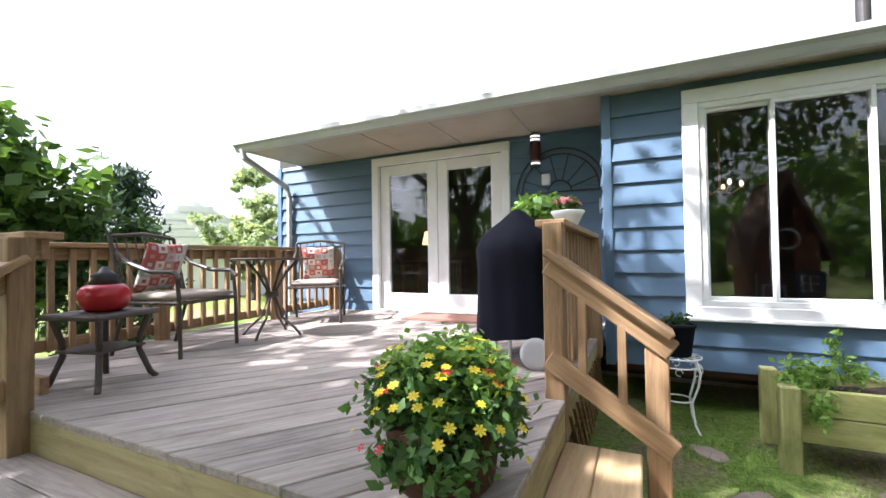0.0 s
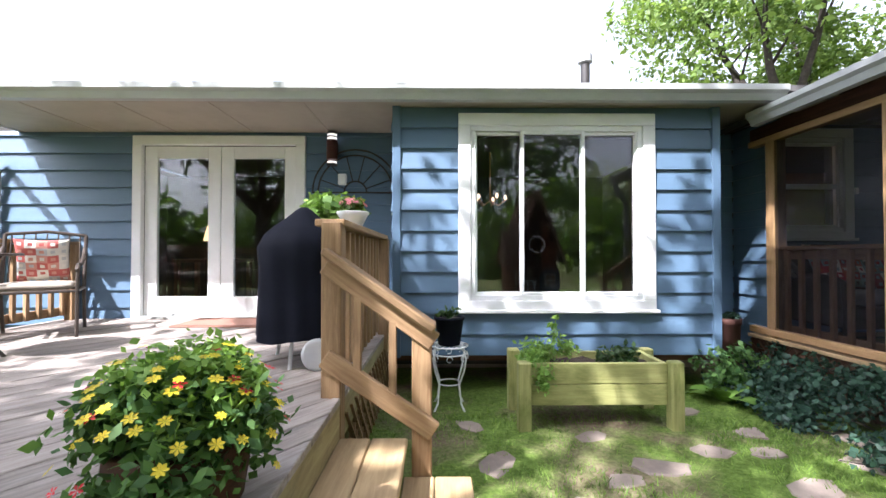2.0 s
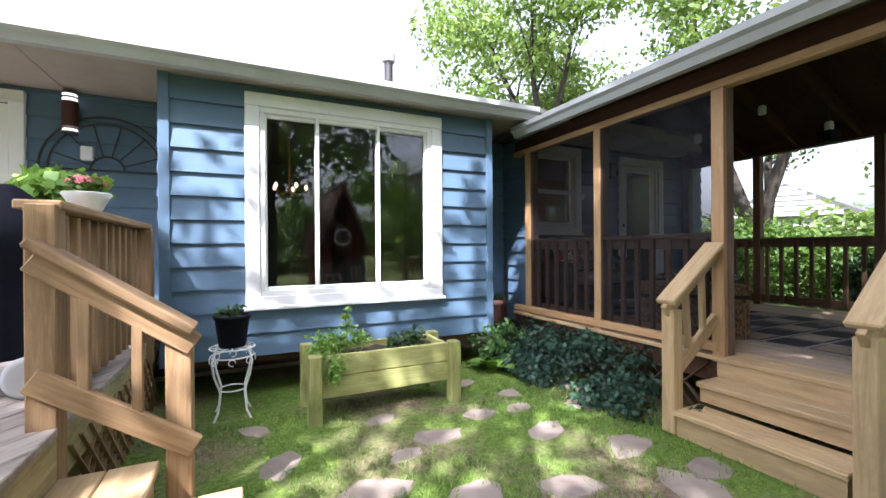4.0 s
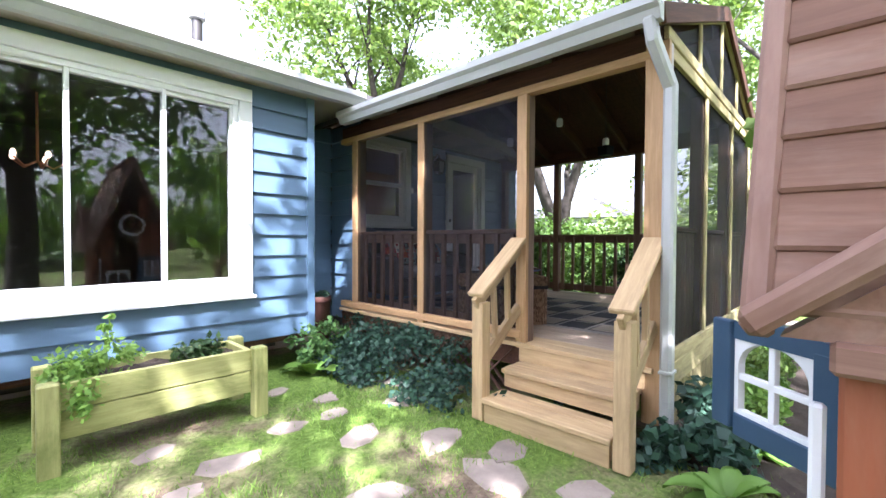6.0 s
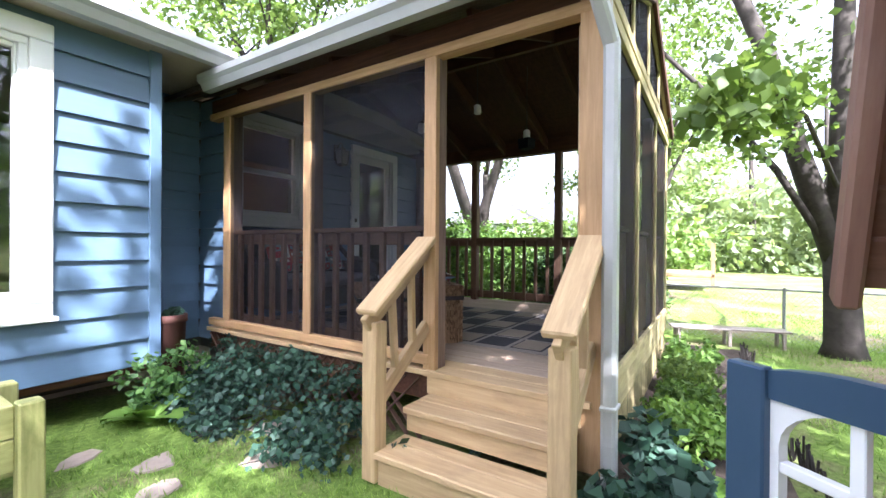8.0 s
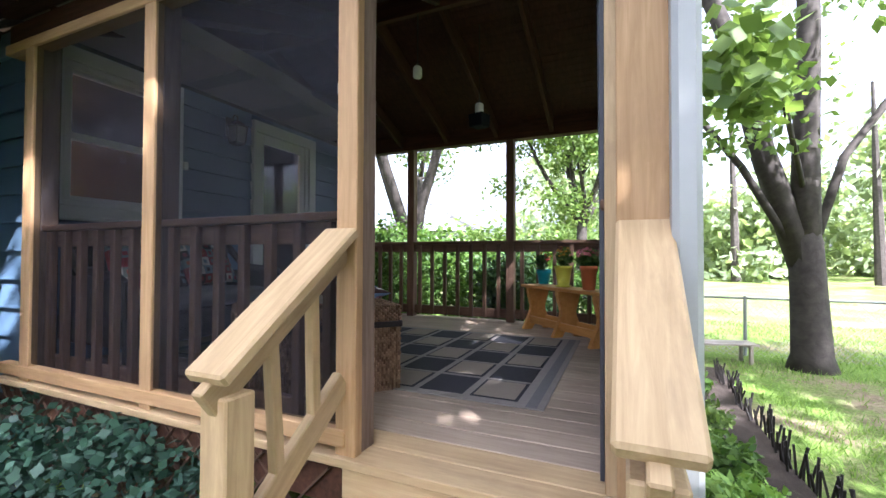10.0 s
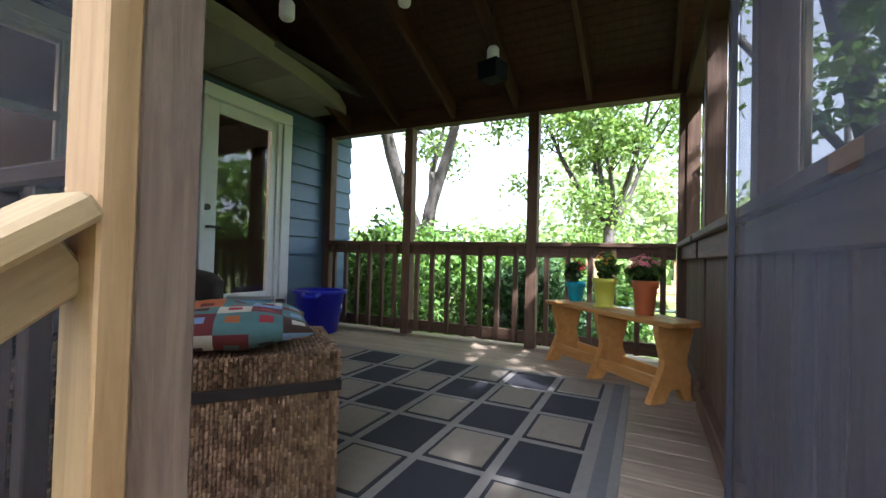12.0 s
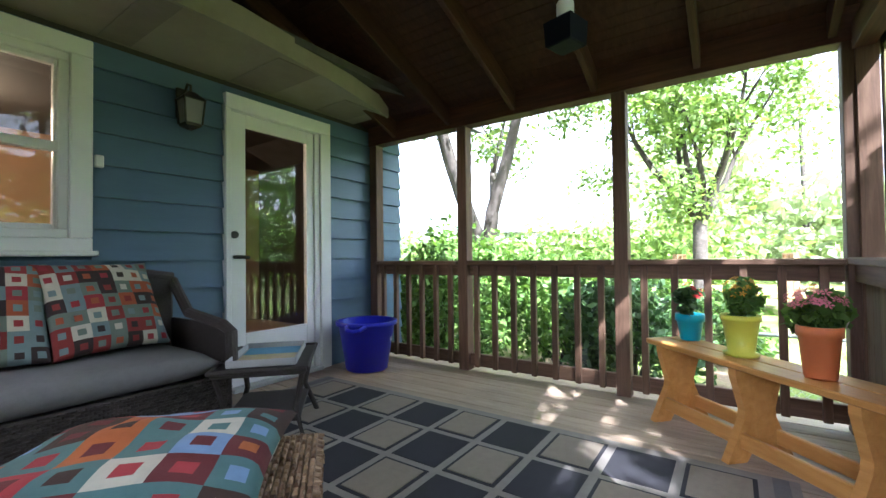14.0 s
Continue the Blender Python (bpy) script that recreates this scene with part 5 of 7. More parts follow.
side_table()
rp = thing("lantern_pot", (-2.58, 1.45, DZ + 0.40), label="glossy red ceramic pot with a dark iron top", category="pot")
part("pot", lathe(bmesh.new(), [(0.07, 0.0), (0.105, 0.02), (0.125, 0.07), (0.118, 0.12), (0.09, 0.15), (0.08, 0.15), (0.07, 0.13)], 28), RED, rp, smooth=True)
part("top", lathe(bmesh.new(), [(0.075, 0.15), (0.06, 0.18), (0.065, 0.2), (0.03, 0.22), (0.012, 0.25)], 20), IRON, rp, "dark iron top", True)


def bistro_table():
    t = thing("bistro_table", (-2.86, 2.88, DZ), label="round dark metal bistro table with scrolled legs", category="table")
    H = 0.69
    part("tabletop", lathe(bmesh.new(), [(0.30, H - 0.02), (0.33, H - 0.018), (0.335, H - 0.006), (0.32, H)], 36), BRONZE, t)
    for a in (20, 110, 200, 290):
        c, s = math.cos(radians(a)), math.sin(radians(a))
        part("leg", tube(bmesh.new(), [(r * c, r * s, z) for r, z in ((0.24, H - 0.02), (0.13, H - 0.14), (0.045, H - 0.28), (0.035, 0.33), (0.10, 0.16), (0.22, 0.06), (0.27, 0.0))], 0.012), BRONZE, t)
    part("ring", lathe(bmesh.new(), [(0.05, 0.34), (0.062, 0.35), (0.062, 0.38), (0.05, 0.39)], 20), BRONZE, t)


bistro_table()


def wall_lamp():
    t = thing("wall_lamp", (-0.86, YW - 0.02, 2.18), label="dark cylinder wall lamp with bright bands beside the french door", category="wall lamp")
    part("body", lathe(bmesh.new(), [(0.055, 0.06), (0.058, 0.07), (0.058, 0.26), (0.055, 0.27)], 22), paint("lamp_rust", (0.07, 0.02, 0.018), (0.04, 0.015, 0.013), 0.4), t, m=pose(0, -0.075, 0))
    for z in (0.03, 0.285, 0.32):
        part("band", lathe(bmesh.new(), [(0.05, z - 0.012), (0.05, z + 0.012)], 22), glow("lamp_glass", (1.0, 0.93, 0.8), 0.35), t, "lit white glass band", m=pose(0, -0.075, 0))
    part("cap", lathe(bmesh.new(), [(0.055, 0.0), (0.058, 0.018)], 22), IRON, t, m=pose(0, -0.075, 0))
    part("collar", lathe(bmesh.new(), [(0.057, 0.297), (0.057, 0.308)], 22), IRON, t, m=pose(0, -0.075, 0))
    part("lid", lathe(bmesh.new(), [(0.058, 0.332), (0.05, 0.35)], 22), IRON, t, m=pose(0, -0.075, 0))
    part("bracket", box(bmesh.new(), (-0.03, -0.04, 0.1), (0.03, 0.0, 0.22), 0.004), IRON, t)


wall_lamp()
MAT_CLOTH = fabric("doormat_fibre", (0.30, 0.15, 0.105))
dm = thing("doormat", (-1.78, YW - 0.36, DZ + 0.003), label="faded reddish-brown doormat before the french door", category="doormat")
part("pile", box(bmesh.new(), (-0.46, -0.26, 0), (0.46, 0.26, 0.014), 0.005), MAT_CLOTH, dm)
for y in (-0.235, 0.235):
    part("binding", box(bmesh.new(), (-0.45, y - 0.016, 0.014), (0.45, y + 0.016, 0.018), 0.002), fabric("doormat_edge", (0.16, 0.075, 0.055)), dm)
ob_ = thing("outlet_box", (-0.76, YW - 0.022, 1.98), label="white weatherproof outlet box on the blue wall", category="outlet")
part("cover", box(bmesh.new(), (-0.045, -0.05, 0), (0.045, 0, 0.12), 0.008), WHITE, ob_)


def trellis():
    t = thing("iron_trellis", (-0.62, YW - 0.05, 1.35), label="black iron arched wall trellis like half a wheel", category="trellis")
    for r in (0.46, 0.40, 0.12):
        part("arch", tube(bmesh.new(), [(r * math.cos(a), 0, 0.55 + r * math.sin(a)) for a in np.linspace(0, math.pi, 25)], 0.009, 6), IRON, t)
    for a in np.linspace(0.35, math.pi - 0.35, 6):
        part("spoke", tube(bmesh.new(), [(0.12 * math.cos(a), 0, 0.55 + 0.12 * math.sin(a)), (0.40 * math.cos(a), 0, 0.55 + 0.40 * math.sin(a))], 0.006, 6), IRON, t)
    part("base_bar", tube(bmesh.new(), [(-0.46, 0, 0.55), (0.46, 0, 0.55)], 0.009, 6), IRON, t)
    part("hook", tube(bmesh.new(), [(0.40, -0.01, 0.45), (0.40, -0.03, 0.30)], 0.008, 6), WHITE, t)


trellis()


def potted(name, at, prof, pot_mat, leaf_mat, spread, height, count, leaf, petal, blooms, label, seed, petals=5, br=0.018):
    """A pot with soil, leaves and blooms."""
    rs = random.Random(seed)
    t = thing(name, at, label=label, category="potted plant")
    top = max(z for r, z in prof)
    part("pot", lathe(bmesh.new(), prof, 26), pot_mat, t, smooth=True)
    rim = max(r for r, z in prof)
    part("soil", lathe(bmesh.new(), [(rim * 0.86, top - 0.025), (rim * 0.8, top - 0.015)], 20), SOIL, t)
    cs, rr = [], []
    for i in range(14):
        a, z = rs.uniform(0, 6.28), rs.uniform(0.0, height * 0.75)
        r = spread * rs.uniform(0.15, 0.72)
        cs.append((r * math.cos(a), r * math.sin(a), top + z))
        rr.append(rs.uniform(0.25, 0.42) * spread)
    bm = bmesh.new()
    for c in cs:
        tube(bm, [(0, 0, top - 0.02), (c[0] * 0.5, c[1] * 0.5, (c[2] + top) / 2), c], 0.003, 4)
    part("stems", bm, leaf_mat, t)
    leaves("foliage", leaf_mat, cs, rr, count, leaf, t, seed=seed, shell=0.15, aspect=0.75)
    for k in range(blooms):
        a, f = rs.uniform(0, 6.28), math.sqrt(rs.random())
        r = spread * 0.85 * f
        z = top + height * rs.uniform(0.62, 1.0) * (1 - 0.25 * f)
        bloom(t, petal, (r * math.cos(a), r * math.sin(a), z), (math.cos(a) * f, math.sin(a) * f, 0.7), petals, rs.uniform(0.8, 1.2) * br)
    return t


CAPZ = DZ + 0.85
potted("geranium_pot", (DX1 - 0.06, 2.72, CAPZ), [(0.055, 0), (0.06, 0.01), (0.085, 0.06), (0.10, 0.085), (0.095, 0.09), (0.08, 0.07)], WHITE, LEAF_TREE, 0.10, 0.09, 160, 0.018, PETAL_P, 34, "white bowl of pink geraniums on the deck rail", 31)
hb = potted("trailing_plant_pot", (DX1 - 0.36, 3.30, CAPZ - 0.09), [(0.06, 0), (0.065, 0.01), (0.085, 0.12), (0.09, 0.13), (0.08, 0.13)], TERRA, LEAF_LIME, 0.26, 0.26, 620, 0.042, PETAL_W, 0, "pot of lime green trailing leaves beside the deck rail", 32)
st = thing("pot_stand", (DX1 - 0.36, 3.30, DZ), label="slim dark metal stand under the trailing plant", category="plant stand")
for a in (30, 150, 270):
    c, s = math.cos(radians(a)), math.sin(radians(a))
    part("leg", tube(bmesh.new(), [(0.07 * c, 0.07 * s, 0.75), (0.05 * c, 0.05 * s, 0.3), (0.14 * c, 0.14 * s, 0)], 0.008, 6), IRON, st)
part("ring", lathe(bmesh.new(), [(0.085, 0.745), (0.09, 0.76)], 20), IRON, st)


# ---- beside the deck: plant stand, planter, lattice ----
def plant_stand():
    t = thing("plant_stand", (0.36, 3.55, 0.0), label="white scrolled wire plant stand on the lawn", category="plant stand")
    H, R = 0.50, 0.15
    for z, r in ((H, R), (H - 0.06, R * 0.96), (0.2, 0.09)):
        part("ring", tube(bmesh.new(), [(r * math.cos(a), r * math.sin(a), z) for a in np.linspace(0, 2 * math.pi, 29)], 0.006, 6), WHITE, t)
    bm = bmesh.new()
    for k in range(6):
        a = math.pi * k / 6
        tube(bm, [(R * math.cos(a), R * math.sin(a), H), (-R * math.cos(a), -R * math.sin(a), H)], 0.004, 5)
    part("grate", bm, WHITE, t)
    for k in range(4):
        a = math.pi / 4 + math.pi / 2 * k
        part("leg", tube(bmesh.new(), [(r * math.cos(a), r * math.sin(a), z) for r, z in ((R, H), (R + 0.03, H - 0.08), (R + 0.01, H - 0.18), (R - 0.04, 0.2), (R - 0.02, 0.06), (R + 0.02, 0.0))], 0.008, 6), WHITE, t)
    for k in range(8):
        a = math.pi / 4 * k
        c, s = math.cos(a) * R, math.sin(a) * R
        part("scroll", tube(bmesh.new(), [(c + 0.022 * math.cos(b) * -math.sin(a), s + 0.022 * math.cos(b) * math.cos(a), H - 0.085 + 0.022 * math.sin(b)) for b in np.linspace(0, 5.2, 14)], 0.004, 5), WHITE, t)


plant_stand()
potted("nursery_pot", (0.36, 3.55, 0.505), [(0.085, 0), (0.09, 0.01), (0.115, 0.20), (0.125, 0.205), (0.125, 0.225), (0.112, 0.225), (0.108, 0.2)], COVER, LEAF_DARK, 0.12, 0.07, 90, 0.02, PETAL_W, 0, "black plastic nursery pot with small leaves on the wire stand", 33)


def planter_box():
    t = thing("raised_planter", (0.87, 3.08, 0.0), label="raised planter box of greenish treated pine on stout legs", category="planter")
    L, D, Z0, Z1 = 1.06, 0.42, 0.17, 0.47
    for y in (0.03, D - 0.03):
        for k in range(2):
            z = Z0 + (Z1 - Z0) * (k + 0.5) / 2
            beam("side_board", t, GREEN_WOOD, (0.045, y, z), (L - 0.045, y, z), 0.035, (Z1 - Z0) / 2 - 0.006, 0.005)
    for x in (0.06, L - 0.06):
        for k in range(2):
            z = Z0 + (Z1 - Z0) * (k + 0.5) / 2
            beam("end_board", t, GREEN_WOOD, (x, 0.05, z), (x, D - 0.05, z), 0.035, (Z1 - Z0) / 2 - 0.006, 0.005)
    for x in (0.0, L):
        for y in (0.0, D):
            beam("leg", t, GREEN_WOOD, (x, y, 0.0), (x, y, Z1 + 0.012), 0.09, 0.09, 0.008)
    beam("bottom_board", t, GREEN_WOOD, (0.05, D / 2, Z0 + 0.02), (L - 0.05, D / 2, Z0 + 0.02), D - 0.1, 0.03, 0.003)
    part("soil", grid_mesh(bmesh.new(), 20, 8, lambda u, v: Vector((0.08 + u * (L - 0.16), 0.05 + v * (D - 0.1), Z1 - 0.05 + 0.02 * noise.noise((u * 9, v * 5, 1))))), SOIL, t)
    leaves("herb", LEAF_LIME, [(0.08, 0.12, 0.52), (0.2, 0.2, 0.50), (0.05, 0.05, 0.46), (0.15, 0.02, 0.40), (0.36, 0.2, 0.53), (0.12, -0.03, 0.33)], [0.12, 0.12, 0.10, 0.09, 0.09, 0.07], 900, 0.022, t, "bright green trailing herb", 41, shell=0.1)
    bm = bmesh.new()
    tube(bm, [(0.27, 0.2, 0.45), (0.26, 0.2, 0.6), (0.28, 0.21, 0.74)], 0.004, 5)
    part("stalk", bm, LEAF_LIME, t)
    leaves("stalk_leaves", LEAF_LIME, [(0.27, 0.2, 0.62), (0.27, 0.2, 0.70), (0.28, 0.21, 0.76)], [0.06, 0.05, 0.03], 70, 0.022, t, seed=42, shell=0.0)
    leaves("sedum", LEAF_DARK, [(0.74, 0.2, 0.48), (0.84, 0.22, 0.48), (0.64, 0.22, 0.47)], [0.09, 0.09, 0.07], 260, 0.028, t, "grey-green low plant", 43, shell=0.1)


planter_box()
lat = thing("lattice", (DX1 - 0.01, 2.25, 0.02), 90, "pale wooden lattice skirt under the deck rail", "lattice")
for k in range(13):
    x = k * 0.12
    beam("slat", lat, RAIL_WOOD, (x, 0, 0.0), (x + 0.42, 0, 0.42), 0.008, 0.028, 0.0, up=(0, 1, 0))
    beam("slat", lat, RAIL_WOOD, (x + 0.42, -0.01, 0.0), (x, -0.01, 0.42), 0.008, 0.028, 0.0, up=(0, 1, 0))
regrow(before, *OUT)

# ---- things in the porch ----
before = set(bpy.data.objects)
PFN, PF = PF, 0.49
def wicker_mat(name, dark, light):
    m, n, l, b = mat(name, 0.6, spec=0.3)
    g = n.new("ShaderNodeNewGeometry")
    c = ramp(n, l, g.outputs["Random Per Island"], [(0.0, dark), (1.0, light)])
    s = tex(n, l, coords(n, l, vary=False), 90, 4, 0.6)
    l.new(mix(n, l, 0.5, c, ramp(n, l, s, [(0.3, (0.35, 0.35, 0.35)), (0.7, (1, 1, 1))]), "MULTIPLY"), b.inputs["Base Color"])
    return m


WICKER = wicker_mat("wicker", (0.16, 0.085, 0.045), (0.50, 0.33, 0.20))
WICKER_DARK = wicker_mat("dark_wicker", (0.03, 0.025, 0.022), (0.075, 0.062, 0.055))
STRAP = paint("dark_strap", (0.025, 0.02, 0.02), (0.04, 0.03, 0.03), 0.6, 10)
GREY_CLOTH = fabric("grey_seat_cloth", (0.16, 0.155, 0.15))


def weave(lx, lz, row, seg, depth=0.006):
    """A woven sheet in x and z, proud along -y: rows of short rounded strands over stakes."""
    out = []
    rows, cols = max(1, int(lz / row)), max(1, int(lx / seg))
    row, seg = lz / rows, lx / cols
    rs = random.Random(3)
    for j in range(rows):
        off = seg / 2 if j % 2 else 0.0
        for i in range(cols + (1 if off else 0)):
            a, b = max(0, i * seg - off), min(lx, (i + 1) * seg - off)
            if b - a < seg * 0.2:
                continue
            z0, z1 = j * row + row * 0.06, (j + 1) * row - row * 0.06
            d = -depth * rs.uniform(0.7, 1.3)
            m0, m1 = a + (b - a) * 0.25, a + (b - a) * 0.75
            zm0, zm1 = z0 + (z1 - z0) * 0.25, z0 + (z1 - z0) * 0.75
            p = [(a, 0, z0), (b, 0, z0), (b, 0, z1), (a, 0, z1), (m0, d, zm0), (m1, d, zm0), (m1, d, zm1), (m0, d, zm1)]
            out.append(p)
    return out


def upright(lx, lz, row, seg, depth=0.006):
    """The same weave with its strands upright."""
    return [[(z, y, x) for x, y, z in p] for p in weave(lz, lx, row, seg, depth)]


def weave_part(name, parent, panels, material, label=""):
    verts, faces = [], []
    for m, quads in panels:
        for p in quads:
            k = len(verts)
            verts += [tuple(m @ Vector(c)) for c in p]
            faces += [(k + 4, k + 5, k + 6, k + 7), (k, k + 1, k + 5, k + 4), (k + 1, k + 2, k + 6, k + 5), (k + 2, k + 3, k + 7, k + 6), (k + 3, k, k + 4, k + 7)]
    me = bpy.data.meshes.new(name)
    me.from_pydata(verts, [], faces)
    me.materials.append(material)
    ob = tagged(new(name, me), label, kind="stuff")
    ob.parent = parent
    return ob


def chest():
    t = thing("wicker_chest", (4.183, 2.744, PF), 49, "brown woven wicker chest with a dark strap below the lid", "chest")
    D, L, H = 0.48, 0.82, 0.463
    part("body", box(bmesh.new(), (-D / 2 + 0.004, -L / 2 + 0.004, 0.0), (D / 2 - 0.004, L / 2 - 0.004, H - 0.01), 0.01), WICKER, t)
    sides = lambda z: [(pose(D / 2, -L / 2, z, 0, 0, 90), L), (pose(-D / 2, L / 2, z, 0, 0, -90), L), (pose(-D / 2, -L / 2, z), D), (pose(D / 2, L / 2, z, 0, 0, 180), D)]
    pan = []
    for m, ln in sides(0.0):
        pan.append((m, upright(ln, H - 0.12, 0.0115, 0.026, 0.008)))
    weave_part("weave", t, pan, WICKER)
    pan = []
    for m, ln in sides(H - 0.085):
        pan.append((m, upright(ln, 0.085, 0.0125, 0.021, 0.013)))
    pan.append((pose(-D / 2, -L / 2, H - 0.002, -90, 0, 0), []))
    top = weave(D, L, 0.014, 0.03, 0.006)
    pan.append((Matrix.Translation((-D / 2, L / 2, H)) @ pose(0, 0, 0, -90, 0, 0) @ Matrix.Identity(4), []))
    pan.append((Matrix.Translation((-D / 2, -L / 2, H - 0.004)) @ Matrix(((1, 0, 0, 0), (0, 0, 1, 0), (0, -1, 0, 0), (0, 0, 0, 1))), top))
    weave_part("lid", t, pan, WICKER)
    for a, b in (((-D / 2 - 0.008, -L / 2 - 0.008), (D / 2 + 0.008, -L / 2 - 0.008)), ((-D / 2 - 0.008, L / 2 + 0.008), (D / 2 + 0.008, L / 2 + 0.008)), ((-D / 2 - 0.008, -L / 2 - 0.012), (-D / 2 - 0.008, L / 2 + 0.012)), ((D / 2 + 0.008, -L / 2 - 0.012), (D / 2 + 0.008, L / 2 + 0.012))):
        beam("strap", t, STRAP, (*a, H - 0.103), (*b, H - 0.103), 0.008, 0.032, 0.002, "dark leather strap")


chest()
p = patch_pillow("cushion", 0.58, 0.54, 0.14, 12, PATCH, (6, 6))
p.matrix_basis = pose(4.235, 2.69, PF + 0.525, 0, 2, 47)
tagged(p, "patchwork cushion of teal, maroon and cream squares on the wicker chest", "cushion")


def sofa():
    t = thing("wicker_sofa", (4.43, 4.20, PF), 0, "dark wicker porch sofa with a grey seat cushion", "sofa")
    L, D = 1.24, 0.72
    for x in (-L / 2 + 0.04, L / 2 - 0.04):
        for y in (-D / 2 + 0.04, D / 2 - 0.04):
            part("leg", tube(bmesh.new(), [(x, y, 0), (x, y, 0.30)], 0.022, 10), WICKER_DARK, t)
    part("seat_base", box(bmesh.new(), (-L / 2, -D / 2, 0.17), (L / 2, D / 2, 0.36), 0.02), WICKER_DARK, t)
    weave_part("apron", t, [(pose(-L / 2, -D / 2, 0.17), weave(L, 0.19, 0.012, 0.028)), (pose(L / 2, -D / 2, 0.17, 0, 0, 90), weave(D, 0.19, 0.012, 0.028))], WICKER_DARK)
    part("backrest", box(bmesh.new(), (-L / 2, D / 2 - 0.07, 0.3), (L / 2, D / 2 - 0.02, 0.86), 0.02), WICKER_DARK, t)
    part("back_rail", tube(bmesh.new(), [(-L / 2, D / 2 - 0.045, 0.84), (-L / 4, D / 2 - 0.045, 0.89), (L / 4, D / 2 - 0.045, 0.89), (L / 2, D / 2 - 0.045, 0.84)], 0.03, 10), WICKER_DARK, t)
    for x in (-L / 2, L / 2):
        part("armrest", tube(bmesh.new(), [(x, D / 2 - 0.05, 0.82), (x, 0.1, 0.64), (x, -D / 2 + 0.08, 0.60), (x, -D / 2, 0.57), (x, -D / 2 - 0.005, 0.36)], 0.03, 10), WICKER_DARK, t)
        part("arm_panel", box(bmesh.new(), (x - 0.012, -D / 2 + 0.02, 0.34), (x + 0.012, D / 2 - 0.06, 0.60), 0.004), WICKER_DARK, t)
        weave_part("arm_weave", t, [(pose(x + 0.012, -D / 2 + 0.02, 0.34, 0, 0, 90), weave(D - 0.1, 0.25, 0.012, 0.028))], WICKER_DARK)
    part("seat_cushion", cushion_mesh(L - 0.08, D - 0.06, 0.13, 20), GREY_CLOTH, t, "grey fabric seat cushion", True, pose(0, -0.04, 0.42))


sofa()
for x, rz, sd in ((4.66, 8, 21), (4.20, -6, 22)):
    p = patch_pillow("pillow", 0.50, 0.50, 0.15, sd, PATCH_DARK, (7, 7))
    p.matrix_basis = pose(x, 4.31, PF + 0.715, 60, 0, rz)
    tagged(p, "patchwork throw pillow leaning on the sofa back", "pillow", "sofa pillows")


def porch_table():
    t = thing("coffee_table", (5.233, 3.789, PF), 47, "low dark metal side table with a lower shelf", "side table")
    H = 0.41
    part("tabletop", box(bmesh.new(), (-0.29, -0.22, H - 0.03), (0.29, 0.22, H), 0.012), WICKER_DARK, t)
    part("rim", tube(bmesh.new(), [(-0.29, -0.22, H), (0.29, -0.22, H), (0.29, 0.22, H), (-0.29, 0.22, H), (-0.29, -0.22, H)], 0.012, 8), WICKER_DARK, t)
    part("shelf", box(bmesh.new(), (-0.24, -0.18, 0.14), (0.24, 0.18, 0.16), 0.004), WICKER_DARK, t)
    for x in (-0.27, 0.27):
        for y in (-0.2, 0.2):
            part("leg", tube(bmesh.new(), [(x, y, H - 0.02), (x * 0.8, y * 0.8, 0.2), (x * 1.12, y * 1.12, 0)], 0.015, 8), WICKER_DARK, t)


porch_table()
tr = thing("tray", (5.233, 3.789, PF + 0.412), 47, "clear tray with a blue and tan mat on the table", "tray")
part("base", box(bmesh.new(), (-0.22, -0.16, 0), (0.22, 0.16, 0.006), 0.002), PLASTIC, tr)
for a, b in (((-0.22, -0.16), (0.22, -0.16)), ((-0.22, 0.16), (0.22, 0.16)), ((-0.22, -0.16), (-0.22, 0.16)), ((0.22, -0.16), (0.22, 0.16))):
    beam("rim", tr, PLASTIC, (*a, 0.02), (*b, 0.02), 0.008, 0.035, 0.002)
part("print", box(bmesh.new(), (-0.20, -0.14, 0.007), (0.02, 0.14, 0.012)), fabric("tan_print", (0.55, 0.45, 0.28)), tr, "tan printed sheet")
part("print", box(bmesh.new(), (0.024, -0.14, 0.007), (0.20, 0.14, 0.012)), fabric("blue_print", (0.16, 0.36, 0.55)), tr, "blue printed sheet")


def tub():
    t = thing("plastic_tub", (6.477, 4.30, PF), 25, "bright blue plastic tub with rope handles", "tub")
    m = paint("blue_plastic", (0.018, 0.022, 0.46), (0.014, 0.016, 0.38), 0.3, 3, 0.02, 0.4)
    bm = lathe(bmesh.new(), [(0.16, 0), (0.175, 0.01), (0.232, 0.37), (0.258, 0.38), (0.26, 0.41), (0.245, 0.415), (0.232, 0.40), (0.17, 0.03), (0.02, 0.025)], 40)
    part("body", bm, m, t, smooth=True)
    for a in (0, 180):
        c, s = math.cos(radians(a)), math.sin(radians(a))
        part("handle", tube(bmesh.new(), [(0.25 * c - 0.08 * s, 0.25 * s + 0.08 * c, 0.39), (0.31 * c - 0.05 * s, 0.31 * s + 0.05 * c, 0.37), (0.32 * c, 0.32 * s, 0.365), (0.31 * c + 0.05 * s, 0.31 * s - 0.05 * c, 0.37), (0.25 * c + 0.08 * s, 0.25 * s - 0.08 * c, 0.39)], 0.016, 8), m, t)
    part("label", box(bmesh.new(), (-0.03, -0.216, 0.24), (0.03, -0.213, 0.32)), WHITE, t, "small white sticker")


tub()
ORANGE_PINE = wood("orange_pine", (0.50, 0.22, 0.05), (0.66, 0.34, 0.10), (0.40, 0.17, 0.04), 0.4, 0.4, 10, 0.12, 0.12)


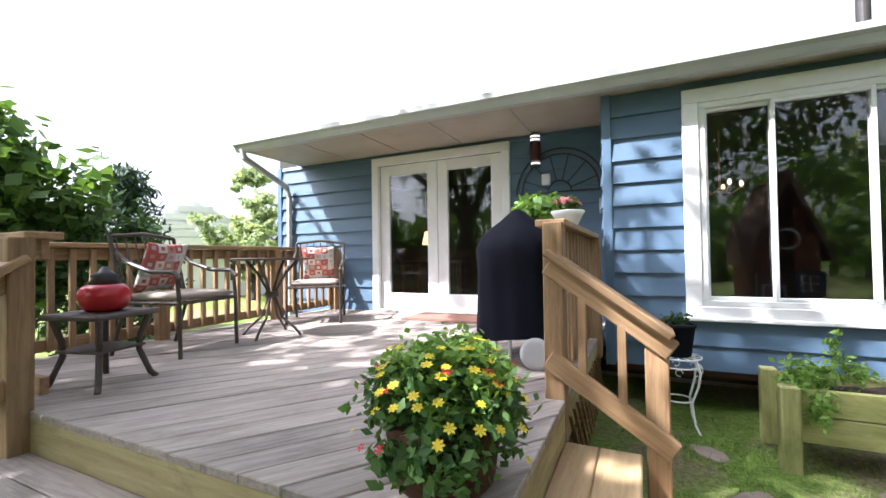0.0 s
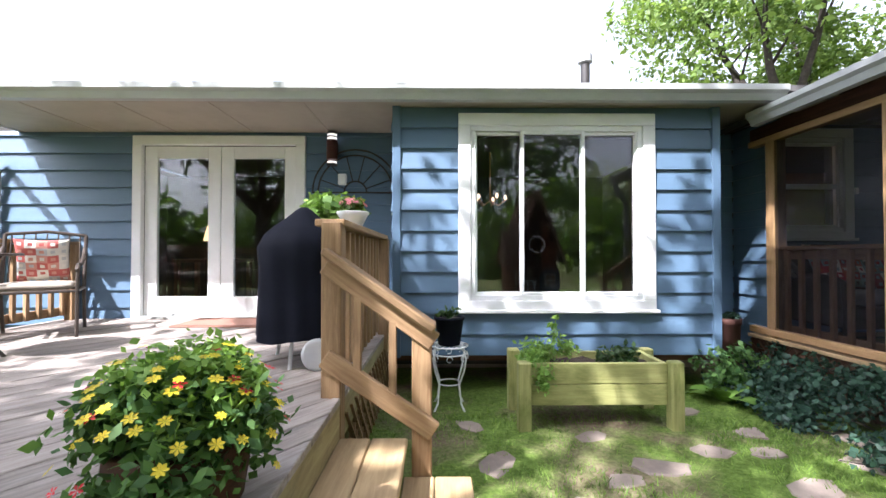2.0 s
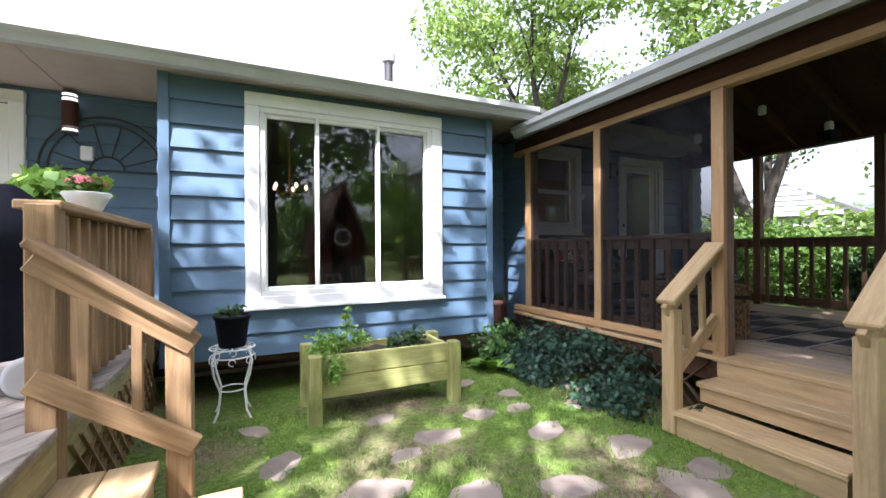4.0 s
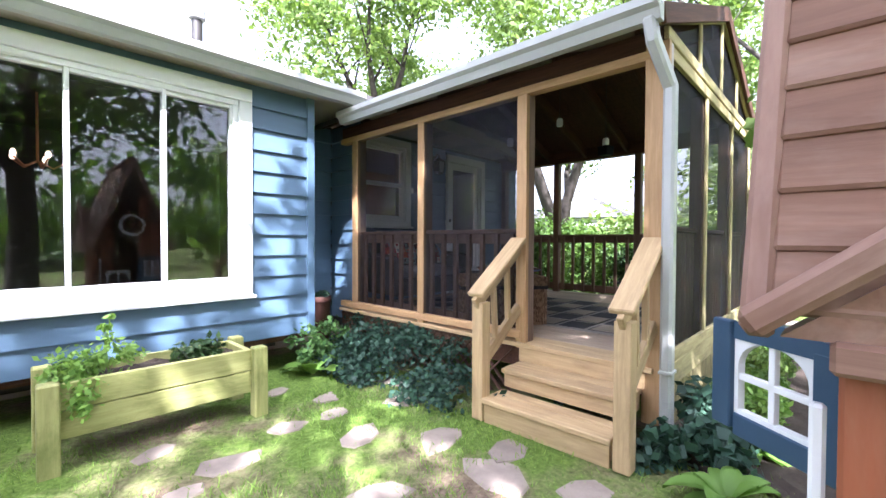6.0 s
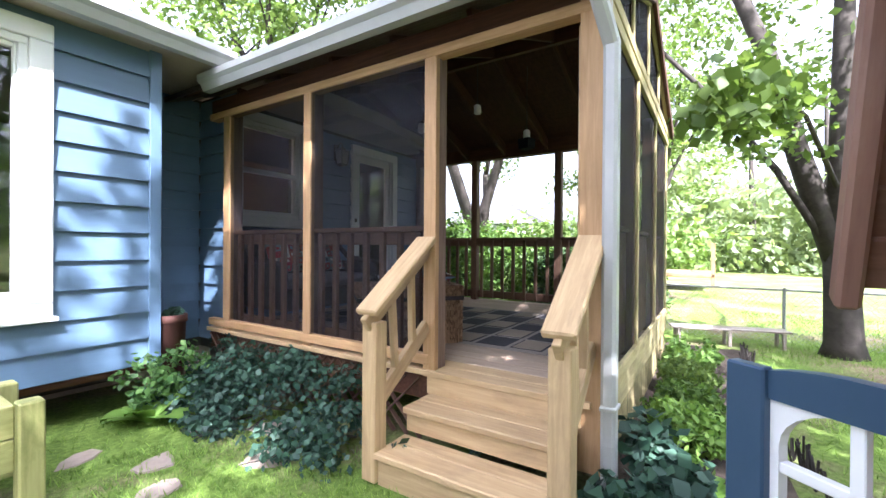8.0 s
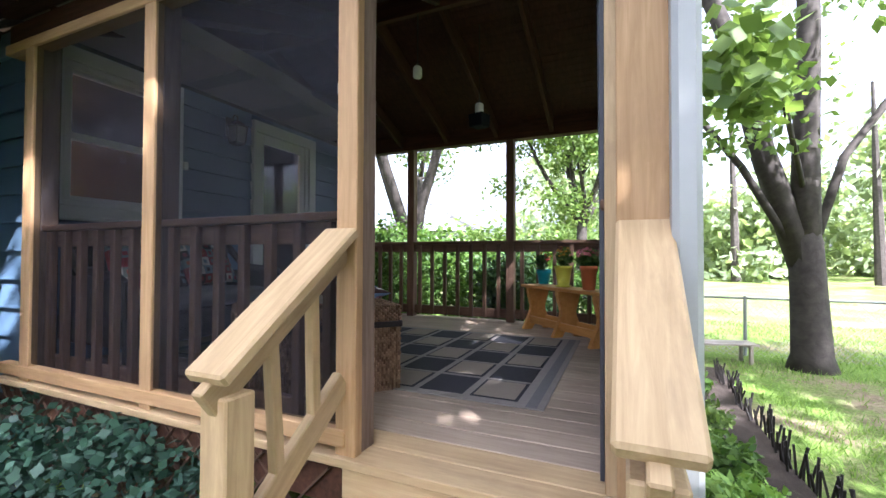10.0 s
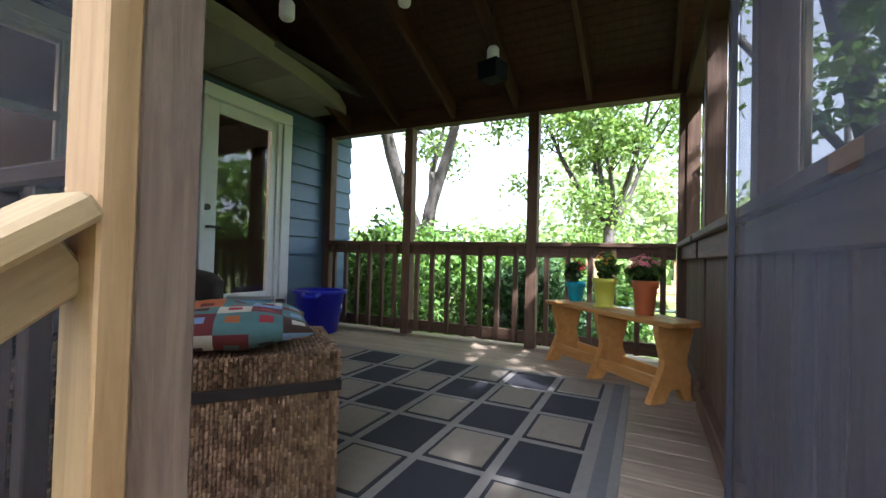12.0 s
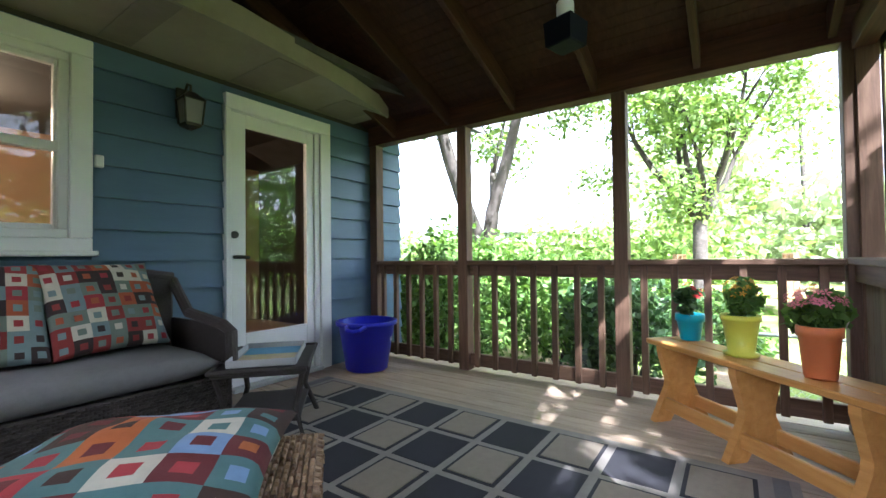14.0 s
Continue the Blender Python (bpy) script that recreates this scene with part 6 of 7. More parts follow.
def bench():
    t = thing("wooden_bench", (6.298, 1.634, PF), 44.5, "honey-coloured pine bench with three hourglass legs", "bench")
    L, H = 1.195, 0.448
    for y in (-0.066, 0.066):
        beam("seat_board", t, ORANGE_PINE, (-L / 2, y, H - 0.015), (L / 2, y, H - 0.015), 0.13, 0.03, 0.006)
    for x in (-0.49, 0.0, 0.49):
        bm = bmesh.new()
        prof = [(-0.175, 0), (-0.075, 0.0), (-0.03, 0.07), (0.03, 0.07), (0.075, 0.0), (0.175, 0), (0.085, 0.19), (0.08, 0.23), (0.125, H - 0.06), (0.125, H - 0.03), (-0.125, H - 0.03), (-0.125, H - 0.06), (-0.08, 0.23), (-0.085, 0.19)]
        a = [bm.verts.new((x - 0.02, y, z)) for y, z in prof]
        b = [bm.verts.new((x + 0.02, y, z)) for y, z in prof]
        bm.faces.new(a)
        bm.faces.new(b[::-1])
        for i in range(len(prof)):
            j = (i + 1) % len(prof)
            bm.faces.new((a[i], b[i], b[j], a[j]))
        bmesh.ops.recalc_face_normals(bm, faces=bm.faces)
        part("leg", bm, ORANGE_PINE, t)
    for y in (-0.095, 0.095):
        beam("stretcher", t, ORANGE_PINE, (-0.50, y, 0.10), (0.50, y, 0.10), 0.024, 0.07, 0.005)


bench()
TEAL = paint("teal_glaze", (0.02, 0.32, 0.42), (0.015, 0.25, 0.33), 0.3, 4, 0.02)
YELLOW = paint("yellow_glaze", (0.62, 0.60, 0.06), (0.52, 0.5, 0.05), 0.35, 4, 0.02)
ORANGE = paint("orange_pot", (0.55, 0.16, 0.05), (0.45, 0.12, 0.04), 0.5, 5, 0.05)
BT = PF + 0.449
potted("flower_pot", (6.693, 1.92, BT), [(0.048, 0), (0.052, 0.008), (0.066, 0.105), (0.075, 0.11), (0.075, 0.15), (0.067, 0.15), (0.062, 0.11)], TEAL, LEAF_DARK, 0.085, 0.19, 260, 0.024, PETAL_R, 30, "small teal pot with dark red flowers on the bench", 51, 5, 0.015)
potted("flower_pot", (6.387, 1.685, BT), [(0.072, 0), (0.075, 0.012), (0.055, 0.016), (0.076, 0.165), (0.084, 0.17), (0.084, 0.197), (0.076, 0.197), (0.07, 0.165)], YELLOW, LEAF_TREE, 0.085, 0.20, 280, 0.028, PETAL_O, 30, "yellow pot with an orange kalanchoe on the bench", 52, 5, 0.016)
potted("flower_pot", (6.092, 1.435, BT), [(0.05, 0), (0.053, 0.01), (0.066, 0.16), (0.074, 0.165), (0.074, 0.205), (0.067, 0.205), (0.062, 0.16)], ORANGE, LEAF_TREE, 0.12, 0.17, 420, 0.028, PETAL_P, 60, "terracotta orange pot with pink flowers on the bench", 53, 5, 0.019)


def rug():
    light = fabric("rug_line", (0.25, 0.225, 0.20))
    taupe = fabric("rug_taupe", (0.27, 0.225, 0.175))
    dark = fabric("rug_dark", (0.03, 0.029, 0.036))
    stripe = fabric("rug_stripe", (0.16, 0.15, 0.15))
    cx, cy, nx, ny = 0.345, 0.293, 5, 9
    x0, y0, e, b = 4.352, 1.625, 0.045, 0.12      # corner of the pattern; end and side borders
    t = thing("rug", (x0, y0, PF), label="flat woven rug of taupe and black squares", category="rug")
    part("backing", box(bmesh.new(), (-e, -b, 0.001), (nx * cx + e, ny * cy + b, 0.007), 0.002), light, t)
    for y in (-0.085, ny * cy + 0.03):
        part("side_stripe", box(bmesh.new(), (-e + 0.01, y, 0.007), (nx * cx + e - 0.01, y + 0.055, 0.0085)), stripe, t)
    for i in range(nx):
        for j in range(ny):
            a, q = i * cx, j * cy
            g = 0.02
            if (nx - 1 - i + j) % 2:
                part("dark_square", box(bmesh.new(), (a + g, q + g, 0.007), (a + cx - g, q + cy - g, 0.0095)), dark, t)
            else:
                part("border_square", box(bmesh.new(), (a + g, q + g, 0.007), (a + cx - g, q + cy - g, 0.0095)), dark, t)
                part("taupe_square", box(bmesh.new(), (a + g + 0.017, q + g + 0.017, 0.0095), (a + cx - g - 0.017, q + cy - g - 0.017, 0.013)), taupe, t)


rug()


def wall_lantern():
    t = thing("wall_lantern", (5.17, PY1 + 0.035 - 0.022, 2.30), label="black iron wall lantern with glass panes by the porch door", category="wall lantern")
    part("plate", box(bmesh.new(), (-0.045, -0.02, 0.05), (0.045, 0, 0.25), 0.006), IRON, t)
    part("arm", tube(bmesh.new(), [(0, -0.02, 0.2), (0, -0.07, 0.27), (0, -0.11, 0.25), (0, -0.11, 0.2)], 0.008, 8), IRON, t)
    part("roof", lathe(bmesh.new(), [(0.095, 0.155), (0.085, 0.165), (0.03, 0.205), (0.012, 0.21)], 4, pose(0, -0.11, 0, 0, 0, 45)), IRON, t)
    part("base", lathe(bmesh.new(), [(0.02, -0.035), (0.065, -0.015), (0.07, 0.0)], 4, pose(0, -0.11, 0, 0, 0, 45)), IRON, t)
    for a in (45, 135, 225, 315):
        c, s = math.cos(radians(a)), math.sin(radians(a))
        part("bar", tube(bmesh.new(), [(0.07 * c, -0.11 + 0.07 * s, 0), (0.088 * c, -0.11 + 0.088 * s, 0.16)], 0.006, 6), IRON, t)
    part("glass", lathe(bmesh.new(), [(0.062, 0.005), (0.08, 0.15)], 4, pose(0, -0.11, 0, 0, 0, 45)), paint("frosted_glass", (0.25, 0.25, 0.24), (0.2, 0.2, 0.2), 0.3), t, "cloudy glass")


wall_lantern()
for x, y, z in ((5.619, 2.265, 2.462), (5.242, 2.655, 2.685), (4.747, 3.005, 2.425)):
    zr = 0.025 + RZ - abs(x + 0.143 - RX) * (RZ - EZ) / (RX - EX0) - 0.03
    t = thing("hanging_lantern", (x, y, z), label="small dark hanging lantern with white glass under the porch ceiling", category="lantern", group="hanging lanterns")
    part("glass", lathe(bmesh.new(), [(0.030, -0.05), (0.036, -0.04), (0.036, 0.025), (0.026, 0.04)], 16), WHITE, t, "white glass", True)
    if z < 2.47 and x > 5:
        part("body", lathe(bmesh.new(), [(0.075, -0.16), (0.085, -0.155), (0.092, -0.055), (0.05, -0.045)], 4, pose(0, 0, 0, 0, 0, 30)), COVER, t, "dark green-black box body")
    part("cap", lathe(bmesh.new(), [(0.022, 0.04), (0.02, 0.05), (0.008, 0.065)], 14), IRON, t)
    part("cord", tube(bmesh.new(), [(0, 0, 0.06), (0, 0, zr - z)], 0.004, 6), IRON, t)
hk = thing("wall_hook", (4.727, PY1 + 0.035 - 0.022, 1.96), label="small white sensor on the blue wall", category="sensor")
part("body", box(bmesh.new(), (-0.02, -0.03, 0), (0.02, 0, 0.07), 0.005), WHITE, hk)
PF = PFN
regrow(before, *INS)
# lamp and furniture seen through the glass
il = thing("table_lamp", (-2.95, 6.5, 0.48), label="lit table lamp in the dark room behind the french door", category="table lamp")
part("base", lathe(bmesh.new(), [(0.09, 0.75), (0.05, 0.78), (0.03, 0.95), (0.02, 1.05)], 18), TERRA, il, smooth=True)
part("shade", lathe(bmesh.new(), [(0.15, 1.02), (0.10, 1.24)], 22), glow("lamp_shade", (1.0, 0.62, 0.25), 0.8), il, "glowing amber shade")
part("table", box(bmesh.new(), (-0.45, -0.3, 0.70), (0.45, 0.3, 0.75), 0.01), PORCH_DARK, il)
for x in (-0.4, 0.4):
    for y in (-0.25, 0.25):
        part("table_leg", box(bmesh.new(), (x - 0.03, y - 0.03, 0), (x + 0.03, y + 0.03, 0.7), 0.004), PORCH_DARK, il)
ch = thing("chandelier", (1.15, 6.2, 2.05), label="small brass chandelier with warm bulbs behind the big window", category="chandelier")
part("stem", tube(bmesh.new(), [(0, 0, 0.73), (0, 0, 0.0)], 0.012, 8), TERRA, ch)
for k in range(5):
    a = 2 * math.pi * k / 5
    c, s = math.cos(a), math.sin(a)
    part("arm", tube(bmesh.new(), [(0, 0, 0.02), (0.12 * c, 0.12 * s, -0.05), (0.22 * c, 0.22 * s, 0.03)], 0.008, 6), TERRA, ch)
    part("bulb", lathe(bmesh.new(), [(0.012, 0.03), (0.026, 0.06), (0.012, 0.1)], 10, pose(0.22 * c, 0.22 * s, 0)), glow("warm_bulb", (1.0, 0.7, 0.4), 0.7), ch, "lit bulb")

# ---- playhouse beside the walk ----
before = set(bpy.data.objects)
PH_ROOF = wood("brown_painted_board", (0.13, 0.062, 0.036), (0.23, 0.12, 0.075), (0.42, 0.32, 0.26), 0.28, 0.6, 14, 0.2, 0.4)
PH_TRIM = wood("worn_pink_brown_trim", (0.19, 0.10, 0.07), (0.30, 0.175, 0.125), (0.46, 0.34, 0.28), 0.3, 0.6, 12, 0.15, 0.4)
PH_WALL = wood("rust_brown_board", (0.22, 0.065, 0.027), (0.30, 0.095, 0.042), (0.36, 0.22, 0.16), 0.25, 0.6, 10, 0.15, 0.2)
PH_BLUE = paint("navy_paint", (0.030, 0.065, 0.115), (0.045, 0.085, 0.14), 0.45, 4, 0.15, 0.6)
PH_PALE = wood("peeling_pale_blue", (0.35, 0.45, 0.48), (0.48, 0.55, 0.56), (0.30, 0.20, 0.15), 0.6, 0.7, 8, 0.1, 0.4)


def arched_window(t, w, h, m=None):
    """White arched frame with a cross of bars, in x and z, from its lower left corner."""
    bm = bmesh.new()
    k, bar, d = 14, 0.024, 0.012
    r = w / 2 - bar
    zs = h - bar - r * 0.75
    inner = [(bar, bar), (w - bar, bar)] + [(w / 2 + r * math.cos(a), zs + 0.75 * r * math.sin(a)) for a in np.linspace(0, math.pi, k)]
    outer = [(0, 0), (w, 0)]
    for (x, z) in inner[2:]:
        a = math.atan2(z - zs + 1e-6, x - w / 2)
        s = min((w / 2) / max(abs(math.cos(a)), 1e-6), (h - zs) / max(math.sin(a), 1e-6))
        outer.append((w / 2 + s * math.cos(a), zs + s * math.sin(a)))
    n = len(inner)
    fi = [bm.verts.new((x, -d, z)) for x, z in inner]
    fo = [bm.verts.new((x, -d, z)) for x, z in outer]
    bi = [bm.verts.new((x, d, z)) for x, z in inner]
    bo = [bm.verts.new((x, d, z)) for x, z in outer]
    for i in range(n):
        j = (i + 1) % n
        for f in ((fo[i], fo[j], fi[j], fi[i]), (bo[j], bo[i], bi[i], bi[j]), (fi[i], fi[j], bi[j], bi[i]), (fo[j], fo[i], bo[i], bo[j])):
            bm.faces.new(f)
    part("window_frame", bm, WHITE, t, "white arched frame", m=m)
    mm = m if m is not None else Matrix.Identity(4)
    for a, b in (((w / 2, 0, bar), (w / 2, 0, zs + 0.75 * r)), ((bar, 0, h * 0.47), (w - bar, 0, h * 0.47))):
        beam("glazing_bar", t, WHITE, mm @ Vector(a), mm @ Vector(b), 0.02, 0.02, 0.002, up=(0, 1, 0) if a[2] != b[2] else (0, 0, 1))


def playhouse():
    t = thing("playhouse", (1.708, -0.35, 0.0), label="weathered brown wooden playhouse with a steep boarded roof", category="playhouse")
    E, A = 1.125, 2.0          # eave and apex heights
    hw, ny, sy = 0.34, 0.60, -0.75
    # walls: four sides of boards
    for y, lab in ((0.50, ""), (-0.65, "")):
        for k in range(5):
            x = -0.21 + k * 0.105
            if y > 0 and 1 <= k <= 2:
                beam("wall_board", t, PH_WALL, (x, y, 0.35), (x, y, 0.60), 0.02, 0.10, 0.003, up=(1, 0, 0))
                continue
            top = E + (A - E) * (1 - abs(x) / hw) - 0.06
            beam("wall_board", t, PH_WALL, (x, y, 0.35), (x, y, top), 0.02, 0.10, 0.003, up=(1, 0, 0))
    for x in (-0.25, 0.25):
        for k in range(11):
            y = -0.60 + k * 0.105
            beam("wall_board", t, PH_WALL, (x, y, 0.35), (x, y, E + 0.02), 0.10, 0.02, 0.003, up=(1, 0, 0))
    # two roof slopes of lapped boards
    for s in (-1, 1):
        n = 13
        for k in range(n):
            f0, f1 = k / n, (k + 1.12) / n
            a = Vector((s * hw * (1 - f0), 0, E + (A - E) * f0))
            b = Vector((s * hw * (1 - f1), 0, E + (A - E) * f1))
            mid, d = (a + b) / 2, (b - a)
            nrm = Vector((s * (A - E), 0, hw)).normalized()
            off = nrm * 0.014
            tilt = (d.normalized() + nrm * -0.10).normalized()
            beam("roof_board", t, PH_ROOF, mid + off + Vector((0, sy, 0)), mid + off + Vector((0, ny, 0)), 0.016, d.length, 0.004, up=tilt)
        for y, m_ in ((ny + 0.012, PH_TRIM), (sy - 0.012, PH_TRIM)):
            beam("rake_board", t, m_, (s * (hw + 0.01), y, E - 0.02), (0, y, A + 0.02), 0.03, 0.045, 0.006, up=(s * 0.8, 0, 0.6))
    beam("ridge_board", t, PH_TRIM, (0, sy - 0.03, A + 0.03), (0, ny + 0.03, A + 0.03), 0.09, 0.03, 0.006)
    # side hood over the serving counter
    hx, hz, y0, y1 = -0.36, E + 0.012, -0.55, 0.59
    ym = (y0 + y1) / 2
    bm = bmesh.new()
    f = [bm.verts.new(c) for c in ((hx, y0, hz - 0.03), (hx, y1, hz - 0.03), (hx, ym, hz + 0.42))]
    g = [bm.verts.new((v.co.x + 0.06, v.co.y, v.co.z)) for v in f]
    bm.faces.new(f)
    bm.faces.new(g[::-1])
    for i in range(3):
        bm.faces.new((f[i], g[i], g[(i + 1) % 3], f[(i + 1) % 3]))
    bmesh.ops.recalc_face_normals(bm, faces=bm.faces)
    part("hood", bm, PH_ROOF, t, "flat brown gable hood")
    for ya, yb in ((y1 + 0.03, ym), (y0 - 0.03, ym)):
        beam("hood_trim", t, PH_TRIM, (hx - 0.012, ya, hz - 0.02), (hx - 0.012, yb, hz + 0.46), 0.03, 0.034, 0.008)
    beam("hood_rail", t, PH_TRIM, (hx + 0.02, y0, hz - 0.045), (hx + 0.02, y1 - 0.04, hz - 0.045), 0.06, 0.035, 0.005)
    for y in (0.50, 0.40):
        beam("post", t, PH_WALL, (hx + 0.05, y, 0.35), (hx + 0.05, y, hz - 0.05), 0.04, 0.085, 0.005, up=(0, 1, 0))
    beam("side_panel", t, WHITE, (hx + 0.09, 0.56, 0.35), (hx + 0.09, 0.56, hz - 0.12), 0.016, 0.016, 0.004, up=(0, 1, 0))
    beam("old_board", t, PH_PALE, (hx + 0.06, 0.28, 0.35), (hx + 0.06, 0.28, hz - 0.18), 0.02, 0.13, 0.004, up=(0, 1, 0))
    # front gable: round attic window and two arched windows
    part("attic_window", tube(bmesh.new(), [(0.10 * math.cos(a), 0.52, 1.36 + 0.10 * math.sin(a)) for a in np.linspace(0, 2 * math.pi, 25)], 0.015, 8), WHITE, t, "round white attic window")
    arched_window(t, 0.2, 0.28, pose(-0.22, 0.525, 0.62))
    # blue half door, open
    d = thing("half_door", (0.389, 0.50, 0.0), 52)
    d.parent = t
    W, z0, z1 = 0.414, 0.606, 0.930
    beam("stile", d, PH_BLUE, (0.05, 0, z0), (0.05, 0, z1), 0.03, 0.10, 0.004, up=(1, 0, 0))
    beam("stile", d, PH_BLUE, (W - 0.035, 0.012, z0 + 0.02), (W - 0.035, 0.012, z1 + 0.035), 0.03, 0.07, 0.004, up=(1, 0, 0))
    beam("rail", d, PH_BLUE, (0.10, 0, z0 + 0.035), (W - 0.07, 0, z0 + 0.035), 0.03, 0.07, 0.004)
    bm = bmesh.new()
    k = 16
    ar = [(W / 2 + (W / 2) * math.cos(a), z1 - 0.02 + 0.0675 * math.sin(a)) for a in np.linspace(0, math.pi, k)]
    fr = [bm.verts.new((x, -0.014, z)) for x, z in ar]
    bk = [bm.verts.new((x, 0.014, z)) for x, z in ar]
    bm.faces.new(fr)
    bm.faces.new(bk[::-1])
    for i in range(k):
        j = (i + 1) % k
        bm.faces.new((fr[i], bk[i], bk[j], fr[j]))
    bmesh.ops.recalc_face_normals(bm, faces=bm.faces)
    part("arched_top", bm, PH_BLUE, d)
    arched_window(d, 0.266, 0.27, pose(0.088, -0.004, z0 + 0.06))
    for z in (z0 + 0.05, z0 + 0.10):
        part("screw", tube(bmesh.new(), [(W - 0.03, -0.006, z), (W - 0.03, -0.002, z)], 0.006, 8), PLASTIC, d)
    # the house stands larger and farther off than its small door leaf
    held = t.matrix_basis @ d.matrix_basis
    t.matrix_basis = Matrix.Translation(PH_PIVOT) @ Matrix.Scale(1.4, 4) @ Matrix.Translation(-PH_PIVOT) @ t.matrix_basis
    d.matrix_basis = t.matrix_basis.inverted() @ held


PH_PIVOT = Vector((0.892, 0.201, 1.205))
playhouse()

# ---- lawn, path and beds ----
rs = np.random.RandomState(4)
def lawn_patch(name, x0, x1, y0, y1, n, h, seed, keep):
    r = np.random.RandomState(seed)
    x, y = r.uniform(x0, x1, n), r.uniform(y0, y1, n)
    k = np.array([keep(a, b) for a, b in zip(x, y)]) > r.rand(n)
    x, y = x[k], y[k]
    n = len(x)
    a = r.rand(n) * 6.28
    hh = h * (0.5 + r.rand(n))
    w = 0.0035 + 0.003 * r.rand(n)
    lean = r.normal(size=(n, 2)) * 0.5
    p = np.stack([x, y, np.full(n, -0.012)], 1)
    s = np.stack([np.cos(a) * w, np.sin(a) * w, np.zeros(n)], 1)
    tip = p + np.stack([lean[:, 0] * hh, lean[:, 1] * hh, hh], 1)
    v = np.stack([p - s, p + s, tip], 1).reshape(-1, 3)
    return tagged(raw_mesh(name, GRASS, v, 3), "short green grass blades on the lawn", "grass", kind="stuff")


STONES = [(0.62, 2.60, .20), (1.02, 2.15, .24), (1.55, 2.55, .2), (1.95, 2.75, .18), (2.2, 2.3, .22), (1.45, 1.85, .24), (0.95, 1.55, .25), (1.9, 1.75, .25), (2.55, 1.95, .24), (2.45, 1.45, .26), (2.0, 1.25, .22), (2.62, 1.05, .2), (2.75, 2.55, .2), (3.0, 2.9, .2), (2.4, 3.0, .16), (2.85, 3.25, .17), (0.5, 3.15, .17), (1.3, 2.95, .16), (2.2, 3.4, .16), (1.35, 1.2, .2), (0.75, 0.95, .22), (2.68, 1.55, .2), (0.72, 2.05, .15), (1.28, 2.42, .15), (1.18, 1.82, .13), (1.65, 1.45, .2), (2.3, 2.72, .13), (1.75, 0.85, .18), (0.45, 1.75, .15)]


def bare(x, y):
    return noise.noise((x * 1.3 + 5, y * 1.3, 2.0)) + 0.5 * noise.noise((x * 4, y * 4, 7.0))


def keep_grass(x, y):
    if x < -0.15 and y > 1.0:
        return 0
    for a, b, r in STONES:
        if (x - a) ** 2 + (y - b) ** 2 < (r * 0.45) ** 2:
            return 0
    if y > 3.35 or x > 3.2:
        return 0.1
    return 0.9 if bare(x, y) < 0.02 else 0.15


lawn_patch("grass", -0.6, 3.4, 0.2, 3.9, 60000, 0.045, 1, keep_grass)
lawn_patch("grass", 3.4, 11.0, -5.0, 0.3, 60000, 0.06, 2, lambda x, y: 0 if y > 0.08 else 0.9 if bare(x * 0.6, y * 0.6) < 0.08 else 0.15)
lawn_patch("grass", -2.0, 3.4, -2.0, 0.2, 16000, 0.045, 3, keep_grass)
PATHW = thing("stone_path", (0, 0, 0), label="uneven tan flagstones sunk in the lawn", category="path", kind="structure")
for i, (x, y, r) in enumerate(STONES):
    r *= 0.84
    q = random.Random(i)
    bm = bmesh.new()
    n = 7
    pts = [(r * q.uniform(0.62, 1.2) * math.cos(2 * math.pi * k / n + 0.3), r * q.uniform(0.5, 0.95) * math.sin(2 * math.pi * k / n)) for k in range(n)]
    top = [bm.verts.new((a * 0.93, b * 0.93, 0.016 + q.uniform(-.004, .004))) for a, b in pts]
    mid = [bm.verts.new((a, b, 0.006)) for a, b in pts]
    bot = [bm.verts.new((a, b, -0.04)) for a, b in pts]
    bm.faces.new(top)
    for A_, B_ in ((mid, top), (bot, mid)):
        for k in range(n):
            bm.faces.new((A_[k], A_[(k + 1) % n], B_[(k + 1) % n], B_[k]))
    part("flagstone", bm, STONE, PATHW, m=pose(x, y, 0, 0, 0, q.uniform(0, 360)))

# ivy bank under the porch front and low plants
iv = thing("ivy", (3.0, 3.0, 0.0), label="dark green ivy mound against the porch skirt", category="ivy")
q = random.Random(9)
cs, rr = [], []
for i in range(70):
    y = q.uniform(-0.85, 0.95)
    x = q.uniform(-0.25, 0.32)
    z = max(0.03, 0.05 + 0.34 * (x + 0.25) / 0.57 * (0.45 + 0.55 * min(1, (y + 0.85) / 0.7)) + q.uniform(-0.04, 0.06))
    cs.append((x, y, z))
    rr.append((0.13, 0.15, 0.09))
for i in range(22):
    cs.append((q.uniform(-0.42, -0.02), q.uniform(0.62, 0.86), q.uniform(0.08, 0.42)))
    rr.append((0.09, 0.10, 0.09))
leaves("leaves", LEAF_IVY, cs[:70], rr[:70], 5200, 0.021, iv, seed=9, shell=0.3, aspect=0.8)
leaves("corner_leaves", LEAF_MID, cs[70:], rr[70:], 1100, 0.023, iv, "brighter green leaves at the wall corner", 19, shell=0.3, aspect=0.7)
for k in range(26):
    c = Vector(cs[k])
    runner = tube(bmesh.new(), [(c.x + 0.30, c.y, 0.02), (c.x + 0.12, c.y + q.uniform(-.12, .12), c.z * 0.7), c, (c.x - 0.12, c.y + q.uniform(-.1, .1), c.z * 0.55)], [0.009, 0.007, 0.005, 0.003], 5)
    part("runner", runner, BARK, iv)
iv2 = thing("ivy", (3.30, 0.72, 0.0), label="ivy and hostas beside the downspout", category="ivy")
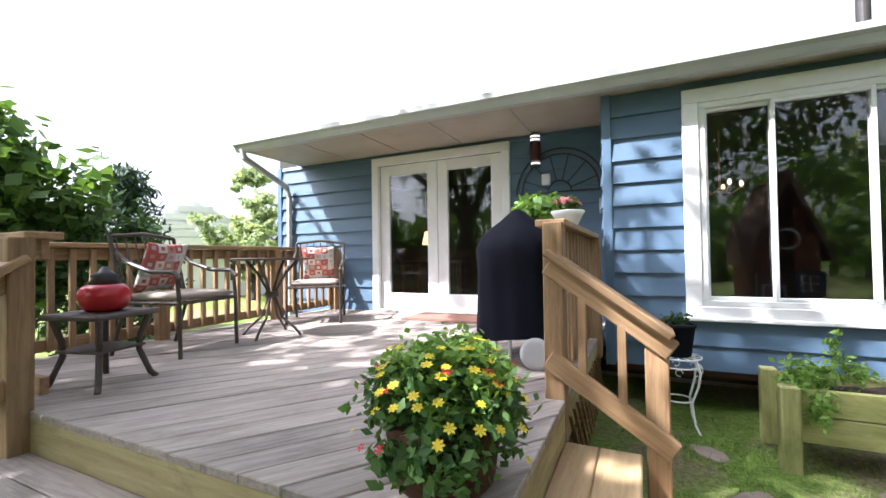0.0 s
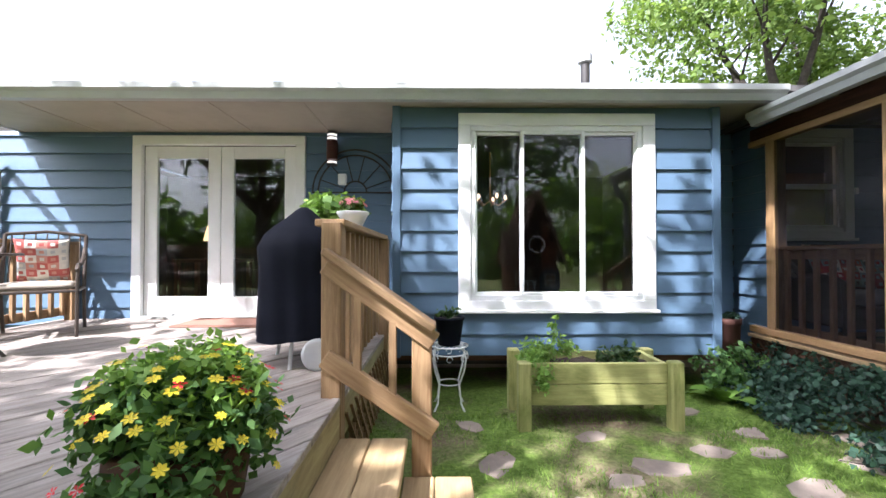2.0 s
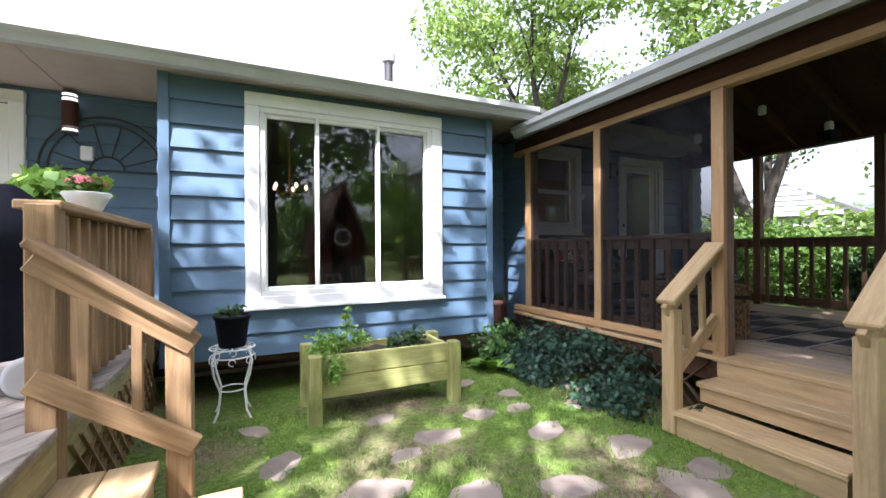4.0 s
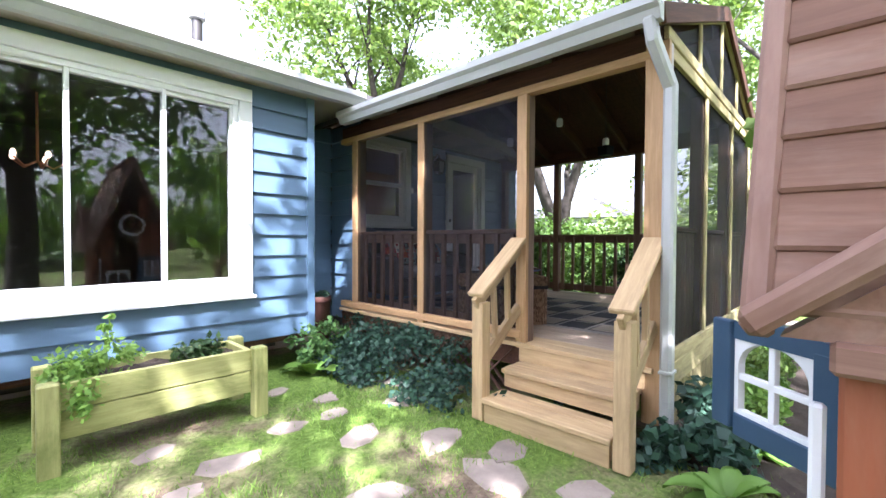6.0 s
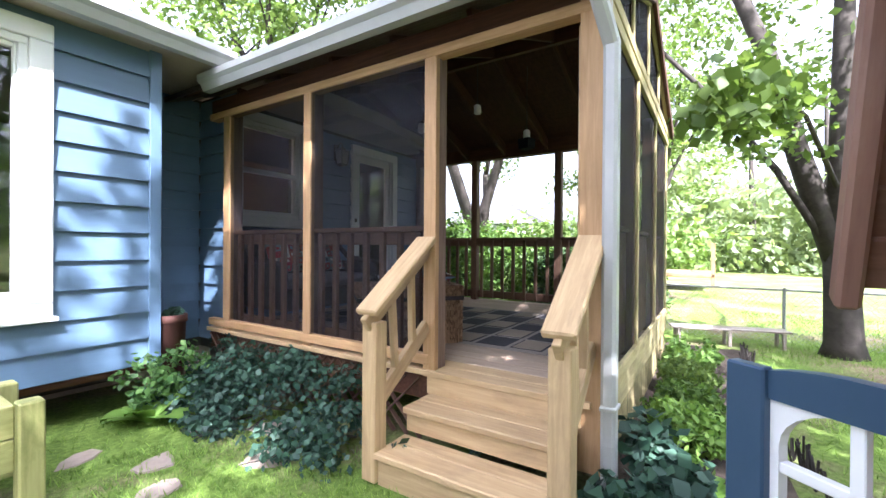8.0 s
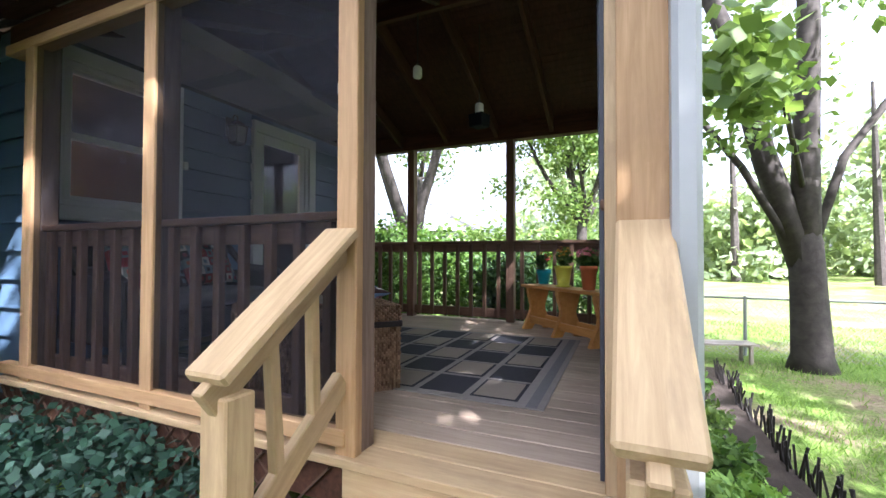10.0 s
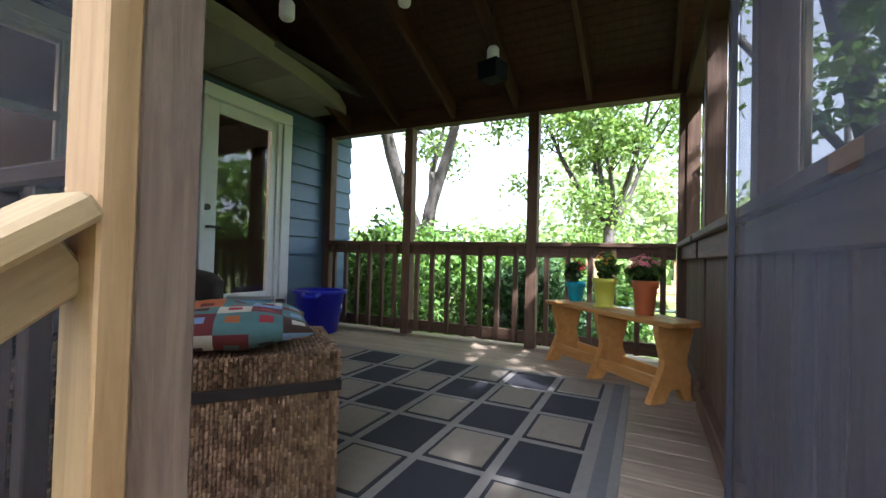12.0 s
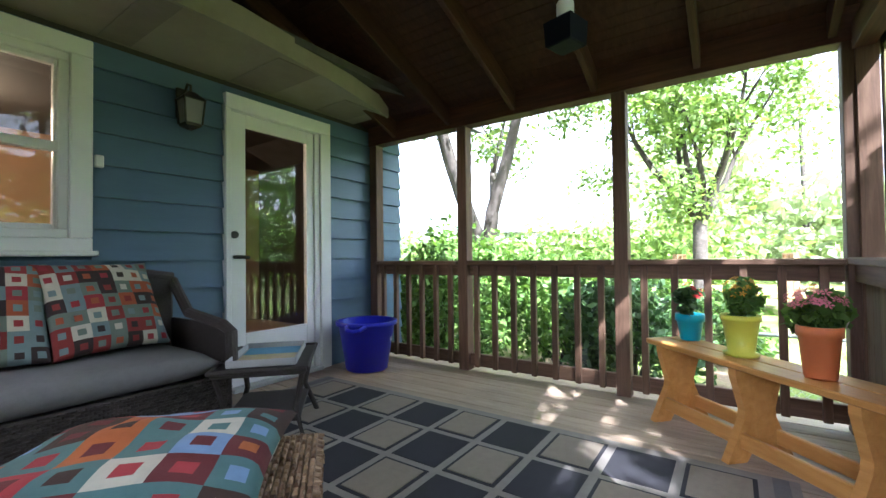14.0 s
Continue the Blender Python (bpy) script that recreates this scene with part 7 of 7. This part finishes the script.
leaves("leaves", LEAF_IVY, [(0.0, 0, 0.15), (-0.12, 0.12, 0.12), (0.12, -0.1, 0.18), (-0.2, 0.2, 0.08), (0.25, 0.05, 0.25), (-0.05, -0.15, 0.1)], [0.14, 0.13, 0.15, 0.12, 0.16, 0.13], 900, 0.036, iv2, seed=10, shell=0.2, aspect=0.8)
leaves("leaves", LEAF_IVY, [(-0.3, 1.12, 0.16), (-0.35, 0.95, 0.05), (-0.1, 0.78, 0.19)], [0.05, 0.05, 0.05], 40, 0.03, iv2, seed=12, shell=0.2, aspect=0.8)


def hosta(at, r, n, label, seed, m=LEAF_LIME, lw=0.32):
    rs_ = random.Random(seed)
    t = thing("hosta", at, label=label, category="plant")
    for i in range(n):
        a = 2 * math.pi * i / n * 2.4 + rs_.uniform(-.3, .3)
        ln, el = r * rs_.uniform(0.65, 1.1), rs_.uniform(0.35, 1.15)
        bm = bmesh.new()
        def f(u, v, a=a, ln=ln, el=el):
            s = u
            w = lw * ln * math.sin(math.pi * min(1, s * 0.95 + 0.05)) ** 0.8 * (v - 0.5)
            rad = ln * s * math.cos(el) + 0.02
            z = ln * (s * math.sin(el) - 0.55 * s * s) + 0.02 + 0.1 * abs(v - 0.5) * ln
            return Vector((rad * math.cos(a) - w * math.sin(a), rad * math.sin(a) + w * math.cos(a), max(0.01, z)))
        grid_mesh(bm, 6, 2, f)
        part("leaf", bm, m, t, smooth=True)
    return t


hosta((3.0, 0.55, 0.0), 0.30, 22, "bright green hosta clump beside the steps", 61)
hosta((3.62, 0.55, 0.0), 0.27, 26, "green hosta clump in the mulch bed", 62)
hosta((2.62, 3.60, 0.0), 0.34, 16, "small bright green seedling at the wall corner", 63, LEAF_LIME, 0.5)
for i, (x, y, s, m_) in enumerate(((4.02, 0.62, 0.27, LEAF_LIME), (4.62, 0.66, 0.27, LEAF_TREE), (5.2, 0.66, 0.27, LEAF_LIGHT), (5.9, 0.68, 0.3, LEAF_TREE))):
    shrub("shrub", (x, y, 0.0), (s, s, s * 1.2), m_, 2600, 0.024, "low fluffy green shrub along the porch skirt", 70 + i, 30)
MULCH = paint("dark_mulch", (0.045, 0.032, 0.023), (0.085, 0.06, 0.045), 0.95, 25, 1.0, 0.7)
tagged(part("mulch_bed", grid_mesh(bmesh.new(), 40, 10, lambda u, v: Vector((3.2 + u * 4.0, 0.12 + v * 0.85 + 0.10 * math.sin(u * 3), 0.026 + 0.014 * noise.noise((u * 40, v * 12, 2))))), MULCH), "dark mulch bed along the porch side", "mulch bed", kind="structure")
ed = thing("twig_edging", (3.9, 0.0, 0.0), label="low edging of dark upright twigs along the mulch", category="garden edging")
TWIG = paint("black_twig", (0.018, 0.014, 0.012), (0.04, 0.03, 0.025), 0.8)
for k in range(110):
    x = k * 0.028
    y = 0.03 + 0.19 * min(1, x / 0.9) + 0.02 * math.sin(x * 7) + random.uniform(-.02, .02)
    beam("twig", ed, TWIG, (x, y, -0.02), (x + random.uniform(-.05, .05), y + random.uniform(-.04, .04), random.uniform(0.10, 0.2)), 0.010, 0.010, 0.0)
CLAY = paint("dark_red_clay", (0.062, 0.022, 0.015), (0.04, 0.016, 0.012), 0.8, 6, 0.2, 0.6)
# tall clay pot at the wall corner
potted("clay_pot", (2.90, 3.93, 0.0), [(0.065, 0), (0.07, 0.01), (0.092, 0.60), (0.102, 0.605), (0.102, 0.66), (0.092, 0.66), (0.088, 0.60)], CLAY, LEAF_IVY, 0.1, 0.04, 30, 0.03, PETAL_W, 0, "tall dark red-brown clay pot in the wall corner", 64)

regrow(before, *OUT)

# ---- hedges, fence and the distance ----
for i, (x, y, s, h, m) in enumerate(((8.4, 4.6, 0.9, 1.75, LEAF_TREE), (9.2, 3.5, 0.95, 1.6, LEAF_TREE), (8.6, 2.5, 0.8, 1.3, LEAF_DARK), (10.2, 5.4, 1.2, 2.1, LEAF_TREE), (9.5, 6.6, 1.2, 2.2, LEAF_LIGHT), (11.0, 3.8, 1.2, 1.8, LEAF_LIGHT), (10.6, 2.0, 0.8, 1.1, LEAF_TREE))):
    shrub("hedge_shrub", (x, y, 0.0), (s, s, h), m, 4200, 0.05, "dense green shrub behind the porch", 80 + i, 22)
shrub("magnolia", (-6.0, 2.3, 0.0), (1.0, 0.9, 3.4), LEAF_TREE, 3200, 0.10, "large-leaved green shrub beyond the deck rail", 95, 24)
shrub("shrub", (-5.6, 3.0, 0.0), (0.7, 0.8, 1.9), LEAF_DARK, 2600, 0.06, "dark green shrub beyond the deck rail", 96, 18)


def conifer(at, h, r, label, seed):
    t = thing("conifer", at, label=label, category="tree")
    part("trunk", tube(bmesh.new(), [(0, 0, 0), (0, 0, h)], [0.08, 0.01], 8), BARK, t)
    rs_ = random.Random(seed)
    cs, rr = [], []
    for i in range(60):
        z = rs_.uniform(0.1, 0.98)
        a, k = rs_.uniform(0, 6.28), r * (1 - z) ** 0.7 * rs_.uniform(0.4, 1.0)
        cs.append((k * math.cos(a), k * math.sin(a), z * h))
        rr.append((0.28 * r, 0.28 * r, 0.10 * r + 0.05))
    leaves("needles", LEAF_PINE, cs, rr, 5200, 0.07, t, seed=seed, shell=0.2, aspect=0.3)


conifer((-7.9, 4.4, 0), 2.9, 1.1, "dark spreading conifer beyond the deck", 97)
conifer((-8.6, 3.3, 0), 2.5, 0.9, "dark spreading conifer beyond the deck", 98)
tree((-11.1, 9.9, 0), 4.1, 0.12, (0.8, 1.15, 4.1), LEAF_WASHED, 7000, 0.09, "round light green tree past the house corner", 99, 0.2)


def fence():
    t = thing("chain_link_fence", (8.62, 1.75, 0.0), -90, "low grey chain-link fence across the lawn", "fence")
    L, H = 10.5, 0.70
    m = paint("galvanised_wire", (0.30, 0.31, 0.31), (0.2, 0.2, 0.2), 0.4)
    for k in range(5):
        part("post", tube(bmesh.new(), [(k * 2.1 + 1.98, 0, 0), (k * 2.1 + 1.98, 0, H + 0.03)], 0.02, 8), m, t)
    part("top_rail", tube(bmesh.new(), [(0, 0, H), (L, 0, H)], 0.016, 8), m, t)
    bm = bmesh.new()
    for k in range(150):
        x = k * L / 150
        for s in (1, -1):
            a, b = Vector((x, 0, 0)), Vector((x + s * H, 0, H))
            if 0 <= b.x <= L:
                tube(bm, [a, b], 0.0016, 3)
    part("mesh", bm, m, t)


fence()


def low_bench():
    t = thing("low_bench", (8.1, 0.40, 0.0), 106, "low weathered garden bench on the lawn by the fence", "bench")
    for y in (-0.09, 0.0, 0.09):
        beam("slat", t, DECK_WOOD, (-0.66, y, 0.21), (0.66, y, 0.21), 0.075, 0.022, 0.004)
    for x in (-0.58, 0, 0.58):
        beam("crosspiece", t, DECK_WOOD, (x, -0.12, 0.185), (x, 0.12, 0.185), 0.04, 0.026, 0.003)
        for y in (-0.10, 0.10):
            beam("leg", t, DECK_WOOD, (x, y, -0.01), (x, y, 0.175), 0.035, 0.035, 0.003)


low_bench()


def house_far(at, rz, w, d, h, label, wall, roof):
    t = thing("neighbour_house", at, rz, label, "house")
    part("wall", box(bmesh.new(), (-w / 2, -d / 2, 0), (w / 2, d / 2, h)), wall, t)
    bm = bmesh.new()
    k = w * 0.3
    f = [bm.verts.new(c) for c in ((-w / 2 - .3, -d / 2 - .3, h), (w / 2 + .3, -d / 2 - .3, h), (0, -d / 2 - .3, h + k))]
    g = [bm.verts.new((v.co.x, d / 2 + .3, v.co.z)) for v in f]
    bm.faces.new(f)
    bm.faces.new(g[::-1])
    for i in range(3):
        bm.faces.new((f[i], g[i], g[(i + 1) % 3], f[(i + 1) % 3]))
    bmesh.ops.recalc_face_normals(bm, faces=bm.faces)
    part("roof", bm, roof, t)
    for kk in range(6):
        part("gable_board", box(bmesh.new(), (-w * 0.38 * (1 - kk / 6.5), -d / 2 - 0.34, h + k * kk / 6.6 + 0.05), (w * 0.38 * (1 - kk / 6.5), -d / 2 - 0.3, h + k * (kk + 0.8) / 6.6 + 0.05)), wall, t)
    for x in (-w / 4, w / 4):
        win = part("window", box(bmesh.new(), (x - 0.5, -d / 2 - 0.03, h * 0.35), (x + 0.5, -d / 2, h * 0.8)), WHITE, t)
        part("pane", box(bmesh.new(), (x - 0.42, -d / 2 - 0.04, h * 0.38), (x + 0.42, -d / 2 - 0.03, h * 0.77)), DARK, win)


house_far((30.5, 14.3, 0), -65, 6.0, 8, 2.8, "white neighbour house with a grey gable behind the trees", GUTTER, ROOF)
house_far((-17, 11.5, 0), 60, 6.0, 8, 1.5, "white neighbour shed beyond the deck", WHITE, WHITE)


def far_deck():
    t = thing("neighbour_deck", (17.0, 1.7, 0.0), 0, "small brown wooden deck with rails across the lawn", "deck")
    part("platform", box(bmesh.new(), (-1.2, -1.2, 0.4), (1.2, 1.2, 0.52), 0.02), RAIL_WOOD, t)
    for x in (-1.15, 0, 1.15):
        for y in (-1.15, 1.15):
            beam("post", t, RAIL_WOOD, (x, y, 0), (x, y, 1.4), 0.1, 0.1)
    for y in (-1.15, 1.15):
        beam("rail", t, RAIL_WOOD, (-1.2, y, 1.38), (1.2, y, 1.38), 0.1, 0.05)
        for k in range(9):
            beam("baluster", t, RAIL_WOOD, (-1.0 + k * 0.25, y, 0.5), (-1.0 + k * 0.25, y, 1.36), 0.04, 0.04)


far_deck()


def woods(name, cx, cy, r0, r1, a0, a1, n_clumps, count, leaf, h, m, label, seed):
    r = random.Random(seed)
    cs, rr = [], []
    for i in range(n_clumps):
        a, d = radians(r.uniform(a0, a1)), r.uniform(r0, r1)
        z = r.uniform(0.3, h) * (0.75 + 0.25 * math.sin(a * 9))
        s = r.uniform(1.1, 2.4)
        cs.append((cx + d * math.cos(a), cy + d * math.sin(a), z))
        rr.append((s, s, s * 0.8))
    return tagged(leaves(name, m, cs, rr, count, leaf, seed=seed, shell=0.2), label, "woods", kind="stuff")


woods("woods_low", 4, 1, 20, 30, 0, 40, 60, 11000, 0.2, 2.4, LEAF_LIGHT, "low shrubs behind the neighbour house", 105)
woods("woods_east", 4, 1, 24, 36, -75, 12, 180, 30000, 0.26, 8.0, LEAF_WASHED, "sunlit woods at the far end of the lawn", 101)
woods("woods_dark", 4, 1, 34, 44, -80, 2, 110, 14000, 0.4, 7.0, LEAF_WASHED, "pale woods in the distance", 102)
woods("woods_south", 0, 0, 15, 28, 190, 330, 150, 19000, 0.28, 6.5, LEAF_TREE, "trees around the yard seen in the panes", 103)
woods("woods_west", 0, 0, 24, 32, 150, 200, 40, 5000, 0.3, 2.0, LEAF_TREE, "low trees past the deck", 104)
for i, (a, d) in enumerate(((-12, 24), (-18, 22), (-24, 25), (-5, 27), (-31, 23), (8, 28), (-38, 20))):
    x, y = 4 + d * math.cos(radians(a)), 1 + d * math.sin(radians(a))
    t = thing("woodland_tree", (x, y, 0), label="slim dark woodland tree trunk", category="tree trunk", group="woodland trunks")
    part("trunk", tube(bmesh.new(), [(0, 0, -0.1), (0.1, 0.05, 4), (0.0, 0.2, 9)], [0.22, 0.16, 0.06], 8), BARK, t)

# ---- deck boards ----
boards(DECK, "deck_board", DECK_WOOD, (DX0, DX1, DY0, DY1), 54, 0.138, 0.007, DZ - 0.03, DZ)
regrow(set(), SIZE, (0, 0, 0))
